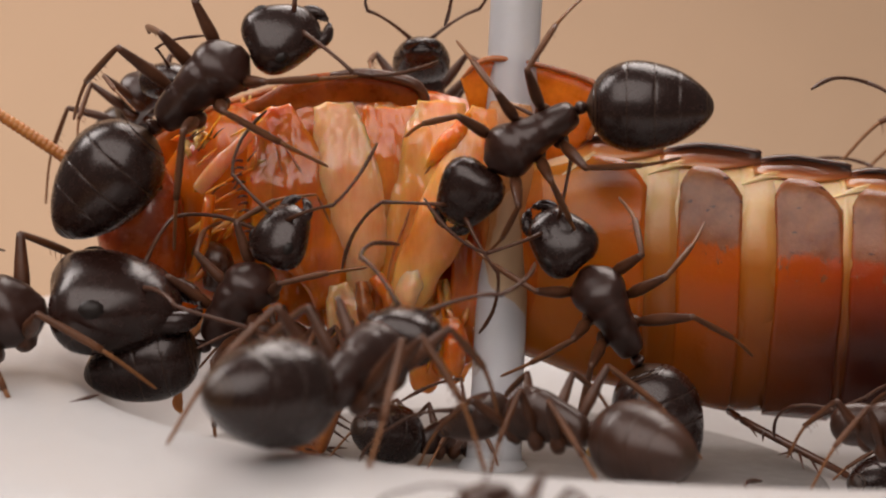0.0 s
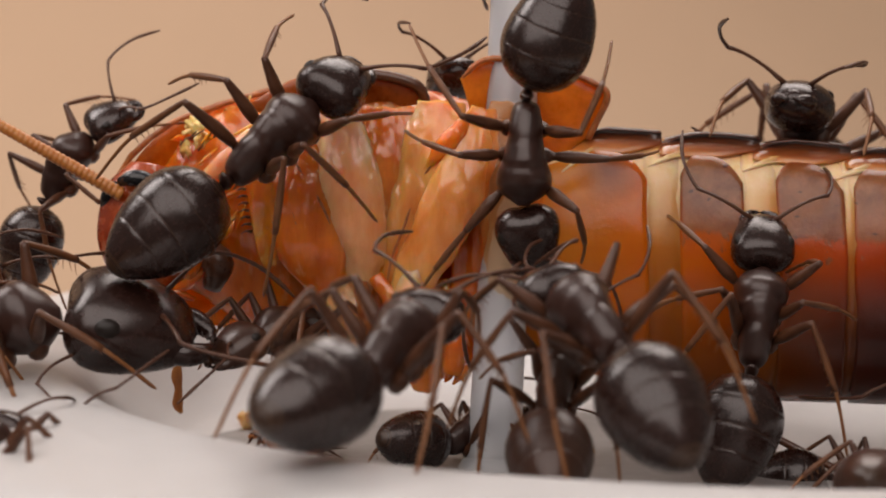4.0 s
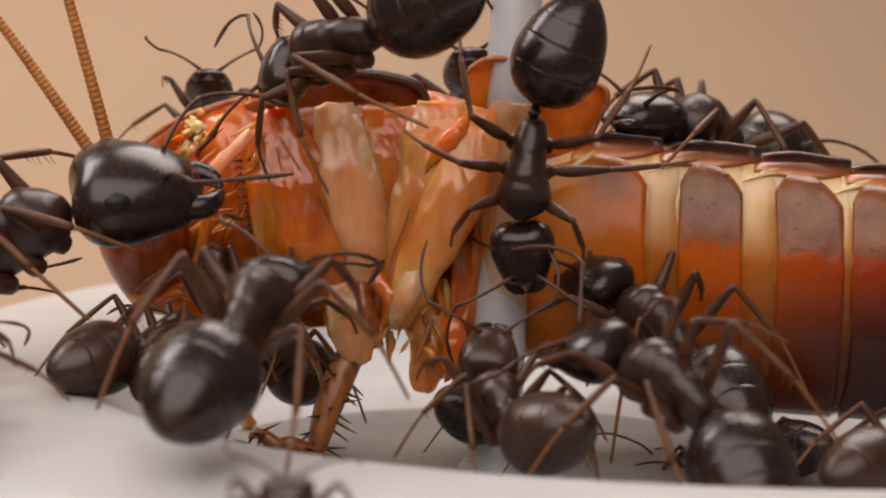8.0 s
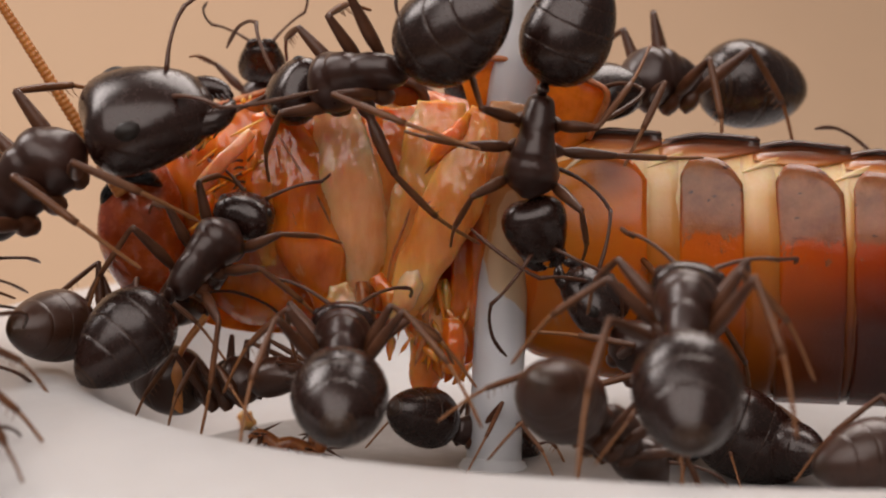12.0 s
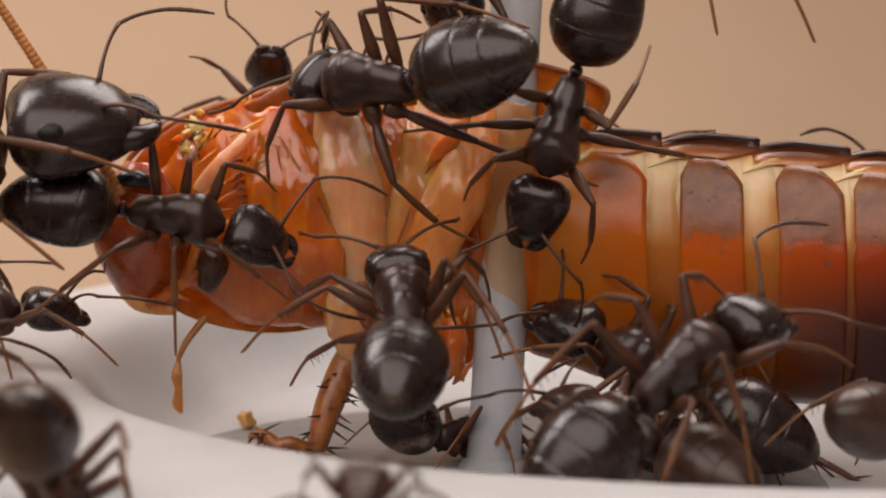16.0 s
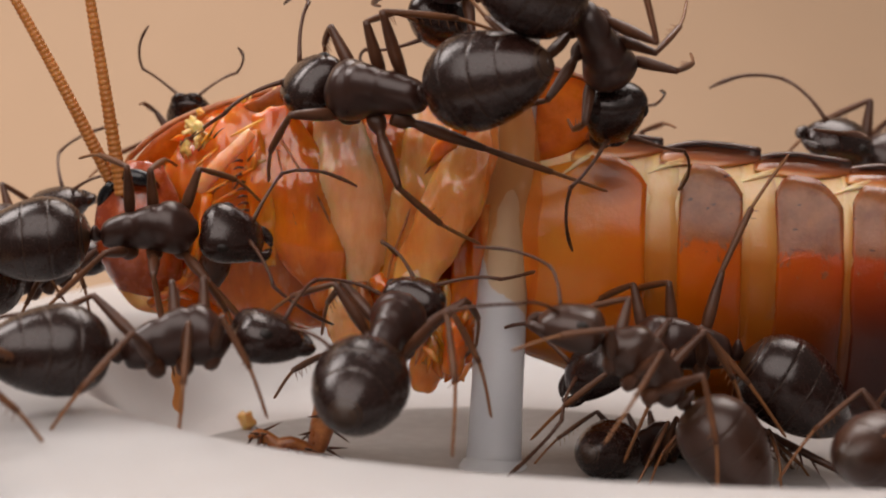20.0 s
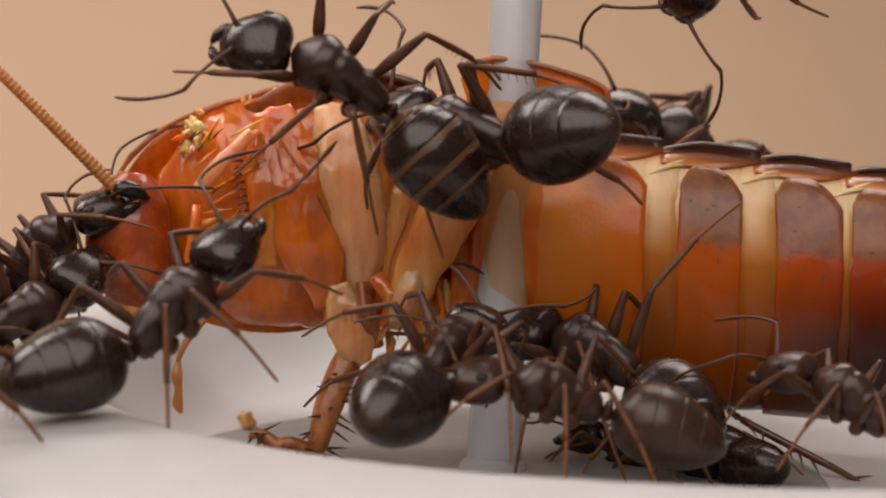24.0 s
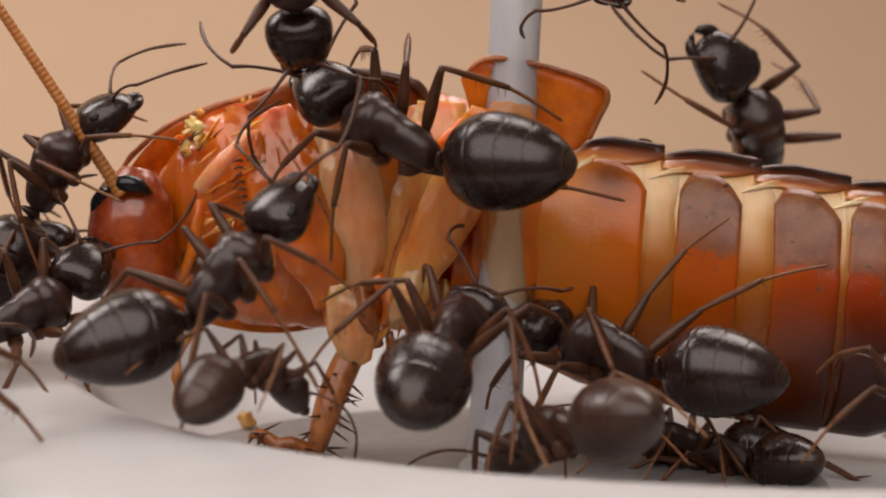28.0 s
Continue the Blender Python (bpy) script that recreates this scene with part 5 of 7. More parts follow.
    key(ant, 8, (3.60, -13.50, 3.62), (2.16, -13.50, 4.45), (1.75, -13.50, 6.11), 80)
    key(ant, 9, (1.96, -13.50, 5.07), (3.80, -13.50, 4.03), (5.44, -13.50, 2.99), 80)
    key(ant, 10, (4.61, -13.50, 4.66), (7.07, -13.50, 3.62), (8.92, -13.50, 2.99), 80)
    key(ant, 11, (4.61, -13.50, 4.24), (5.23, -13.50, 3.20), (6.47, -13.50, 2.36), 80)
    key(ant, 12, (4.41, -13.50, 4.45), (5.84, -13.50, 3.41), (7.08, -13.50, 2.57), 80)
    key(ant, 15, (8.31, -13.50, 2.16), (6.05, -13.50, 3.62), (4.41, -13.50, 4.45), 80)
    key(ant, 17, (10.36, -13.50, 2.36), (7.48, -13.50, 3.62), (5.43, -13.50, 4.45), 80)
    key(ant, 18, (12.60, -13.50, 2.99), (8.91, -13.50, 3.20), (6.25, -13.50, 3.62), 80)
    key(ant, 19, (13.60, -13.50, 4.03), (9.50, -13.50, 4.86), (6.44, -13.50, 5.90), 80)
    key(ant, 20, (10.35, -13.50, 2.78), (7.04, -13.50, 6.11), (4.59, -13.50, 7.55), 80)
    key(ant, 21, (9.11, -13.50, 4.03), (6.64, -13.50, 5.69), (5.21, -13.50, 6.11), 80)
    key(ant, 23.5, (8.09, -13.50, 4.03), (4.41, -13.50, 4.24), (1.35, -13.50, 4.03), 80)
    key(ant, 24, (7.89, -13.50, 3.62), (4.00, -13.50, 4.86), (1.14, -13.50, 5.48), 80)
    key(ant, 25, (8.70, -13.50, 3.62), (3.59, -13.50, 3.93), (0.94, -13.50, 3.62), 80)
    key(ant, 25.6, (6.15, -13.50, 3.62), (4.00, -13.50, 4.45), (1.96, -13.50, 4.86), 80)
    key(ant, 26, (10.15, -13.50, -0.39), (6.48, -13.50, 1.11), (4.42, -13.50, 1.95), 80)
    key(ant, 27, (6.25, -13.50, 3.93), (7.49, -13.50, 1.95), (8.54, -13.50, 0.06), 80)
    key(ant, 28, (5.94, -13.50, 3.72), (4.11, -13.50, 3.30), (2.78, -13.50, 2.78), 80)
    ant = ants["F"]
    key(ant, 0, (-5.57, -22.04, 6.62), (-2.80, -18.00, 6.53), (-1.38, -14.97, 7.39), 70)
    key(ant, 1, (-6.31, -22.30, 6.01), (-4.65, -18.00, 6.92), (-4.09, -14.77, 7.86), 70)
    key(ant, 2, (-6.32, -22.18, 5.41), (-4.74, -18.00, 6.92), (-3.89, -14.86, 7.57), 70)
    key(ant, 2.4, (-8.04, -21.78, 5.14), (-8.14, -18.00, 7.52), (-8.35, -15.16, 9.44), 70)
    key(ant, 2.7, (-8.83, -22.02, 5.57), (-8.82, -18.00, 7.52), (-8.67, -14.99, 9.22), 70)
    key(ant, 3, (-9.59, -21.94, 6.50), (-7.36, -18.00, 7.91), (-6.08, -15.05, 8.42), 70)
    key(ant, 3.6, (-5.19, -22.15, 7.49), (-3.57, -18.00, 8.70), (-2.38, -14.89, 9.71), 70)
    key(ant, 4, (-4.56, -21.78, 6.28), (-1.44, -18.00, 7.32), (-0.28, -15.17, 8.33), 70)
    key(ant, 4.5, (-3.05, -22.22, 6.37), (-0.66, -18.00, 6.73), (0.32, -14.84, 7.77), 70)
    key(ant, 6.5, (-2.58, -22.57, 5.78), (-1.83, -18.00, 6.53), (-1.29, -14.57, 7.12), 70)
    key(ant, 7, (-4.73, -22.22, 6.37), (-2.02, -18.00, 6.92), (-1.28, -14.83, 7.47), 70)
    key(ant, 7.7, (-8.18, -21.48, 7.37), (-5.13, -18.00, 7.52), (-2.87, -15.39, 8.47), 70)
    key(ant, 8, (-8.30, -21.84, 6.48), (-6.48, -18.00, 8.50), (-5.56, -15.12, 9.64), 70)
    key(ant, 8.5, (-8.85, -21.54, 7.28), (-6.48, -18.00, 8.70), (-4.99, -15.34, 10.38), 70)
    key(ant, 9, (-11.70, -21.46, 6.98), (-9.37, -18.00, 9.87), (-8.42, -15.41, 10.69), 70)
    key(ant, 10, (-14.97, -22.22, 5.80), (-14.45, -18.00, 7.32), (-14.50, -14.84, 8.59), 70)
    key(ant, 11, (-20.96, -20.94, 2.43), (-18.77, -18.00, 5.74), (-17.97, -15.79, 6.93), 70)
    key(ant, 28, (-20.96, -20.94, 2.43), (-18.77, -18.00, 5.74), (-17.97, -15.79, 6.93), 70)
    ant = ants["K"]
    key(ant, 0, (-26.69, -6.00, 2.70), (-23.71, -6.00, 5.63), (-21.48, -6.00, 7.40), 40)
    key(ant, 5.5, (-22.39, -6.00, 2.87), (-18.91, -6.00, 5.19), (-16.69, -6.00, 6.52), 40)
    key(ant, 7.5, (-10.60, -6.00, 4.74), (-8.39, -6.00, 6.30), (-6.85, -6.00, 7.40), 40)
    key(ant, 8, (-9.94, -6.00, 4.74), (-7.73, -6.00, 6.52), (-6.19, -6.00, 7.84), 40)
    key(ant, 9, (-10.15, -6.00, 5.63), (-7.29, -6.00, 7.40), (-4.98, -6.00, 9.49), 40)
    key(ant, 10, (-12.79, -6.00, 4.96), (-8.60, -6.00, 7.18), (-6.73, -6.00, 9.17), 40)
    key(ant, 11, (-11.91, -6.00, 4.74), (-7.73, -6.00, 6.74), (-5.86, -6.00, 9.17), 40)
    key(ant, 12, (-12.12, -6.00, 5.85), (-9.02, -6.00, 8.95), (-7.70, -6.00, 10.37), 40)
    key(ant, 14.5, (-15.80, -6.00, 7.29), (-11.84, -6.00, 9.39), (-8.57, -6.00, 10.37), 40)
    key(ant, 15, (-15.99, -6.00, 8.95), (-11.40, -6.00, 10.04), (-8.13, -6.00, 10.37), 40)
    key(ant, 16, (-14.65, -6.00, 10.81), (-10.31, -6.00, 10.37), (-6.94, -6.00, 9.60), 40)
    key(ant, 17, (-11.25, -6.00, 12.56), (-7.48, -6.00, 10.04), (-5.87, -6.00, 7.84), 40)
    key(ant, 18, (-10.15, -6.00, 13.86), (-8.03, -6.00, 9.60), (-6.64, -6.00, 7.18), 40)
    key(ant, 18.6, (-13.34, -6.00, 10.92), (-9.45, -6.00, 9.39), (-7.50, -6.00, 7.84), 40)
    key(ant, 19, (-13.78, -6.00, 10.81), (-9.01, -6.00, 9.39), (-6.74, -6.00, 8.17), 40)
    key(ant, 20, (-15.65, -6.00, 9.39), (-10.75, -6.00, 9.82), (-8.46, -6.00, 9.82), 40)
    key(ant, 20.5, (-15.78, -6.00, 8.28), (-11.63, -6.00, 9.17), (-8.79, -6.00, 9.39), 40)
    key(ant, 21, (-17.57, -6.00, 6.52), (-14.74, -6.00, 5.63), (-12.76, -6.00, 6.52), 40)
    key(ant, 21.5, (-19.78, -6.00, 6.18), (-15.61, -6.00, 5.85), (-13.63, -6.00, 6.74), 40)
    key(ant, 23.5, (-20.35, -6.00, 4.96), (-16.47, -6.00, 6.52), (-14.48, -6.00, 7.84), 40)
    key(ant, 24, (-20.27, -6.00, 5.36), (-16.26, -6.00, 6.52), (-14.27, -6.00, 7.84), 40)
    key(ant, 28, (-19.97, -6.00, 6.27), (-15.81, -6.00, 6.74), (-14.04, -6.00, 8.06), 40)
    ant = ants["P"]
    key(ant, 0, (-23.32, -7.00, 4.61), (-16.76, -7.00, 6.46), (-13.28, -7.00, 7.34), 65)
    key(ant, 1, (-23.59, -7.00, 5.52), (-16.96, -7.00, 7.12), (-13.70, -7.00, 8.11), 65)
    key(ant, 2, (-23.37, -7.00, 5.52), (-16.74, -7.00, 7.12), (-13.37, -7.00, 8.21), 65)
    key(ant, 3, (-23.15, -7.00, 5.02), (-16.54, -7.00, 6.68), (-13.06, -7.00, 7.45), 65)
    key(ant, 4, (-22.93, -7.00, 4.51), (-16.33, -7.00, 6.24), (-12.53, -7.00, 6.68), 65)
    key(ant, 4.5, (-23.62, -7.00, 4.94), (-16.97, -7.00, 6.46), (-13.39, -7.00, 7.01), 65)
    key(ant, 7, (-22.32, -7.00, 5.76), (-17.32, -7.00, 10.39), (-14.25, -7.00, 13.10), 65)
    key(ant, 8, (-20.32, -7.00, 4.84), (-15.82, -7.00, 9.96), (-12.24, -7.00, 11.69), 65)
    key(ant, 9, (-20.49, -7.00, 5.87), (-15.80, -7.00, 10.83), (-12.22, -7.00, 12.78), 65)
    key(ant, 10, (-20.35, -7.00, 6.22), (-16.00, -7.00, 11.48), (-12.84, -7.00, 14.18), 65)
    key(ant, 11, (-19.34, -7.00, 5.79), (-15.57, -7.00, 11.48), (-11.76, -7.00, 14.39), 65)
    key(ant, 12, (-19.54, -7.00, 6.75), (-15.35, -7.00, 12.13), (-11.33, -7.00, 14.71), 65)
    key(ant, 15, (-21.04, -7.00, 8.42), (-16.18, -7.00, 13.21), (-12.50, -7.00, 15.46), 65)
    key(ant, 16, (-23.45, -7.00, 8.29), (-18.13, -7.00, 12.56), (-14.66, -7.00, 14.28), 65)
    key(ant, 17, (-38.18, -7.00, 4.97), (-32.07, -7.00, 8.00), (-27.67, -7.00, 10.18), 65)
    key(ant, 28, (-38.18, -7.00, 4.97), (-32.07, -7.00, 8.00), (-27.67, -7.00, 10.18), 65)
    ant = ants["Q"]
    key(ant, 0, (-13.34, 5.50, 12.28), (-12.75, 2.60, 13.97), (-11.25, 1.00, 15.20), 70)
    key(ant, 1, (-13.58, 5.50, 12.28), (-12.98, 2.60, 14.44), (-11.29, 1.00, 15.84), 70)
    key(ant, 2, (-17.13, 1.50, 7.17), (-16.50, 1.50, 9.41), (-15.41, 1.50, 11.51), 70)
    key(ant, 3, (-16.40, 1.50, 8.35), (-14.36, 1.50, 11.98), (-12.71, 1.50, 13.61), 70)
    key(ant, 4, (-16.87, 1.50, 8.35), (-15.41, 1.50, 11.51), (-13.76, 1.50, 13.37), 70)
    key(ant, 4.5, (-17.34, 1.50, 8.11), (-15.65, 1.50, 11.16), (-13.88, 1.50, 12.79), 70)
    key(ant, 6.5, (-11.20, 8.54, 9.86), (-10.81, 6.00, 12.35), (-10.43, 4.10, 14.58), 70)
    key(ant, 7, (-10.68, 8.30, 9.89), (-9.97, 6.00, 12.59), (-9.56, 4.27, 14.89), 70)
    key(ant, 8, (-10.69, 8.40, 9.88), (-10.09, 6.00, 12.59), (-9.79, 4.20, 14.78), 70)
    key(ant, 9, (-10.19, 8.34, 9.89), (-9.78, 6.00, 12.59), (-9.56, 4.25, 14.90), 70)
    key(ant, 10, (-10.19, 8.26, 9.90), (-9.85, 6.00, 12.59), (-9.56, 4.31, 15.01), 70)
    key(ant, 11, (-9.69, 8.18, 9.91), (-9.36, 6.00, 12.83), (-9.21, 4.37, 15.12), 70)
    key(ant, 12, (-8.18, 7.77, 10.20), (-7.80, 6.00, 13.31), (-7.57, 4.67, 15.81), 70)
    key(ant, 15, (-9.18, 8.00, 10.18), (-8.88, 6.00, 13.07), (-8.74, 4.50, 15.59), 70)
    key(ant, 16, (-7.95, 7.98, 10.18), (-7.56, 6.00, 13.07), (-7.32, 4.51, 15.59), 70)
    key(ant, 17, (-8.72, 8.34, 9.89), (-8.45, 6.00, 12.35), (-8.26, 4.24, 14.90), 70)
    key(ant, 18, (-11.64, 7.86, 9.20), (-11.18, 6.00, 12.10), (-10.78, 4.61, 14.75), 70)
    key(ant, 19, (-11.21, 8.55, 8.62), (-10.95, 6.00, 10.89), (-10.87, 4.09, 13.37), 70)
    key(ant, 20, (-10.70, 8.33, 8.65), (-10.59, 6.00, 11.13), (-10.64, 4.25, 13.71), 70)
    key(ant, 21, (-6.51, 8.59, 10.60), (-6.72, 6.00, 12.83), (-6.94, 4.05, 15.15), 70)
    key(ant, 23.5, (-4.56, 8.73, 7.60), (-4.44, 6.00, 9.92), (-4.36, 3.95, 12.07), 70)
    key(ant, 28, (-4.56, 8.73, 7.60), (-4.44, 6.00, 9.92), (-4.36, 3.95, 12.07), 70)
    ant = ants["S"]
    key(ant, 0, (-1.09, 8.71, 10.84), (-0.93, 5.50, 13.60), (-0.91, 3.09, 16.04), 70)
    key(ant, 1, (-3.18, 8.65, 11.09), (-3.09, 5.50, 13.84), (-3.02, 3.13, 16.39), 70)
    key(ant, 2, (-5.54, 8.87, 10.57), (-5.49, 5.50, 13.12), (-5.47, 2.97, 15.47), 70)
    key(ant, 3, (-3.08, 9.21, 9.79), (-2.98, 5.50, 11.91), (-3.02, 2.72, 13.85), 70)
    key(ant, 4, (0.15, 8.86, 10.32), (0.38, 5.50, 12.88), (0.49, 2.98, 15.23), 70)
    key(ant, 4.5, (0.89, 8.76, 10.58), (1.05, 5.50, 13.12), (1.08, 3.05, 15.69), 70)
    key(ant, 7, (1.14, 8.79, 10.58), (1.22, 5.50, 13.12), (1.19, 3.04, 15.65), 70)
    key(ant, 12, (1.14, 8.87, 10.32), (1.22, 5.50, 12.64), (1.19, 2.97, 15.23), 70)
    key(ant, 15, (0.40, 9.05, 8.56), (0.38, 5.50, 10.95), (0.37, 2.84, 13.13), 70)
    key(ant, 28, (0.40, 9.05, 8.56), (0.38, 5.50, 10.95), (0.37, 2.84, 13.13), 70)
    ant = ants["T"]
    key(ant, 0, (3.33, -2.50, 28.87), (1.45, -2.50, 25.13), (0.35, -2.50, 22.95), 35)
    key(ant, 14.5, (1.90, -2.50, 27.42), (0.79, -2.50, 23.39), (0.35, -2.50, 20.97), 35)
    key(ant, 16, (1.20, -2.50, 24.90), (0.69, -2.50, 20.75), (0.36, -2.50, 18.10), 35)
    key(ant, 17, (0.66, -2.50, 24.62), (-0.20, -2.50, 20.53), (-0.87, -2.50, 17.77), 35)
    key(ant, 18, (0.66, -2.50, 24.18), (-0.20, -2.50, 20.09), (-0.71, -2.50, 17.43), 35)
    key(ant, 19, (0.66, -2.50, 23.96), (-0.20, -2.50, 19.87), (-0.87, -2.50, 17.21), 35)
    key(ant, 20, (1.37, -2.50, 24.15), (0.35, -2.50, 20.09), (-0.20, -2.50, 17.66), 35)
    key(ant, 21, (1.81, -2.50, 24.81), (0.80, -2.50, 20.75), (0.13, -2.50, 18.32), 35)
    key(ant, 21.5, (2.45, -2.50, 24.49), (0.58, -2.50, 20.75), (-0.98, -2.50, 18.54), 35)
    key(ant, 23.5, (0.51, -7.50, 16.68), (-3.06, -7.50, 16.46), (-6.03, -7.50, 17.53), 35)
    key(ant, 24, (-0.40, -8.50, 12.72), (-4.09, -8.50, 16.11), (-6.71, -8.50, 17.27), 35)
    key(ant, 25, (-2.73, -8.50, 14.21), (-6.20, -8.50, 16.11), (-8.10, -8.50, 15.59), 35)
    key(ant, 26, (-0.82, -8.50, 16.33), (-5.35, -8.50, 17.17), (-7.14, -8.50, 17.27), 35)
    key(ant, 27, (-0.29, -8.50, 16.96), (-5.77, -8.50, 16.96), (-8.62, -8.50, 16.64), 35)
    key(ant, 27.4, (-2.62, -8.00, 18.61), (-5.78, -8.00, 18.51), (-8.32, -8.00, 18.09), 35)
    key(ant, 27.6, (-1.33, -8.00, 22.02), (-5.04, -8.00, 20.08), (-6.42, -8.00, 18.51), 35)
    key(ant, 27.8, (-5.48, -8.00, 24.78), (-5.66, -8.00, 20.61), (-5.37, -8.00, 17.87), 35)
    key(ant, 28, (-6.06, -8.00, 24.36), (-5.73, -8.00, 20.19), (-5.33, -8.00, 17.39), 35)
    ant = ants["U"]
    key(ant, 0, (26.14, 4.00, 9.40), (22.20, 4.00, 11.35), (20.51, 4.00, 12.31), 75)
    key(ant, 1, (25.18, 4.00, 9.64), (21.24, 4.00, 11.59), (19.32, 4.00, 12.66), 75)
    key(ant, 2, (22.43, 4.00, 11.56), (18.14, 4.00, 12.54), (15.52, 4.00, 13.38), 75)
    key(ant, 3, (18.88, 4.00, 11.35), (16.48, 4.00, 12.54), (13.98, 4.00, 13.61), 75)
    key(ant, 4, (16.08, 7.76, 9.96), (15.18, 4.00, 12.31), (14.48, 1.18, 14.56), 75)
    key(ant, 4.5, (16.09, 7.82, 9.46), (15.31, 4.00, 11.83), (14.79, 1.14, 13.99), 75)
    key(ant, 6.5, (13.18, 4.00, 11.83), (11.03, 4.00, 12.66), (8.66, 4.00, 13.61), 75)
    key(ant, 7, (13.89, 4.00, 11.83), (11.51, 4.00, 12.78), (9.13, 4.00, 13.49), 75)
    key(ant, 8, (13.66, 4.00, 11.59), (11.04, 4.00, 12.54), (8.66, 4.00, 13.38), 75)
    key(ant, 9, (15.08, 4.00, 11.35), (12.94, 4.00, 12.07), (10.79, 4.00, 12.90), 75)
    key(ant, 9.7, (13.63, 4.00, 13.26), (11.03, 4.00, 13.26), (8.66, 4.00, 13.26), 75)
    key(ant, 10, (11.13, 4.00, 14.32), (7.94, 4.00, 13.97), (6.29, 4.00, 13.73), 75)
    key(ant, 11, (11.96, 4.00, 14.44), (8.41, 4.00, 14.80), (6.63, 4.00, 15.15), 75)
    key(ant, 12, (12.90, 4.00, 14.56), (8.88, 4.00, 14.68), (6.76, 4.00, 14.44), 75)
    key(ant, 14.5, (10.51, 4.00, 16.69), (7.21, 4.00, 16.33), (5.33, 4.00, 15.62), 75)
    key(ant, 15, (11.22, 4.00, 16.57), (7.68, 4.00, 16.80), (5.56, 4.00, 16.80), 75)
    key(ant, 16, (12.21, 4.00, 20.89), (7.89, 4.00, 20.09), (5.54, 4.00, 19.85), 75)
    key(ant, 17, (12.90, 4.00, 25.31), (8.54, 4.00, 24.73), (6.21, 4.00, 24.27), 75)
    key(ant, 28, (12.90, 4.00, 25.31), (8.54, 4.00, 24.73), (6.21, 4.00, 24.27), 75)
    ant = ants["V"]
    key(ant, 0, (9.32, 11.89, 5.12), (9.04, 8.50, 7.63), (8.84, 5.96, 9.68), 75)
    key(ant, 15, (9.05, 11.97, 6.65), (8.79, 8.50, 8.87), (8.58, 5.90, 10.90), 75)
    key(ant, 17, (8.91, 11.88, 8.19), (8.65, 8.50, 10.36), (8.45, 5.97, 12.64), 75)
    key(ant, 18, (8.02, 12.01, 9.45), (7.66, 8.50, 11.35), (7.35, 5.87, 13.45), 75)
    key(ant, 19, (7.75, 11.89, 9.72), (7.28, 8.50, 11.98), (6.99, 5.96, 14.03), 75)
    key(ant, 20, (7.01, 11.97, 8.18), (6.80, 8.50, 10.36), (6.64, 5.89, 12.35), 75)
    key(ant, 21, (7.02, 11.89, 5.63), (6.82, 8.50, 8.13), (6.66, 5.96, 10.17), 75)
    key(ant, 28, (7.02, 11.89, 5.63), (6.82, 8.50, 8.13), (6.66, 5.96, 10.17), 75)
    ant = ants["W"]
    key(ant, 0, (26.25, 7.50, 5.14), (22.47, 7.50, 7.02), (20.48, 7.50, 8.26), 60)
    key(ant, 18, (25.16, 7.50, 6.19), (21.23, 7.50, 7.77), (19.24, 7.50, 9.00), 60)
    key(ant, 19, (23.75, 7.50, 7.61), (19.96, 7.50, 9.49), (17.74, 7.50, 10.97), 60)
    key(ant, 20, (22.90, 7.50, 8.69), (19.21, 7.50, 10.72), (16.98, 7.50, 11.95), 60)
    key(ant, 21, (22.12, 7.50, 8.68), (18.95, 7.50, 11.46), (16.59, 7.50, 13.30), 60)
    key(ant, 21.5, (19.47, 7.50, 9.99), (15.74, 7.50, 12.68), (12.97, 7.50, 14.52), 60)
    key(ant, 23.5, (14.33, 7.50, 9.99), (11.37, 7.50, 11.70), (8.92, 7.50, 12.93), 60)
    key(ant, 24, (13.10, 7.50, 9.99), (10.39, 7.50, 11.70), (7.81, 7.50, 13.30), 60)
    key(ant, 25, (15.07, 7.50, 9.99), (11.61, 7.50, 12.19), (8.42, 7.50, 14.03), 60)
    key(ant, 26, (15.09, 7.50, 8.51), (13.31, 7.50, 12.19), (11.22, 7.50, 14.39), 60)
    key(ant, 27, (13.62, 7.50, 8.51), (13.31, 7.50, 12.44), (12.18, 7.50, 15.49), 60)
    key(ant, 28, (14.12, 7.50, 8.26), (13.68, 7.50, 12.19), (12.05, 7.50, 15.37), 60)
    ant = ants["X"]
    key(ant, 0, (-11.31, -6.50, 4.94), (-7.80, -6.50, 6.93), (-6.26, -6.50, 9.78), 55)
    key(ant, 1, (-13.15, -6.50, 5.50), (-9.64, -6.50, 8.14), (-7.76, -6.50, 10.87), 55)
    key(ant, 2, (-15.97, -6.50, 6.16), (-12.68, -6.50, 7.70), (-9.83, -6.50, 9.78), 55)
    key(ant, 3, (-19.57, -6.50, 4.10), (-16.61, -6.50, 7.04), (-15.06, -6.50, 8.14), 55)
    key(ant, 4, (-22.63, -6.50, 3.66), (-19.66, -6.50, 6.60), (-18.11, -6.50, 7.92), 55)
    key(ant, 28, (-26.99, -6.50, 3.67), (-24.01, -6.50, 6.60), (-22.45, -6.50, 7.92), 55)
    ant = ants["Y"]
    key(ant, 0, (-22.38, -14.00, 0.17), (-19.04, -14.00, 1.85), (-17.18, -14.00, 2.89), 85)
    key(ant, 3, (-20.54, -14.00, -0.04), (-17.21, -14.00, 1.64), (-15.34, -14.00, 2.89), 85)
    key(ant, 4, (-18.90, -14.00, 0.37), (-15.57, -14.00, 2.06), (-14.01, -14.00, 3.41), 85)
    key(ant, 4.5, (-15.55, -14.00, 2.68), (-13.99, -14.00, 4.65), (-11.33, -14.00, 5.68), 85)
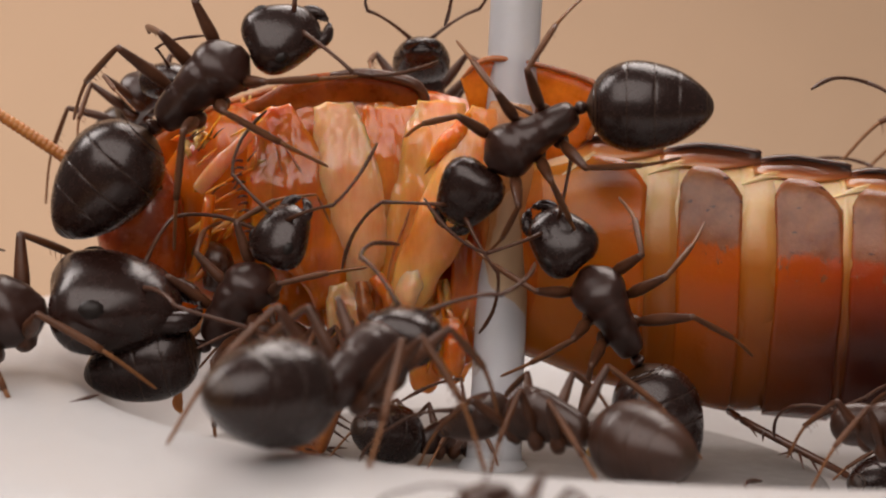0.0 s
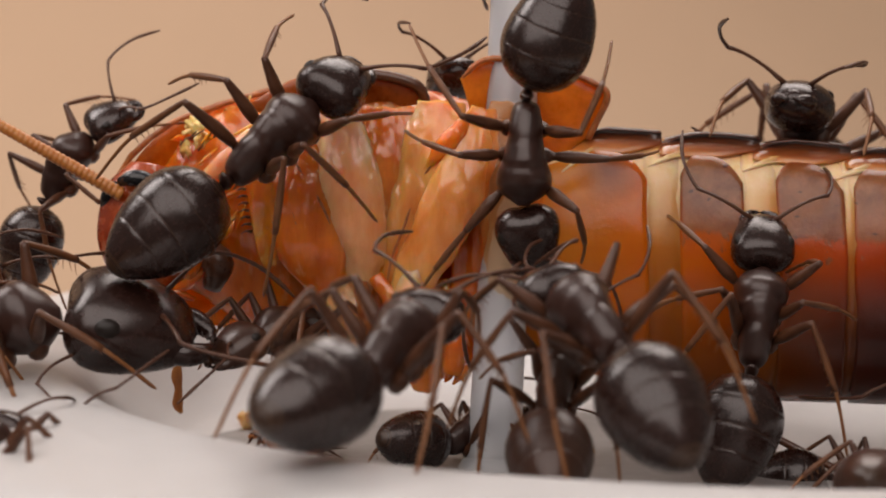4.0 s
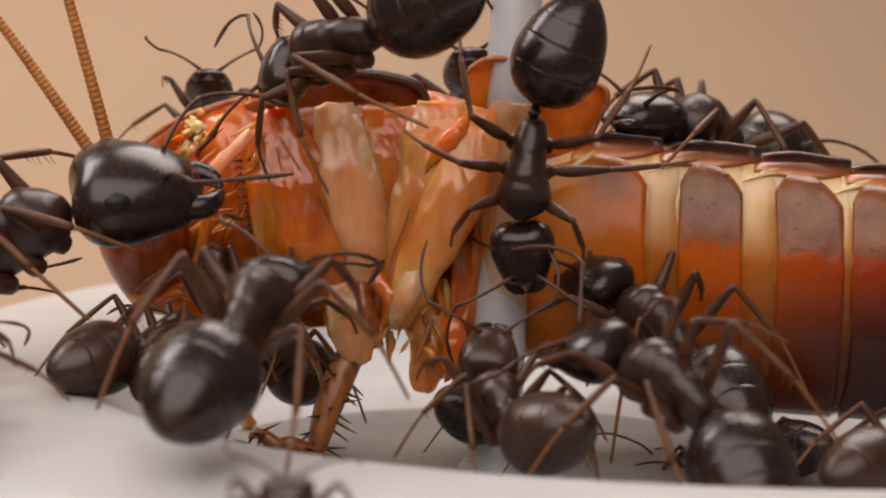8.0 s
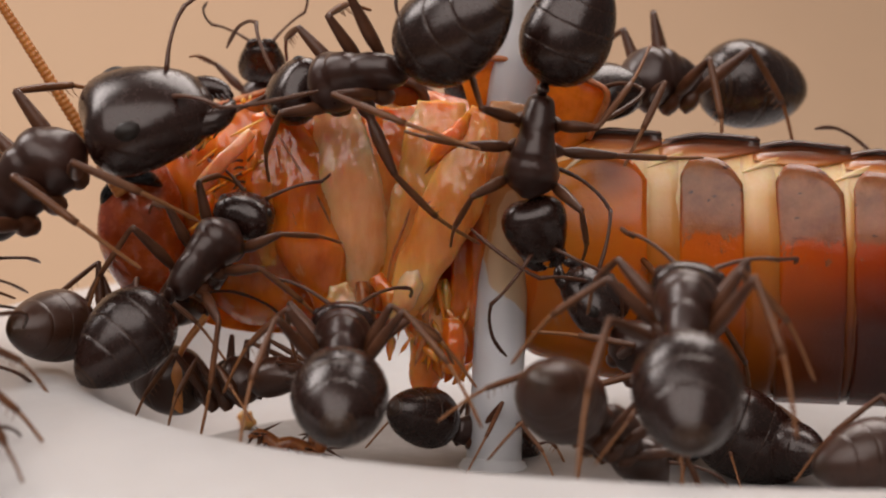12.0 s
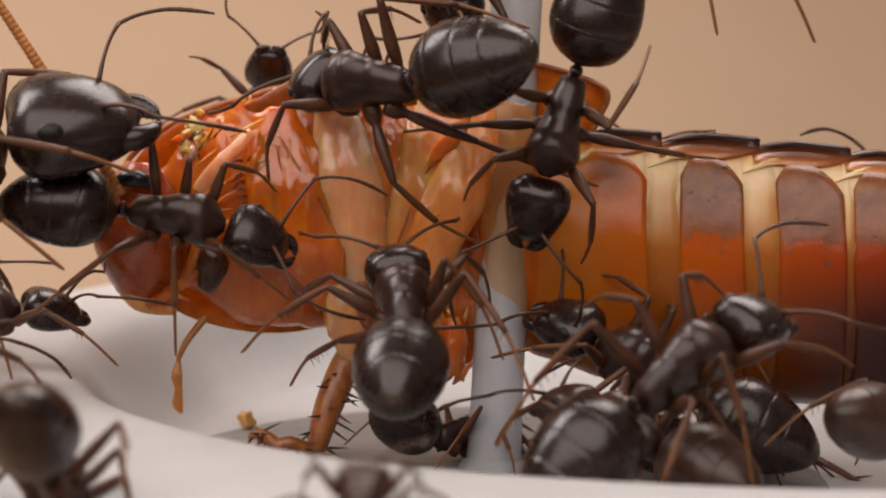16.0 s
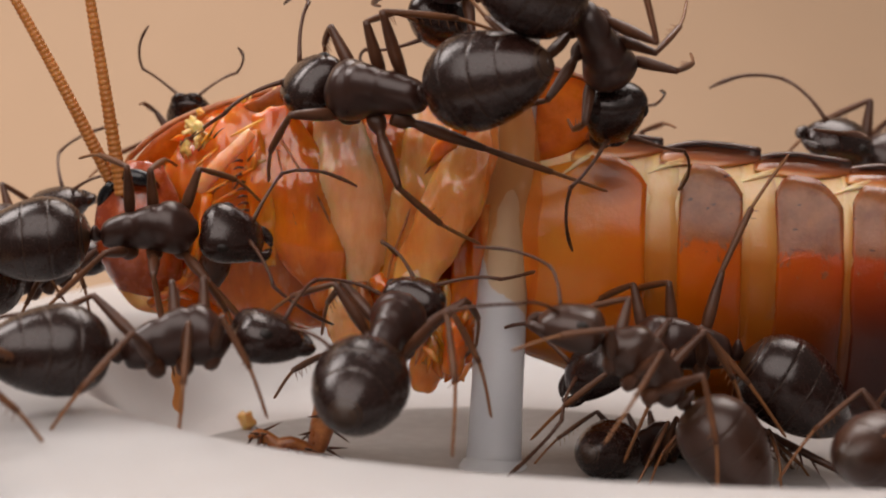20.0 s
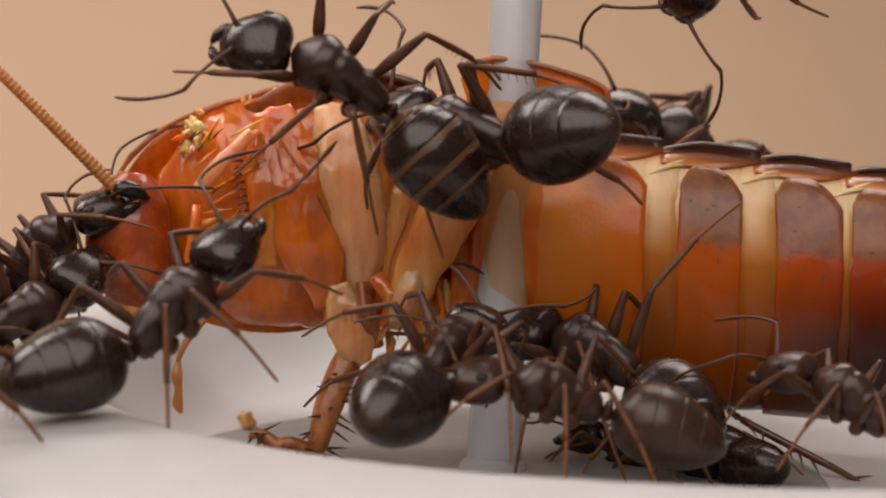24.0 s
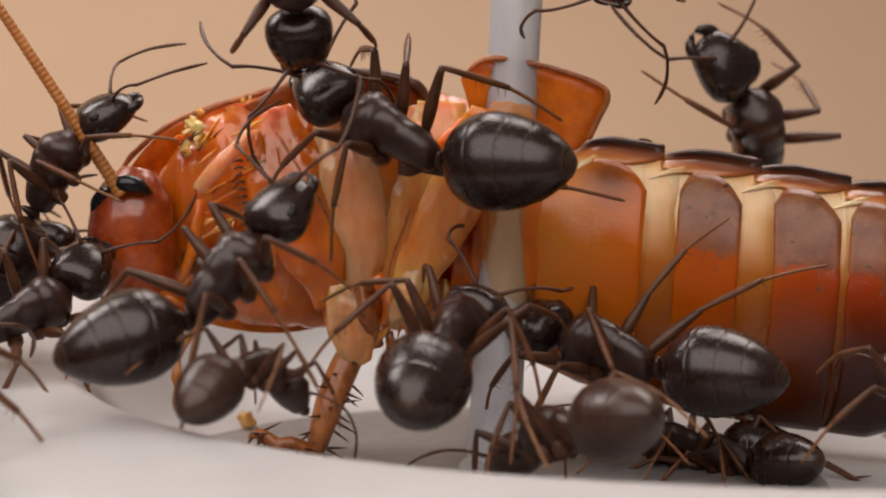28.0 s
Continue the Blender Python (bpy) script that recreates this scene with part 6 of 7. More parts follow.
    key(ant, 6.5, (-14.70, -14.00, 4.55), (-11.23, -14.00, 5.99), (-8.99, -14.00, 6.20), 85)
    key(ant, 7, (-12.85, -14.00, 5.89), (-9.60, -14.00, 6.20), (-7.78, -14.00, 6.20), 85)
    key(ant, 8, (-13.00, -7.00, 4.92), (-10.49, -7.00, 5.58), (-8.75, -7.00, 5.80), 85)
    key(ant, 9, (-14.25, -3.00, 5.79), (-12.00, -3.00, 6.02), (-9.97, -3.00, 6.36), 85)
    key(ant, 10, (-14.24, -3.00, 5.91), (-11.54, -3.00, 6.48), (-9.51, -3.00, 6.93), 85)
    key(ant, 11, (-15.14, -3.00, 5.98), (-12.66, -3.00, 6.59), (-11.08, -3.00, 7.16), 85)
    key(ant, 12, (-15.15, -3.00, 5.57), (-12.67, -3.00, 6.02), (-10.87, -3.00, 6.48), 85)
    key(ant, 14.5, (-12.48, -12.00, 6.25), (-10.01, -12.00, 5.62), (-8.15, -12.00, 5.41), 85)
    key(ant, 15, (-14.78, -14.00, 5.78), (-11.02, -14.00, 6.30), (-8.28, -14.00, 7.02), 85)
    key(ant, 15.5, (-15.52, -14.00, 4.03), (-12.48, -14.00, 3.72), (-9.84, -14.00, 3.51), 85)
    key(ant, 16, (-20.48, -14.00, 3.86), (-16.76, -14.00, 3.51), (-15.13, -14.00, 3.51), 85)
    key(ant, 17, (-24.76, -14.00, 3.72), (-21.02, -14.00, 3.72), (-18.99, -14.00, 3.72), 85)
    key(ant, 28, (-24.76, -14.00, 3.72), (-21.02, -14.00, 3.72), (-18.99, -14.00, 3.72), 85)
    ant = ants["Z"]
    key(ant, 0, (-30.07, -5.00, 6.35), (-26.11, -5.00, 6.35), (-23.91, -5.00, 6.35), 80)
    key(ant, 15, (-24.56, -5.00, 6.35), (-20.60, -5.00, 6.35), (-18.61, -5.00, 6.58), 80)
    key(ant, 16, (-22.09, -5.00, 5.74), (-18.17, -5.00, 6.35), (-15.63, -5.00, 6.69), 80)
    key(ant, 17, (-18.33, -5.00, 5.43), (-14.43, -5.00, 6.13), (-10.67, -5.00, 6.35), 80)
    key(ant, 18, (-18.40, -5.00, 4.88), (-15.07, -5.00, 7.02), (-11.76, -5.00, 7.69), 80)
    key(ant, 18.6, (-18.82, -5.00, 5.66), (-14.87, -5.00, 6.02), (-11.12, -5.00, 6.13), 80)
    key(ant, 19, (-21.89, -5.00, 6.24), (-17.95, -5.00, 6.58), (-16.39, -5.00, 7.47), 80)
    key(ant, 20, (-22.02, 1.00, 7.69), (-18.18, 1.00, 8.65), (-16.07, 1.00, 9.82), 80)
    key(ant, 21, (-28.84, 1.00, 6.25), (-25.17, 1.00, 7.71), (-23.27, 1.00, 9.12), 80)
    key(ant, 22.5, (-26.27, 1.00, 4.75), (-22.87, 1.00, 6.77), (-20.51, 1.00, 8.18), 80)
    key(ant, 23.5, (-18.23, -2.00, 5.86), (-16.14, -2.00, 8.15), (-13.28, -2.00, 10.42), 80)
    key(ant, 24, (-18.92, -2.00, 5.34), (-16.25, -2.00, 8.26), (-13.39, -2.00, 10.42), 80)
    key(ant, 25, (-17.96, -2.00, 7.69), (-16.44, -2.00, 9.86), (-14.71, -2.00, 12.12), 80)
    key(ant, 26, (-17.03, -2.00, 8.60), (-15.28, -2.00, 11.56), (-12.55, -2.00, 13.70), 80)
    key(ant, 27, (-17.02, -2.00, 9.06), (-14.93, -2.00, 12.46), (-12.20, -2.00, 14.72), 80)
    key(ant, 28, (-17.27, -2.00, 8.15), (-15.51, -2.00, 11.56), (-13.33, -2.00, 14.15), 80)
    ant = ants["N"]
    key(ant, 0, (-28.64, -13.00, 5.81), (-24.24, -13.00, 5.81), (-22.19, -13.00, 5.81), 75)
    key(ant, 18, (-24.53, -13.00, 5.72), (-20.14, -13.00, 6.01), (-18.08, -13.00, 6.43), 75)
    key(ant, 19, (-21.86, -13.00, 5.79), (-17.50, -13.00, 6.01), (-14.29, -13.00, 6.60), 75)
    key(ant, 20, (-13.79, -13.00, 6.33), (-9.69, -13.00, 6.64), (-6.52, -13.00, 7.05), 75)
    key(ant, 20.5, (-13.37, -13.00, 6.64), (-9.28, -13.00, 6.85), (-6.01, -13.00, 7.26), 75)
    key(ant, 21, (-10.22, -13.00, 5.49), (-7.03, -13.00, 7.36), (-6.70, -13.00, 9.63), 75)
    key(ant, 21.5, (-10.21, -13.00, 5.81), (-7.32, -13.00, 9.12), (-5.57, -13.00, 11.28), 75)
    key(ant, 23.5, (-10.93, -13.00, 5.64), (-7.83, -13.00, 8.29), (-6.49, -13.00, 10.04), 75)
    key(ant, 24, (-13.28, -13.00, 6.01), (-9.67, -13.00, 7.88), (-8.02, -13.00, 9.94), 75)
    key(ant, 25, (-15.78, -13.00, 8.50), (-11.90, -13.00, 9.32), (-8.93, -13.00, 10.56), 75)
    key(ant, 26, (-17.22, -13.00, 6.85), (-12.94, -13.00, 7.88), (-10.47, -13.00, 9.53), 75)
    key(ant, 27, (-15.41, -13.00, 6.85), (-11.71, -13.00, 8.29), (-9.33, -13.00, 10.87), 75)
    key(ant, 27.4, (-12.55, -13.00, 6.64), (-8.65, -13.00, 8.50), (-6.49, -13.00, 10.56), 75)
    key(ant, 28, (-11.32, -13.00, 7.05), (-7.62, -13.00, 9.12), (-5.97, -13.00, 11.38), 75)
    ant = ants["O"]
    key(ant, 0, (-5.68, -13.48, -6.75), (-6.21, -11.00, -3.14), (-6.52, -9.14, -1.66), 40)
    key(ant, 4, (-5.86, -13.67, -4.19), (-5.98, -11.00, -0.55), (-5.87, -9.00, 0.72), 40)
    key(ant, 4.5, (-6.64, -13.79, -3.06), (-6.18, -11.00, 0.53), (-5.87, -8.91, 1.57), 40)
    key(ant, 6.5, (0.12, -15.10, 2.10), (0.02, -11.00, 2.46), (-0.09, -7.92, 3.34), 40)
    key(ant, 7, (-1.29, -15.15, 2.01), (-1.45, -11.00, 2.24), (-1.49, -7.89, 3.00), 40)
    key(ant, 8, (-7.20, -13.83, -3.97), (-6.19, -11.00, -0.55), (-5.77, -8.88, 0.36), 40)
    key(ant, 9, (-4.63, -12.64, 1.12), (-1.97, -11.00, 2.89), (1.18, -9.77, 4.57), 40)
    key(ant, 10, (-1.70, -14.48, 5.05), (0.96, -11.00, 5.44), (2.70, -8.39, 5.61), 40)
    key(ant, 11, (-3.09, -15.15, 5.39), (-3.32, -11.00, 6.29), (-3.52, -7.89, 6.61), 40)
    key(ant, 12, (-3.70, -14.95, 4.74), (-3.73, -11.00, 6.07), (-3.73, -8.04, 6.85), 40)
    key(ant, 14.5, (-1.89, -14.86, 6.35), (-1.64, -11.00, 7.55), (-1.64, -8.11, 8.92), 40)
    key(ant, 15, (-0.88, -14.89, 6.36), (-1.02, -11.00, 7.55), (-1.05, -8.08, 8.81), 40)
    key(ant, 16, (-1.59, -14.55, 5.68), (-1.33, -11.00, 7.66), (-1.79, -8.33, 9.17), 40)
    key(ant, 17, (-2.90, -14.60, 5.28), (-2.69, -11.00, 7.13), (-3.07, -8.30, 8.63), 40)
    key(ant, 18, (-3.10, -14.89, 5.34), (-3.00, -11.00, 6.71), (-3.62, -8.08, 7.73), 40)
    key(ant, 19, (-3.09, -15.13, 4.98), (-2.59, -11.00, 5.65), (-2.02, -7.90, 5.96), 40)
    key(ant, 20, (-3.11, -14.53, 5.06), (-1.96, -11.00, 6.60), (-0.83, -8.35, 7.88), 40)
    key(ant, 21, (-1.89, -14.74, 5.31), (0.02, -11.00, 6.29), (0.56, -8.19, 7.31), 40)
    key(ant, 24, (-1.80, -14.46, 4.64), (0.13, -11.00, 5.65), (1.62, -8.41, 6.81), 40)
    key(ant, 25, (-1.70, -14.20, 5.20), (0.13, -11.00, 6.82), (1.72, -8.60, 8.24), 40)
    key(ant, 26, (-1.71, -13.85, 4.72), (0.75, -11.00, 6.50), (2.57, -8.86, 7.85), 40)
    key(ant, 27, (-1.50, -14.39, 4.83), (0.33, -11.00, 6.29), (1.94, -8.46, 7.25), 40)
    key(ant, 28, (-0.89, -14.68, 5.30), (0.23, -11.00, 6.50), (1.62, -8.24, 7.54), 40)
    ant = ants["R"]
    key(ant, 0, (27.0, -5.50, 3.17), (22.7, -5.50, 3.76), (20.0, -5.50, 3.98), 60)
    key(ant, 4.5, (27.0, -5.50, 3.17), (22.7, -5.50, 3.76), (20.0, -5.50, 3.98), 60)
    key(ant, 6.5, (8.95, -5.50, 3.53), (7.16, -5.50, 5.54), (5.15, -5.50, 7.57), 60)
    key(ant, 7, (8.95, -5.50, 3.53), (7.16, -5.50, 5.54), (5.15, -5.50, 7.57), 60)
    key(ant, 8, (10.66, -5.50, 3.53), (8.48, -5.50, 5.88), (6.05, -5.50, 7.79), 60)
    key(ant, 9, (11.16, -5.50, 2.86), (8.04, -5.50, 5.54), (6.49, -5.50, 7.77), 60)
    key(ant, 10, (10.26, -5.50, 3.76), (8.04, -5.50, 5.99), (5.61, -5.50, 8.32), 60)
    key(ant, 11, (12.50, -5.50, 1.74), (8.49, -5.50, 5.10), (6.05, -5.50, 7.88), 60)
    key(ant, 12, (12.95, -5.50, 1.29), (7.17, -5.50, 4.87), (5.39, -5.50, 7.32), 60)
    key(ant, 14.5, (11.17, -5.50, 2.41), (7.39, -5.50, 5.10), (4.96, -5.50, 6.88), 60)
    key(ant, 15, (10.95, -5.50, 2.19), (7.72, -5.50, 5.10), (4.96, -5.50, 6.43), 60)
    key(ant, 16, (11.83, -5.50, 2.19), (7.61, -5.50, 4.43), (5.18, -5.50, 5.99), 60)
    key(ant, 17, (11.37, -5.50, 3.76), (6.73, -5.50, 5.32), (3.43, -5.50, 5.54), 60)
    key(ant, 18, (11.10, -5.50, 7.21), (6.28, -5.50, 6.10), (3.43, -5.50, 4.65), 60)
    key(ant, 19, (12.43, -5.50, 6.21), (7.16, -5.50, 5.88), (3.87, -5.50, 5.32), 60)
    key(ant, 20, (13.57, -5.50, 3.53), (9.15, -5.50, 5.32), (5.85, -5.50, 4.43), 60)
    key(ant, 21, (9.61, -5.50, 3.31), (6.08, -5.50, 4.20), (3.65, -5.50, 5.10), 60)
    key(ant, 24, (8.73, -5.50, 2.86), (6.07, -5.50, 4.87), (3.43, -5.50, 5.77), 60)
    key(ant, 25, (9.18, -5.50, 2.64), (6.29, -5.50, 4.87), (3.32, -5.50, 4.65), 60)
    key(ant, 26, (8.95, -5.50, 3.31), (6.29, -5.50, 5.10), (2.99, -5.50, 5.10), 60)
    key(ant, 27, (9.37, -5.50, 4.65), (5.85, -5.50, 5.10), (3.65, -5.50, 4.65), 60)
    key(ant, 28, (10.59, -5.50, 4.32), (6.07, -5.50, 5.10), (3.87, -5.50, 5.99), 60)
    ant = ants["AF"]
    key(ant, 0, (-2.12, -3.00, 1.21), (0.14, -3.00, 0.98), (1.94, -3.00, 1.21), 85)
    key(ant, 1, (-0.32, -3.00, 0.75), (-2.80, -3.00, 1.44), (-3.92, -3.00, 3.28), 85)
    key(ant, 2, (-0.32, -3.00, 0.98), (-2.80, -3.00, 0.98), (-3.47, -3.00, 3.05), 85)
    key(ant, 3, (-0.32, -3.00, 0.75), (-2.35, -3.00, 0.98), (-3.92, -3.00, 2.82), 85)
    key(ant, 4, (-0.99, -3.00, 0.98), (1.27, -3.00, 1.21), (2.62, -3.00, 1.90), 85)
    key(ant, 4.5, (-0.77, -3.00, 1.21), (1.49, -3.00, 1.21), (2.85, -3.00, 1.90), 85)
    key(ant, 7, (1.72, -3.00, 1.44), (3.97, -3.00, 1.90), (5.55, -3.00, 2.36), 85)
    key(ant, 8, (1.04, -3.00, 2.13), (3.30, -3.00, 1.21), (4.88, -3.00, 0.98), 85)
    key(ant, 9, (-0.09, -3.00, 1.44), (2.17, -3.00, 1.21), (3.98, -3.00, 1.21), 85)
    key(ant, 11, (-0.54, -3.00, 1.44), (1.72, -3.00, 0.98), (3.08, -3.00, 0.75), 85)
    key(ant, 12, (-0.77, -3.00, 1.90), (1.49, -3.00, 1.21), (3.08, -3.00, 0.75), 85)
    key(ant, 15, (-1.90, -3.00, 1.44), (0.36, -3.00, 1.21), (1.94, -3.00, 0.98), 85)
    key(ant, 16, (-1.45, -3.00, 1.67), (0.81, -3.00, 0.98), (2.40, -3.00, 0.75), 85)
    key(ant, 17, (4.89, -3.00, -0.17), (3.07, -3.00, 0.98), (1.83, -3.00, 2.82), 85)
    key(ant, 18, (7.38, -3.00, 0.06), (3.98, -3.00, 1.67), (1.26, -3.00, 3.05), 85)
    key(ant, 19, (3.98, -3.00, -0.17), (4.65, -3.00, 2.13), (5.32, -3.00, 3.97), 85)
    key(ant, 20, (6.70, -3.00, 0.52), (8.28, -3.00, 0.75), (10.08, -3.00, 0.75), 85)
    key(ant, 21, (5.11, -3.00, 0.98), (7.15, -3.00, 0.75), (8.73, -3.00, 0.75), 85)
    key(ant, 24, (10.54, -3.00, 0.52), (7.82, -3.00, 0.75), (5.79, -3.00, 1.21), 85)
    key(ant, 26, (11.23, -3.00, 0.06), (8.28, -3.00, 0.75), (6.24, -3.00, 1.44), 85)
    key(ant, 28, (12.35, -3.00, 0.52), (9.41, -3.00, 0.75), (6.92, -3.00, 0.98), 85)
    ant = ants["AG"]
    key(ant, 0, (19.96, -12.00, 1.54), (16.52, -12.00, 2.99), (15.26, -12.00, 3.52), 85)
    key(ant, 2, (22.22, -12.00, 0.53), (19.02, -12.00, 2.46), (17.76, -12.00, 2.88), 85)
    key(ant, 4, (15.94, -12.00, 0.97), (16.98, -12.00, 0.76), (18.65, -12.00, 0.76), 85)
    key(ant, 6.5, (13.41, -12.00, 2.46), (15.69, -12.00, 2.88), (17.34, -12.00, 3.31), 85)
    key(ant, 7, (13.83, -12.00, 2.35), (16.11, -12.00, 2.67), (17.76, -12.00, 2.88), 85)
    key(ant, 8, (15.71, -12.00, 1.82), (17.77, -12.00, 2.46), (19.01, -12.00, 2.67), 85)
    key(ant, 12, (15.34, -12.00, 2.13), (19.01, -12.00, 2.88), (20.45, -12.00, 3.31), 85)
    key(ant, 15, (15.90, -12.00, 2.78), (17.96, -12.00, 3.31), (19.40, -12.00, 3.73), 85)
    key(ant, 16, (15.67, -12.00, 3.52), (17.76, -12.00, 3.09), (19.42, -12.00, 2.88), 85)
    key(ant, 17, (15.28, -12.00, 2.67), (17.34, -12.00, 3.09), (19.00, -12.00, 3.31), 85)
    key(ant, 20, (16.11, -12.00, 2.46), (17.76, -12.00, 3.09), (18.99, -12.00, 3.73), 85)
    key(ant, 21, (14.62, -12.00, 4.36), (16.91, -12.00, 3.73), (18.58, -12.00, 3.31), 85)
    key(ant, 23.5, (17.78, -12.00, 2.13), (14.63, -12.00, 4.15), (12.34, -12.00, 4.78), 85)
    key(ant, 24, (17.75, -12.00, 2.02), (14.83, -12.00, 4.36), (12.95, -12.00, 5.41), 85)
    key(ant, 25, (18.39, -12.00, 2.49), (15.44, -12.00, 4.78), (13.46, -12.00, 5.83), 85)
    key(ant, 26, (19.49, -12.00, 2.62), (16.08, -12.00, 4.15), (14.61, -12.00, 4.78), 85)
    key(ant, 27, (19.86, -12.00, 0.99), (16.52, -12.00, 2.67), (15.26, -12.00, 3.31), 85)
    key(ant, 28, (20.08, -12.00, 1.67), (17.72, -12.00, 4.57), (16.88, -12.00, 5.41), 85)
    ant = ants["AA"]
    key(ant, 0, (4.46, -36.32, 3.56), (2.35, -35.00, 5.11), (1.07, -34.01, 5.87), 80)
    key(ant, 0.5, (1.33, -37.52, 7.48), (1.06, -35.00, 5.77), (0.92, -33.11, 3.97), 80)
    key(ant, 1, (0.71, -37.61, 6.94), (0.74, -35.00, 5.28), (0.76, -33.04, 3.62), 80)
    key(ant, 2, (0.25, -36.73, 2.02), (0.26, -35.00, -1.39), (0.27, -33.71, -3.01), 80)
    key(ant, 7, (-4.84, -36.74, -1.69), (-4.93, -35.00, 0.63), (-4.92, -33.70, 1.42), 80)
    key(ant, 7.6, (-4.66, -36.75, 1.41), (-4.74, -35.00, 3.79), (-4.73, -33.69, 4.62), 80)
    key(ant, 8, (-4.64, -35.68, 2.61), (-4.54, -34.00, 5.03), (-4.53, -32.74, 5.98), 80)
    key(ant, 8.5, (-3.99, -32.10, 4.91), (-3.74, -30.00, 6.25), (-3.22, -28.43, 7.50), 80)
    key(ant, 9, (-3.33, -35.63, 2.42), (-3.52, -34.00, 4.87), (-3.70, -32.78, 5.89), 80)
    key(ant, 9.5, (-3.56, -36.74, -1.03), (-3.63, -35.00, 1.30), (-3.68, -33.70, 2.10), 80)
    key(ant, 10, (-8.69, -36.86, 1.63), (-9.25, -35.00, 3.96), (-9.57, -33.61, 4.60), 80)
    key(ant, 10.5, (-6.71, -36.84, 3.46), (-7.62, -35.00, 5.77), (-8.06, -33.62, 6.45), 80)
    key(ant, 11, (-9.96, -36.80, 3.53), (-9.94, -35.00, 5.94), (-9.94, -33.65, 6.70), 80)
    key(ant, 12, (-10.90, -36.74, -1.85), (-11.09, -35.00, 0.46), (-11.26, -33.70, 1.25), 80)
    key(ant, 13.8, (-8.33, -36.74, -0.38), (-8.48, -35.00, 1.96), (-8.68, -33.69, 2.77), 80)
    key(ant, 15, (-8.52, -36.73, 2.70), (-8.67, -35.00, 5.11), (-8.80, -33.71, 6.00), 80)
    key(ant, 15.6, (-5.40, -36.73, 3.81), (-3.92, -35.00, 5.77), (-3.33, -33.70, 6.47), 80)
    key(ant, 16, (-2.27, -36.81, 3.36), (-2.31, -35.00, 5.77), (-2.27, -33.64, 6.53), 80)
    key(ant, 17, (-1.33, -36.81, 2.88), (-1.35, -35.00, 5.28), (-1.45, -33.64, 6.03), 80)
    key(ant, 18, (0.26, -36.74, -2.01), (0.26, -35.00, 0.29), (0.26, -33.70, 1.08), 80)
    key(ant, 25, (-6.92, -36.73, -2.01), (-7.04, -35.00, 0.29), (-7.06, -33.70, 1.08), 80)
    key(ant, 26, (-6.97, -36.62, 2.67), (-6.90, -35.00, 5.11), (-6.91, -33.79, 6.15), 80)
    key(ant, 26.5, (-6.39, -36.62, 2.83), (-6.50, -35.00, 5.28), (-6.58, -33.79, 6.32), 80)
    key(ant, 27, (-6.73, -29.00, 4.53), (-6.61, -27.00, 6.05), (-6.26, -25.50, 7.38), 80)
    key(ant, 27.4, (-6.85, -26.39, 4.47), (-7.11, -24.00, 5.42), (-7.24, -22.21, 6.46), 80)
    key(ant, 28, (-8.11, -17.33, 5.91), (-6.70, -15.00, 6.17), (-5.40, -13.25, 4.81), 80)
    ant = ants["AC"]
    key(ant, 0, (-22.38, -20.42, 0.64), (-20.22, -18.00, 2.75), (-19.58, -16.18, 3.36), 60)
    key(ant, 6, (-11.93, -21.53, 3.93), (-11.78, -18.00, 4.55), (-11.69, -15.35, 5.22), 60)
    key(ant, 6.5, (-9.09, -21.57, 4.71), (-9.62, -18.00, 5.34), (-10.08, -15.32, 6.03), 60)
    key(ant, 7, (-10.23, -21.40, 5.06), (-11.07, -18.00, 6.13), (-11.65, -15.45, 7.07), 60)
    key(ant, 7.5, (-13.57, -21.60, 6.06), (-14.47, -18.00, 6.53), (-15.26, -15.30, 7.24), 60)
    key(ant, 8, (-18.85, -20.48, 3.64), (-17.58, -18.00, 6.53), (-17.30, -16.14, 7.39), 60)
    key(ant, 15, (-19.49, -28.26, 6.89), (-16.73, -26.00, 4.38), (-15.80, -24.31, 2.87), 60)
    key(ant, 16, (-12.59, -29.40, 6.91), (-12.43, -26.00, 4.56), (-12.08, -23.45, 2.66), 60)
    key(ant, 16.5, (-14.99, -28.45, 8.25), (-14.59, -26.00, 4.01), (-14.38, -24.16, 2.27), 60)
    key(ant, 17, (-19.46, -28.43, 7.89), (-17.62, -26.00, 4.38), (-17.11, -24.18, 2.84), 60)
    key(ant, 28, (-19.46, -28.43, 7.89), (-17.62, -26.00, 4.38), (-17.11, -24.18, 2.84), 60)
    ant = ants["AI"]
    key(ant, 0, (17.42, -4.00, -0.64), (19.44, -4.00, -0.64), (21.01, -4.00, -0.64), 85)
    key(ant, 7, (11.57, -4.00, 0.05), (13.81, -4.00, 0.28), (15.61, -4.00, 0.28), 85)
    key(ant, 8, (13.81, -4.00, 0.74), (11.57, -4.00, 0.51), (9.55, -4.00, 0.28), 85)
    key(ant, 10, (8.88, -4.00, 0.51), (11.12, -4.00, 0.74), (12.91, -4.00, 0.97), 85)
    key(ant, 12, (13.58, -4.00, 0.74), (11.56, -4.00, 0.97), (9.54, -4.00, 0.97), 85)
    key(ant, 15, (8.20, -4.00, 0.97), (10.44, -4.00, 0.74), (12.24, -4.00, 0.51), 85)
    key(ant, 17, (8.87, -4.00, 0.97), (10.89, -4.00, 0.97), (12.68, -4.00, 0.97), 85)
    key(ant, 18, (8.87, -4.00, 0.97), (11.11, -4.00, 0.97), (13.35, -4.00, 1.19), 85)
    key(ant, 19, (9.10, -4.00, 0.97), (11.34, -4.00, 0.74), (13.36, -4.00, 0.51), 85)
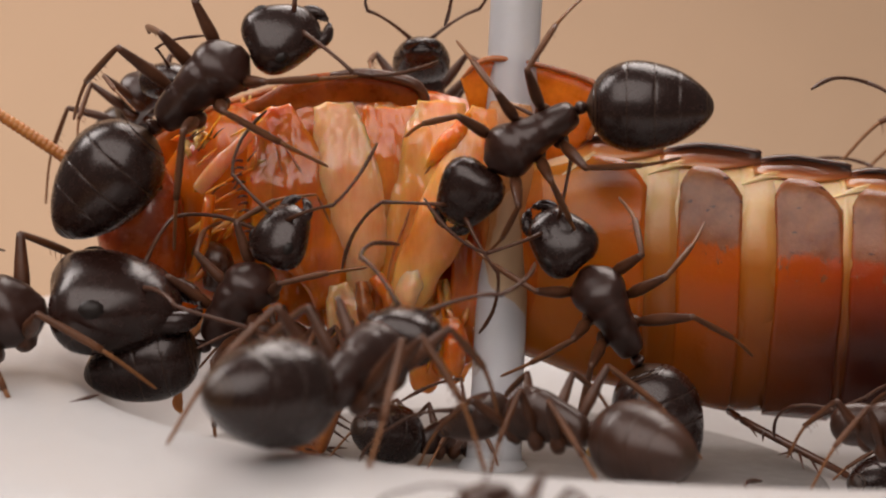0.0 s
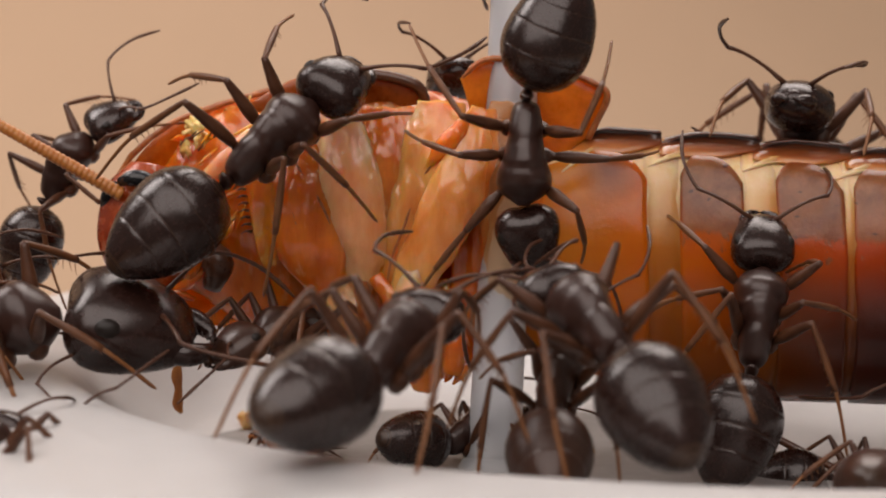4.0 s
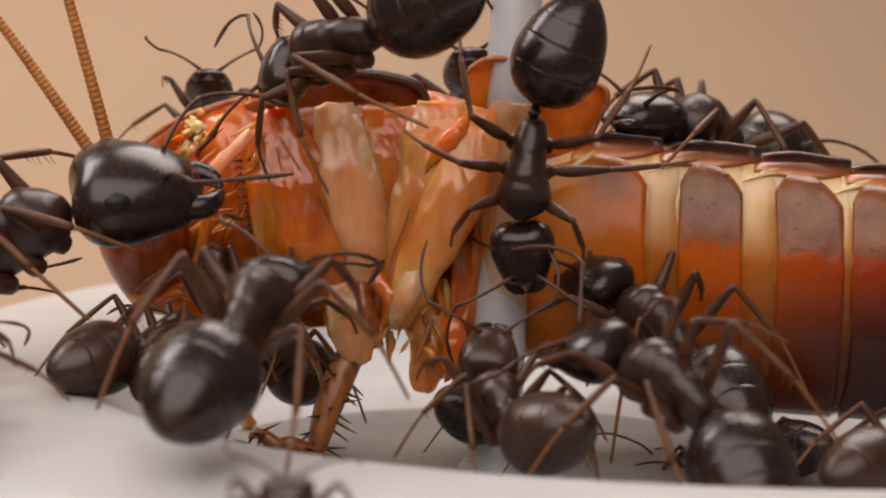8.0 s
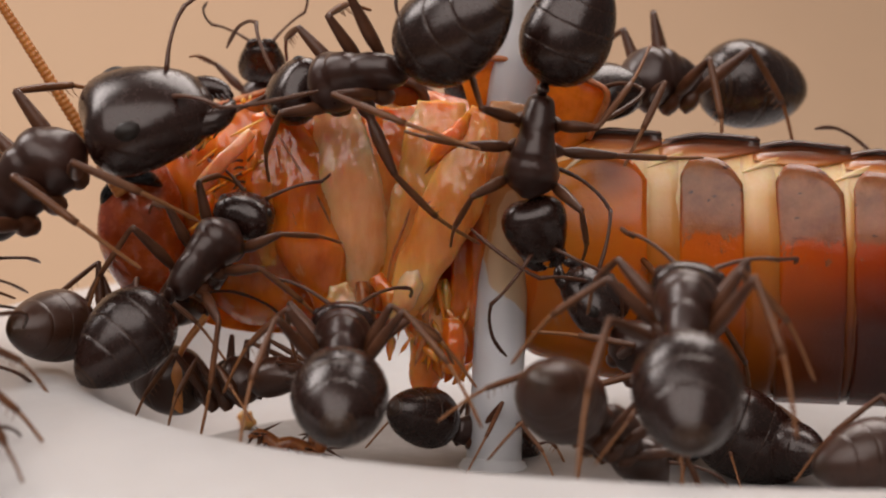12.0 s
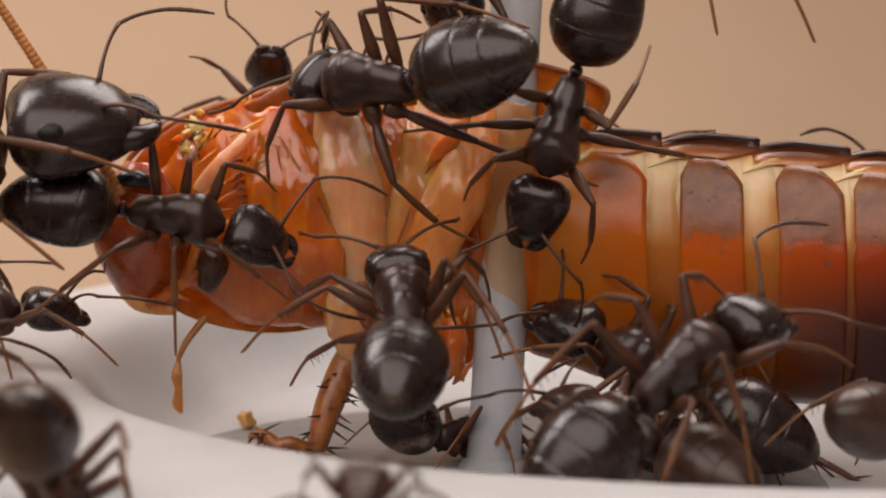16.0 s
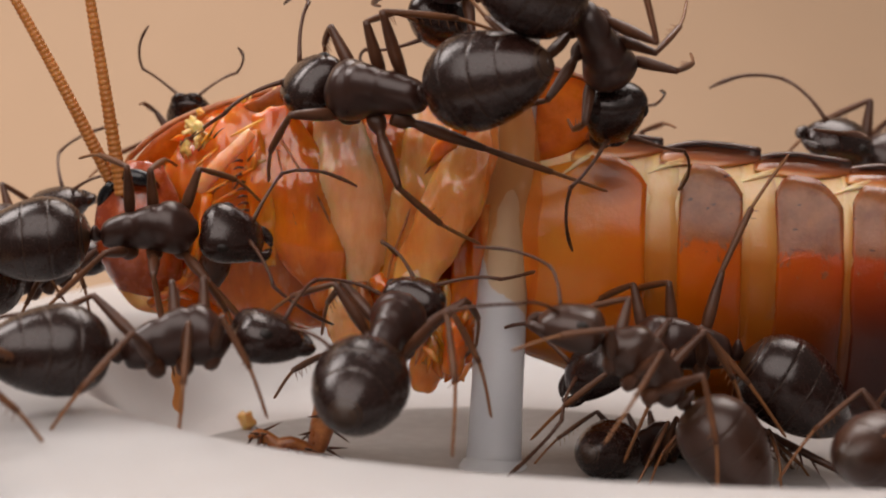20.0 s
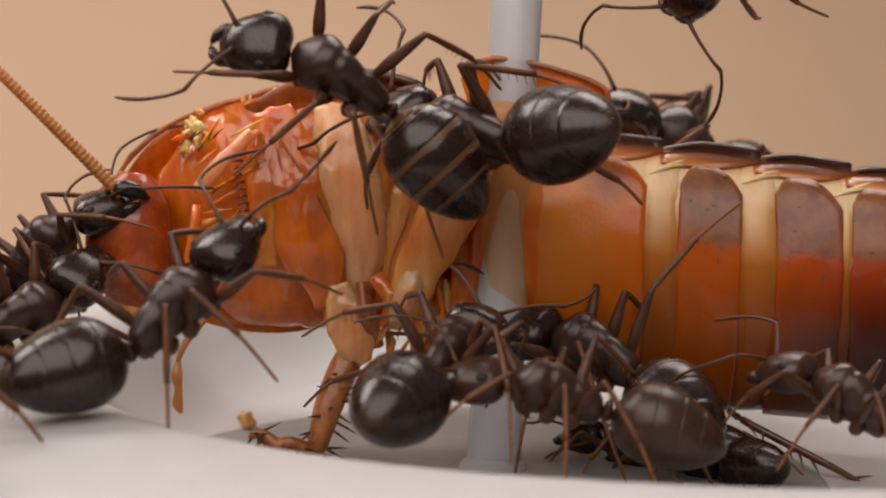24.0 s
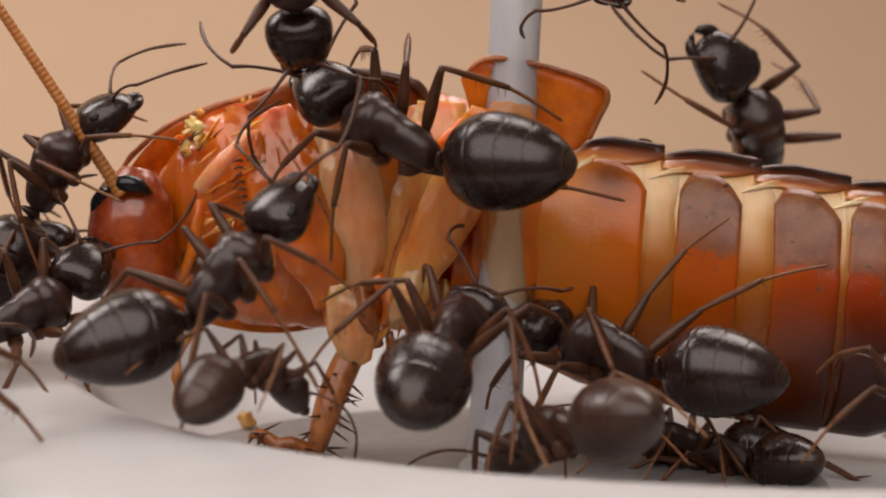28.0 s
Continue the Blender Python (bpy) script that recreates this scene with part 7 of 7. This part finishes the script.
    key(ant, 21, (13.59, -4.00, 0.28), (11.35, -4.00, 0.28), (9.33, -4.00, 0.51), 85)
    key(ant, 24, (12.02, -4.00, 0.05), (9.78, -4.00, 0.28), (7.75, -4.00, 0.74), 85)
    key(ant, 28, (13.37, -4.00, 0.28), (11.12, -4.00, 0.51), (9.10, -4.00, 0.97), 85)
    ant = ants["AJ"]
    key(ant, 0, (-4.59, -3.00, 3.97), (-5.94, -3.00, 4.54), (-7.29, -3.00, 5.11), 80)
    key(ant, 3, (-4.59, -3.00, 4.65), (-5.94, -3.00, 5.00), (-7.51, -3.00, 5.11), 80)
    key(ant, 4, (-5.04, -3.00, 5.11), (-6.39, -3.00, 5.22), (-7.74, -3.00, 5.00), 80)
    key(ant, 4.5, (-5.50, -3.00, 3.28), (-6.85, -3.00, 3.63), (-7.97, -3.00, 4.20), 80)
    key(ant, 6.5, (-2.79, -3.00, 5.11), (-4.14, -3.00, 5.34), (-5.37, -3.00, 5.68), 80)
    key(ant, 7, (-2.79, -3.00, 5.11), (-4.14, -3.00, 5.34), (-5.37, -3.00, 5.68), 80)
    key(ant, 8, (-5.95, -3.00, 3.74), (-7.52, -3.00, 4.20), (-8.87, -3.00, 4.65), 80)
    key(ant, 10, (-7.96, -3.00, 5.34), (-9.53, -3.00, 5.79), (-10.87, -3.00, 6.02), 80)
    key(ant, 12, (-10.91, -3.00, 3.46), (-8.55, -3.00, 3.05), (-6.51, -3.00, 3.74), 80)
    key(ant, 12.5, (-10.91, -3.00, 3.46), (-8.55, -3.00, 3.05), (-6.51, -3.00, 3.74), 80)
    key(ant, 14.5, (-6.20, 7.00, 9.30), (-4.40, 7.00, 9.90), (-2.90, 7.00, 10.60), 80)
    key(ant, 28, (-6.20, 7.00, 9.30), (-4.40, 7.00, 9.90), (-2.90, 7.00, 10.60), 80)
    ant = ants["AK"]
    key(ant, 0, (-28.40, -1.00, 6.80), (-24.74, -1.00, 7.54), (-22.90, -1.00, 8.00), 70)
    key(ant, 18, (-26.14, -1.00, 6.34), (-22.47, -1.00, 7.08), (-20.17, -1.00, 7.54), 70)
    key(ant, 20, (-18.13, -1.00, 7.08), (-16.29, -1.00, 7.54), (-14.68, -1.00, 8.23), 70)
    key(ant, 21, (-24.27, -1.00, 6.17), (-20.64, -1.00, 7.08), (-18.80, -1.00, 7.54), 70)
    key(ant, 23.5, (-20.96, -1.00, 6.27), (-17.23, -1.00, 6.50), (-15.63, -1.00, 6.62), 70)
    key(ant, 26, (-21.26, -1.00, 7.04), (-17.55, -1.00, 7.54), (-15.83, -1.00, 7.77), 70)
    key(ant, 28, (-21.00, -1.00, 7.89), (-17.30, -1.00, 8.46), (-15.81, -1.00, 8.81), 70)
    # feet that hold on to the cockroach or the dish
    grip(ants["A"], 4, 14, 28, (7.85, -2.90, 10.54))
    grip(ants["A"], 2, 9.5, 21.5, (1.35, -4.20, 9.14))
    grip(ants["O"], 4, 15.5, 25.5, (-10.64, 2.32, 0.15))
    grip(ants["R"], 5, 18.8, 20.4, (13.69, -2.40, 12.46))
    grip(ants["R"], 5, 23.5, 26.4, (11.76, -2.90, 10.54))
    grip(ants["R"], 3, 26.5, 28, (11.76, -2.90, 10.54))
    grip(ants["R"], 5, 26.5, 28, (17.49, -2.90, 9.30))
    grip(ants["B"], 3, 1.7, 4.6, (-1.46, -4.00, 13.49))
    grip(ants["B"], 1, 1.7, 4.3, (-1.60, -4.00, 6.19))
    grip(ants["B"], 2, 2.7, 4.5, (8.52, -2.60, 12.57))
    grip(ants["B"], 2, 7.7, 17.5, (10.76, -2.60, 12.28))
    for n, (name, ant) in enumerate(ants.items()):
        drive(ant, n * 1.37 + 0.5, -1 if name in ("Q", "S", "U", "V", "W", "AJ") else 1)
    # the abdomen sags and lifts on the post as the ants pull
    sag = [(0, 2.2), (1, 3.6), (2, 1.6), (3, 1.0), (4, -1.0), (4.5, 0.2), (7, 1.2), (8, 1.5), (9, -0.7), (10, 0), (11, -1.0), (12, -0.7), (15, -0.4), (16, -0.6), (17, 0), (18, 0.8), (19, 1.2), (20, 1.6), (21, 1.5), (24, 2.0), (25, 2.0), (26, 2.6), (27, 2.8), (28, 4.2)]
    off = (Vector(PIVOT) - ORIGIN[roach]) * MM
    walk(abdomen, [(t, pose(*off, 0, a, 0)) for t, a in sag])
    off = ORIGIN[roach_head] - ORIGIN[roach]
    nod = [(0, 0, 0), (4.5, 0, 0), (7, 0, 0), (12, 0, 0.1), (15, -0.2, 0), (21, -0.1, 0.05), (24, -0.5, -0.4), (25, -0.6, -0.5), (26, -0.8, -1.0), (27, -0.6, -0.6), (28, -0.4, -0.2)]
    walk(roach_head, [(t, pose((off.x + x) * MM, off.y * MM, (off.z + z) * MM)) for t, x, z in nod])
    feelers = [c for c in roach.children if c.name.startswith("antenna")]
    one = [(0, 32), (3, 30), (4.5, 28), (6.5, 72), (7, 76), (8, 74), (9, 78), (10, 60), (11, 59), (12, 57), (15, 56), (17, 57), (18, 59), (19, 76), (20, 80), (21, 65), (24, 44), (25, 46), (26, 50), (27, 54), (28, 56)]
    two = [(0, -5, -105), (4.5, -5, -105), (5.5, 60, -50), (6.5, 65, 0), (7, 60, 0), (8, 52, 0), (9, 53, 0), (9.6, 45, -40), (10.2, 20, -95), (12, -5, -105), (17, -5, -105), (17.8, 45, -60), (18.5, 60, 0), (19, 57, 0), (20, 59, 0), (20.5, 40, -60), (21, -5, -105), (22.5, -5, -105), (28, -5, -105)]
    for ob, rows in zip(feelers, ([(t, a, 0) for t, a in one], two)):
        off = (ORIGIN[ob] - ORIGIN[roach]) * MM
        walk(ob, [(t, pose(*off, 0, a, z)) for t, a, z in rows])


motions()
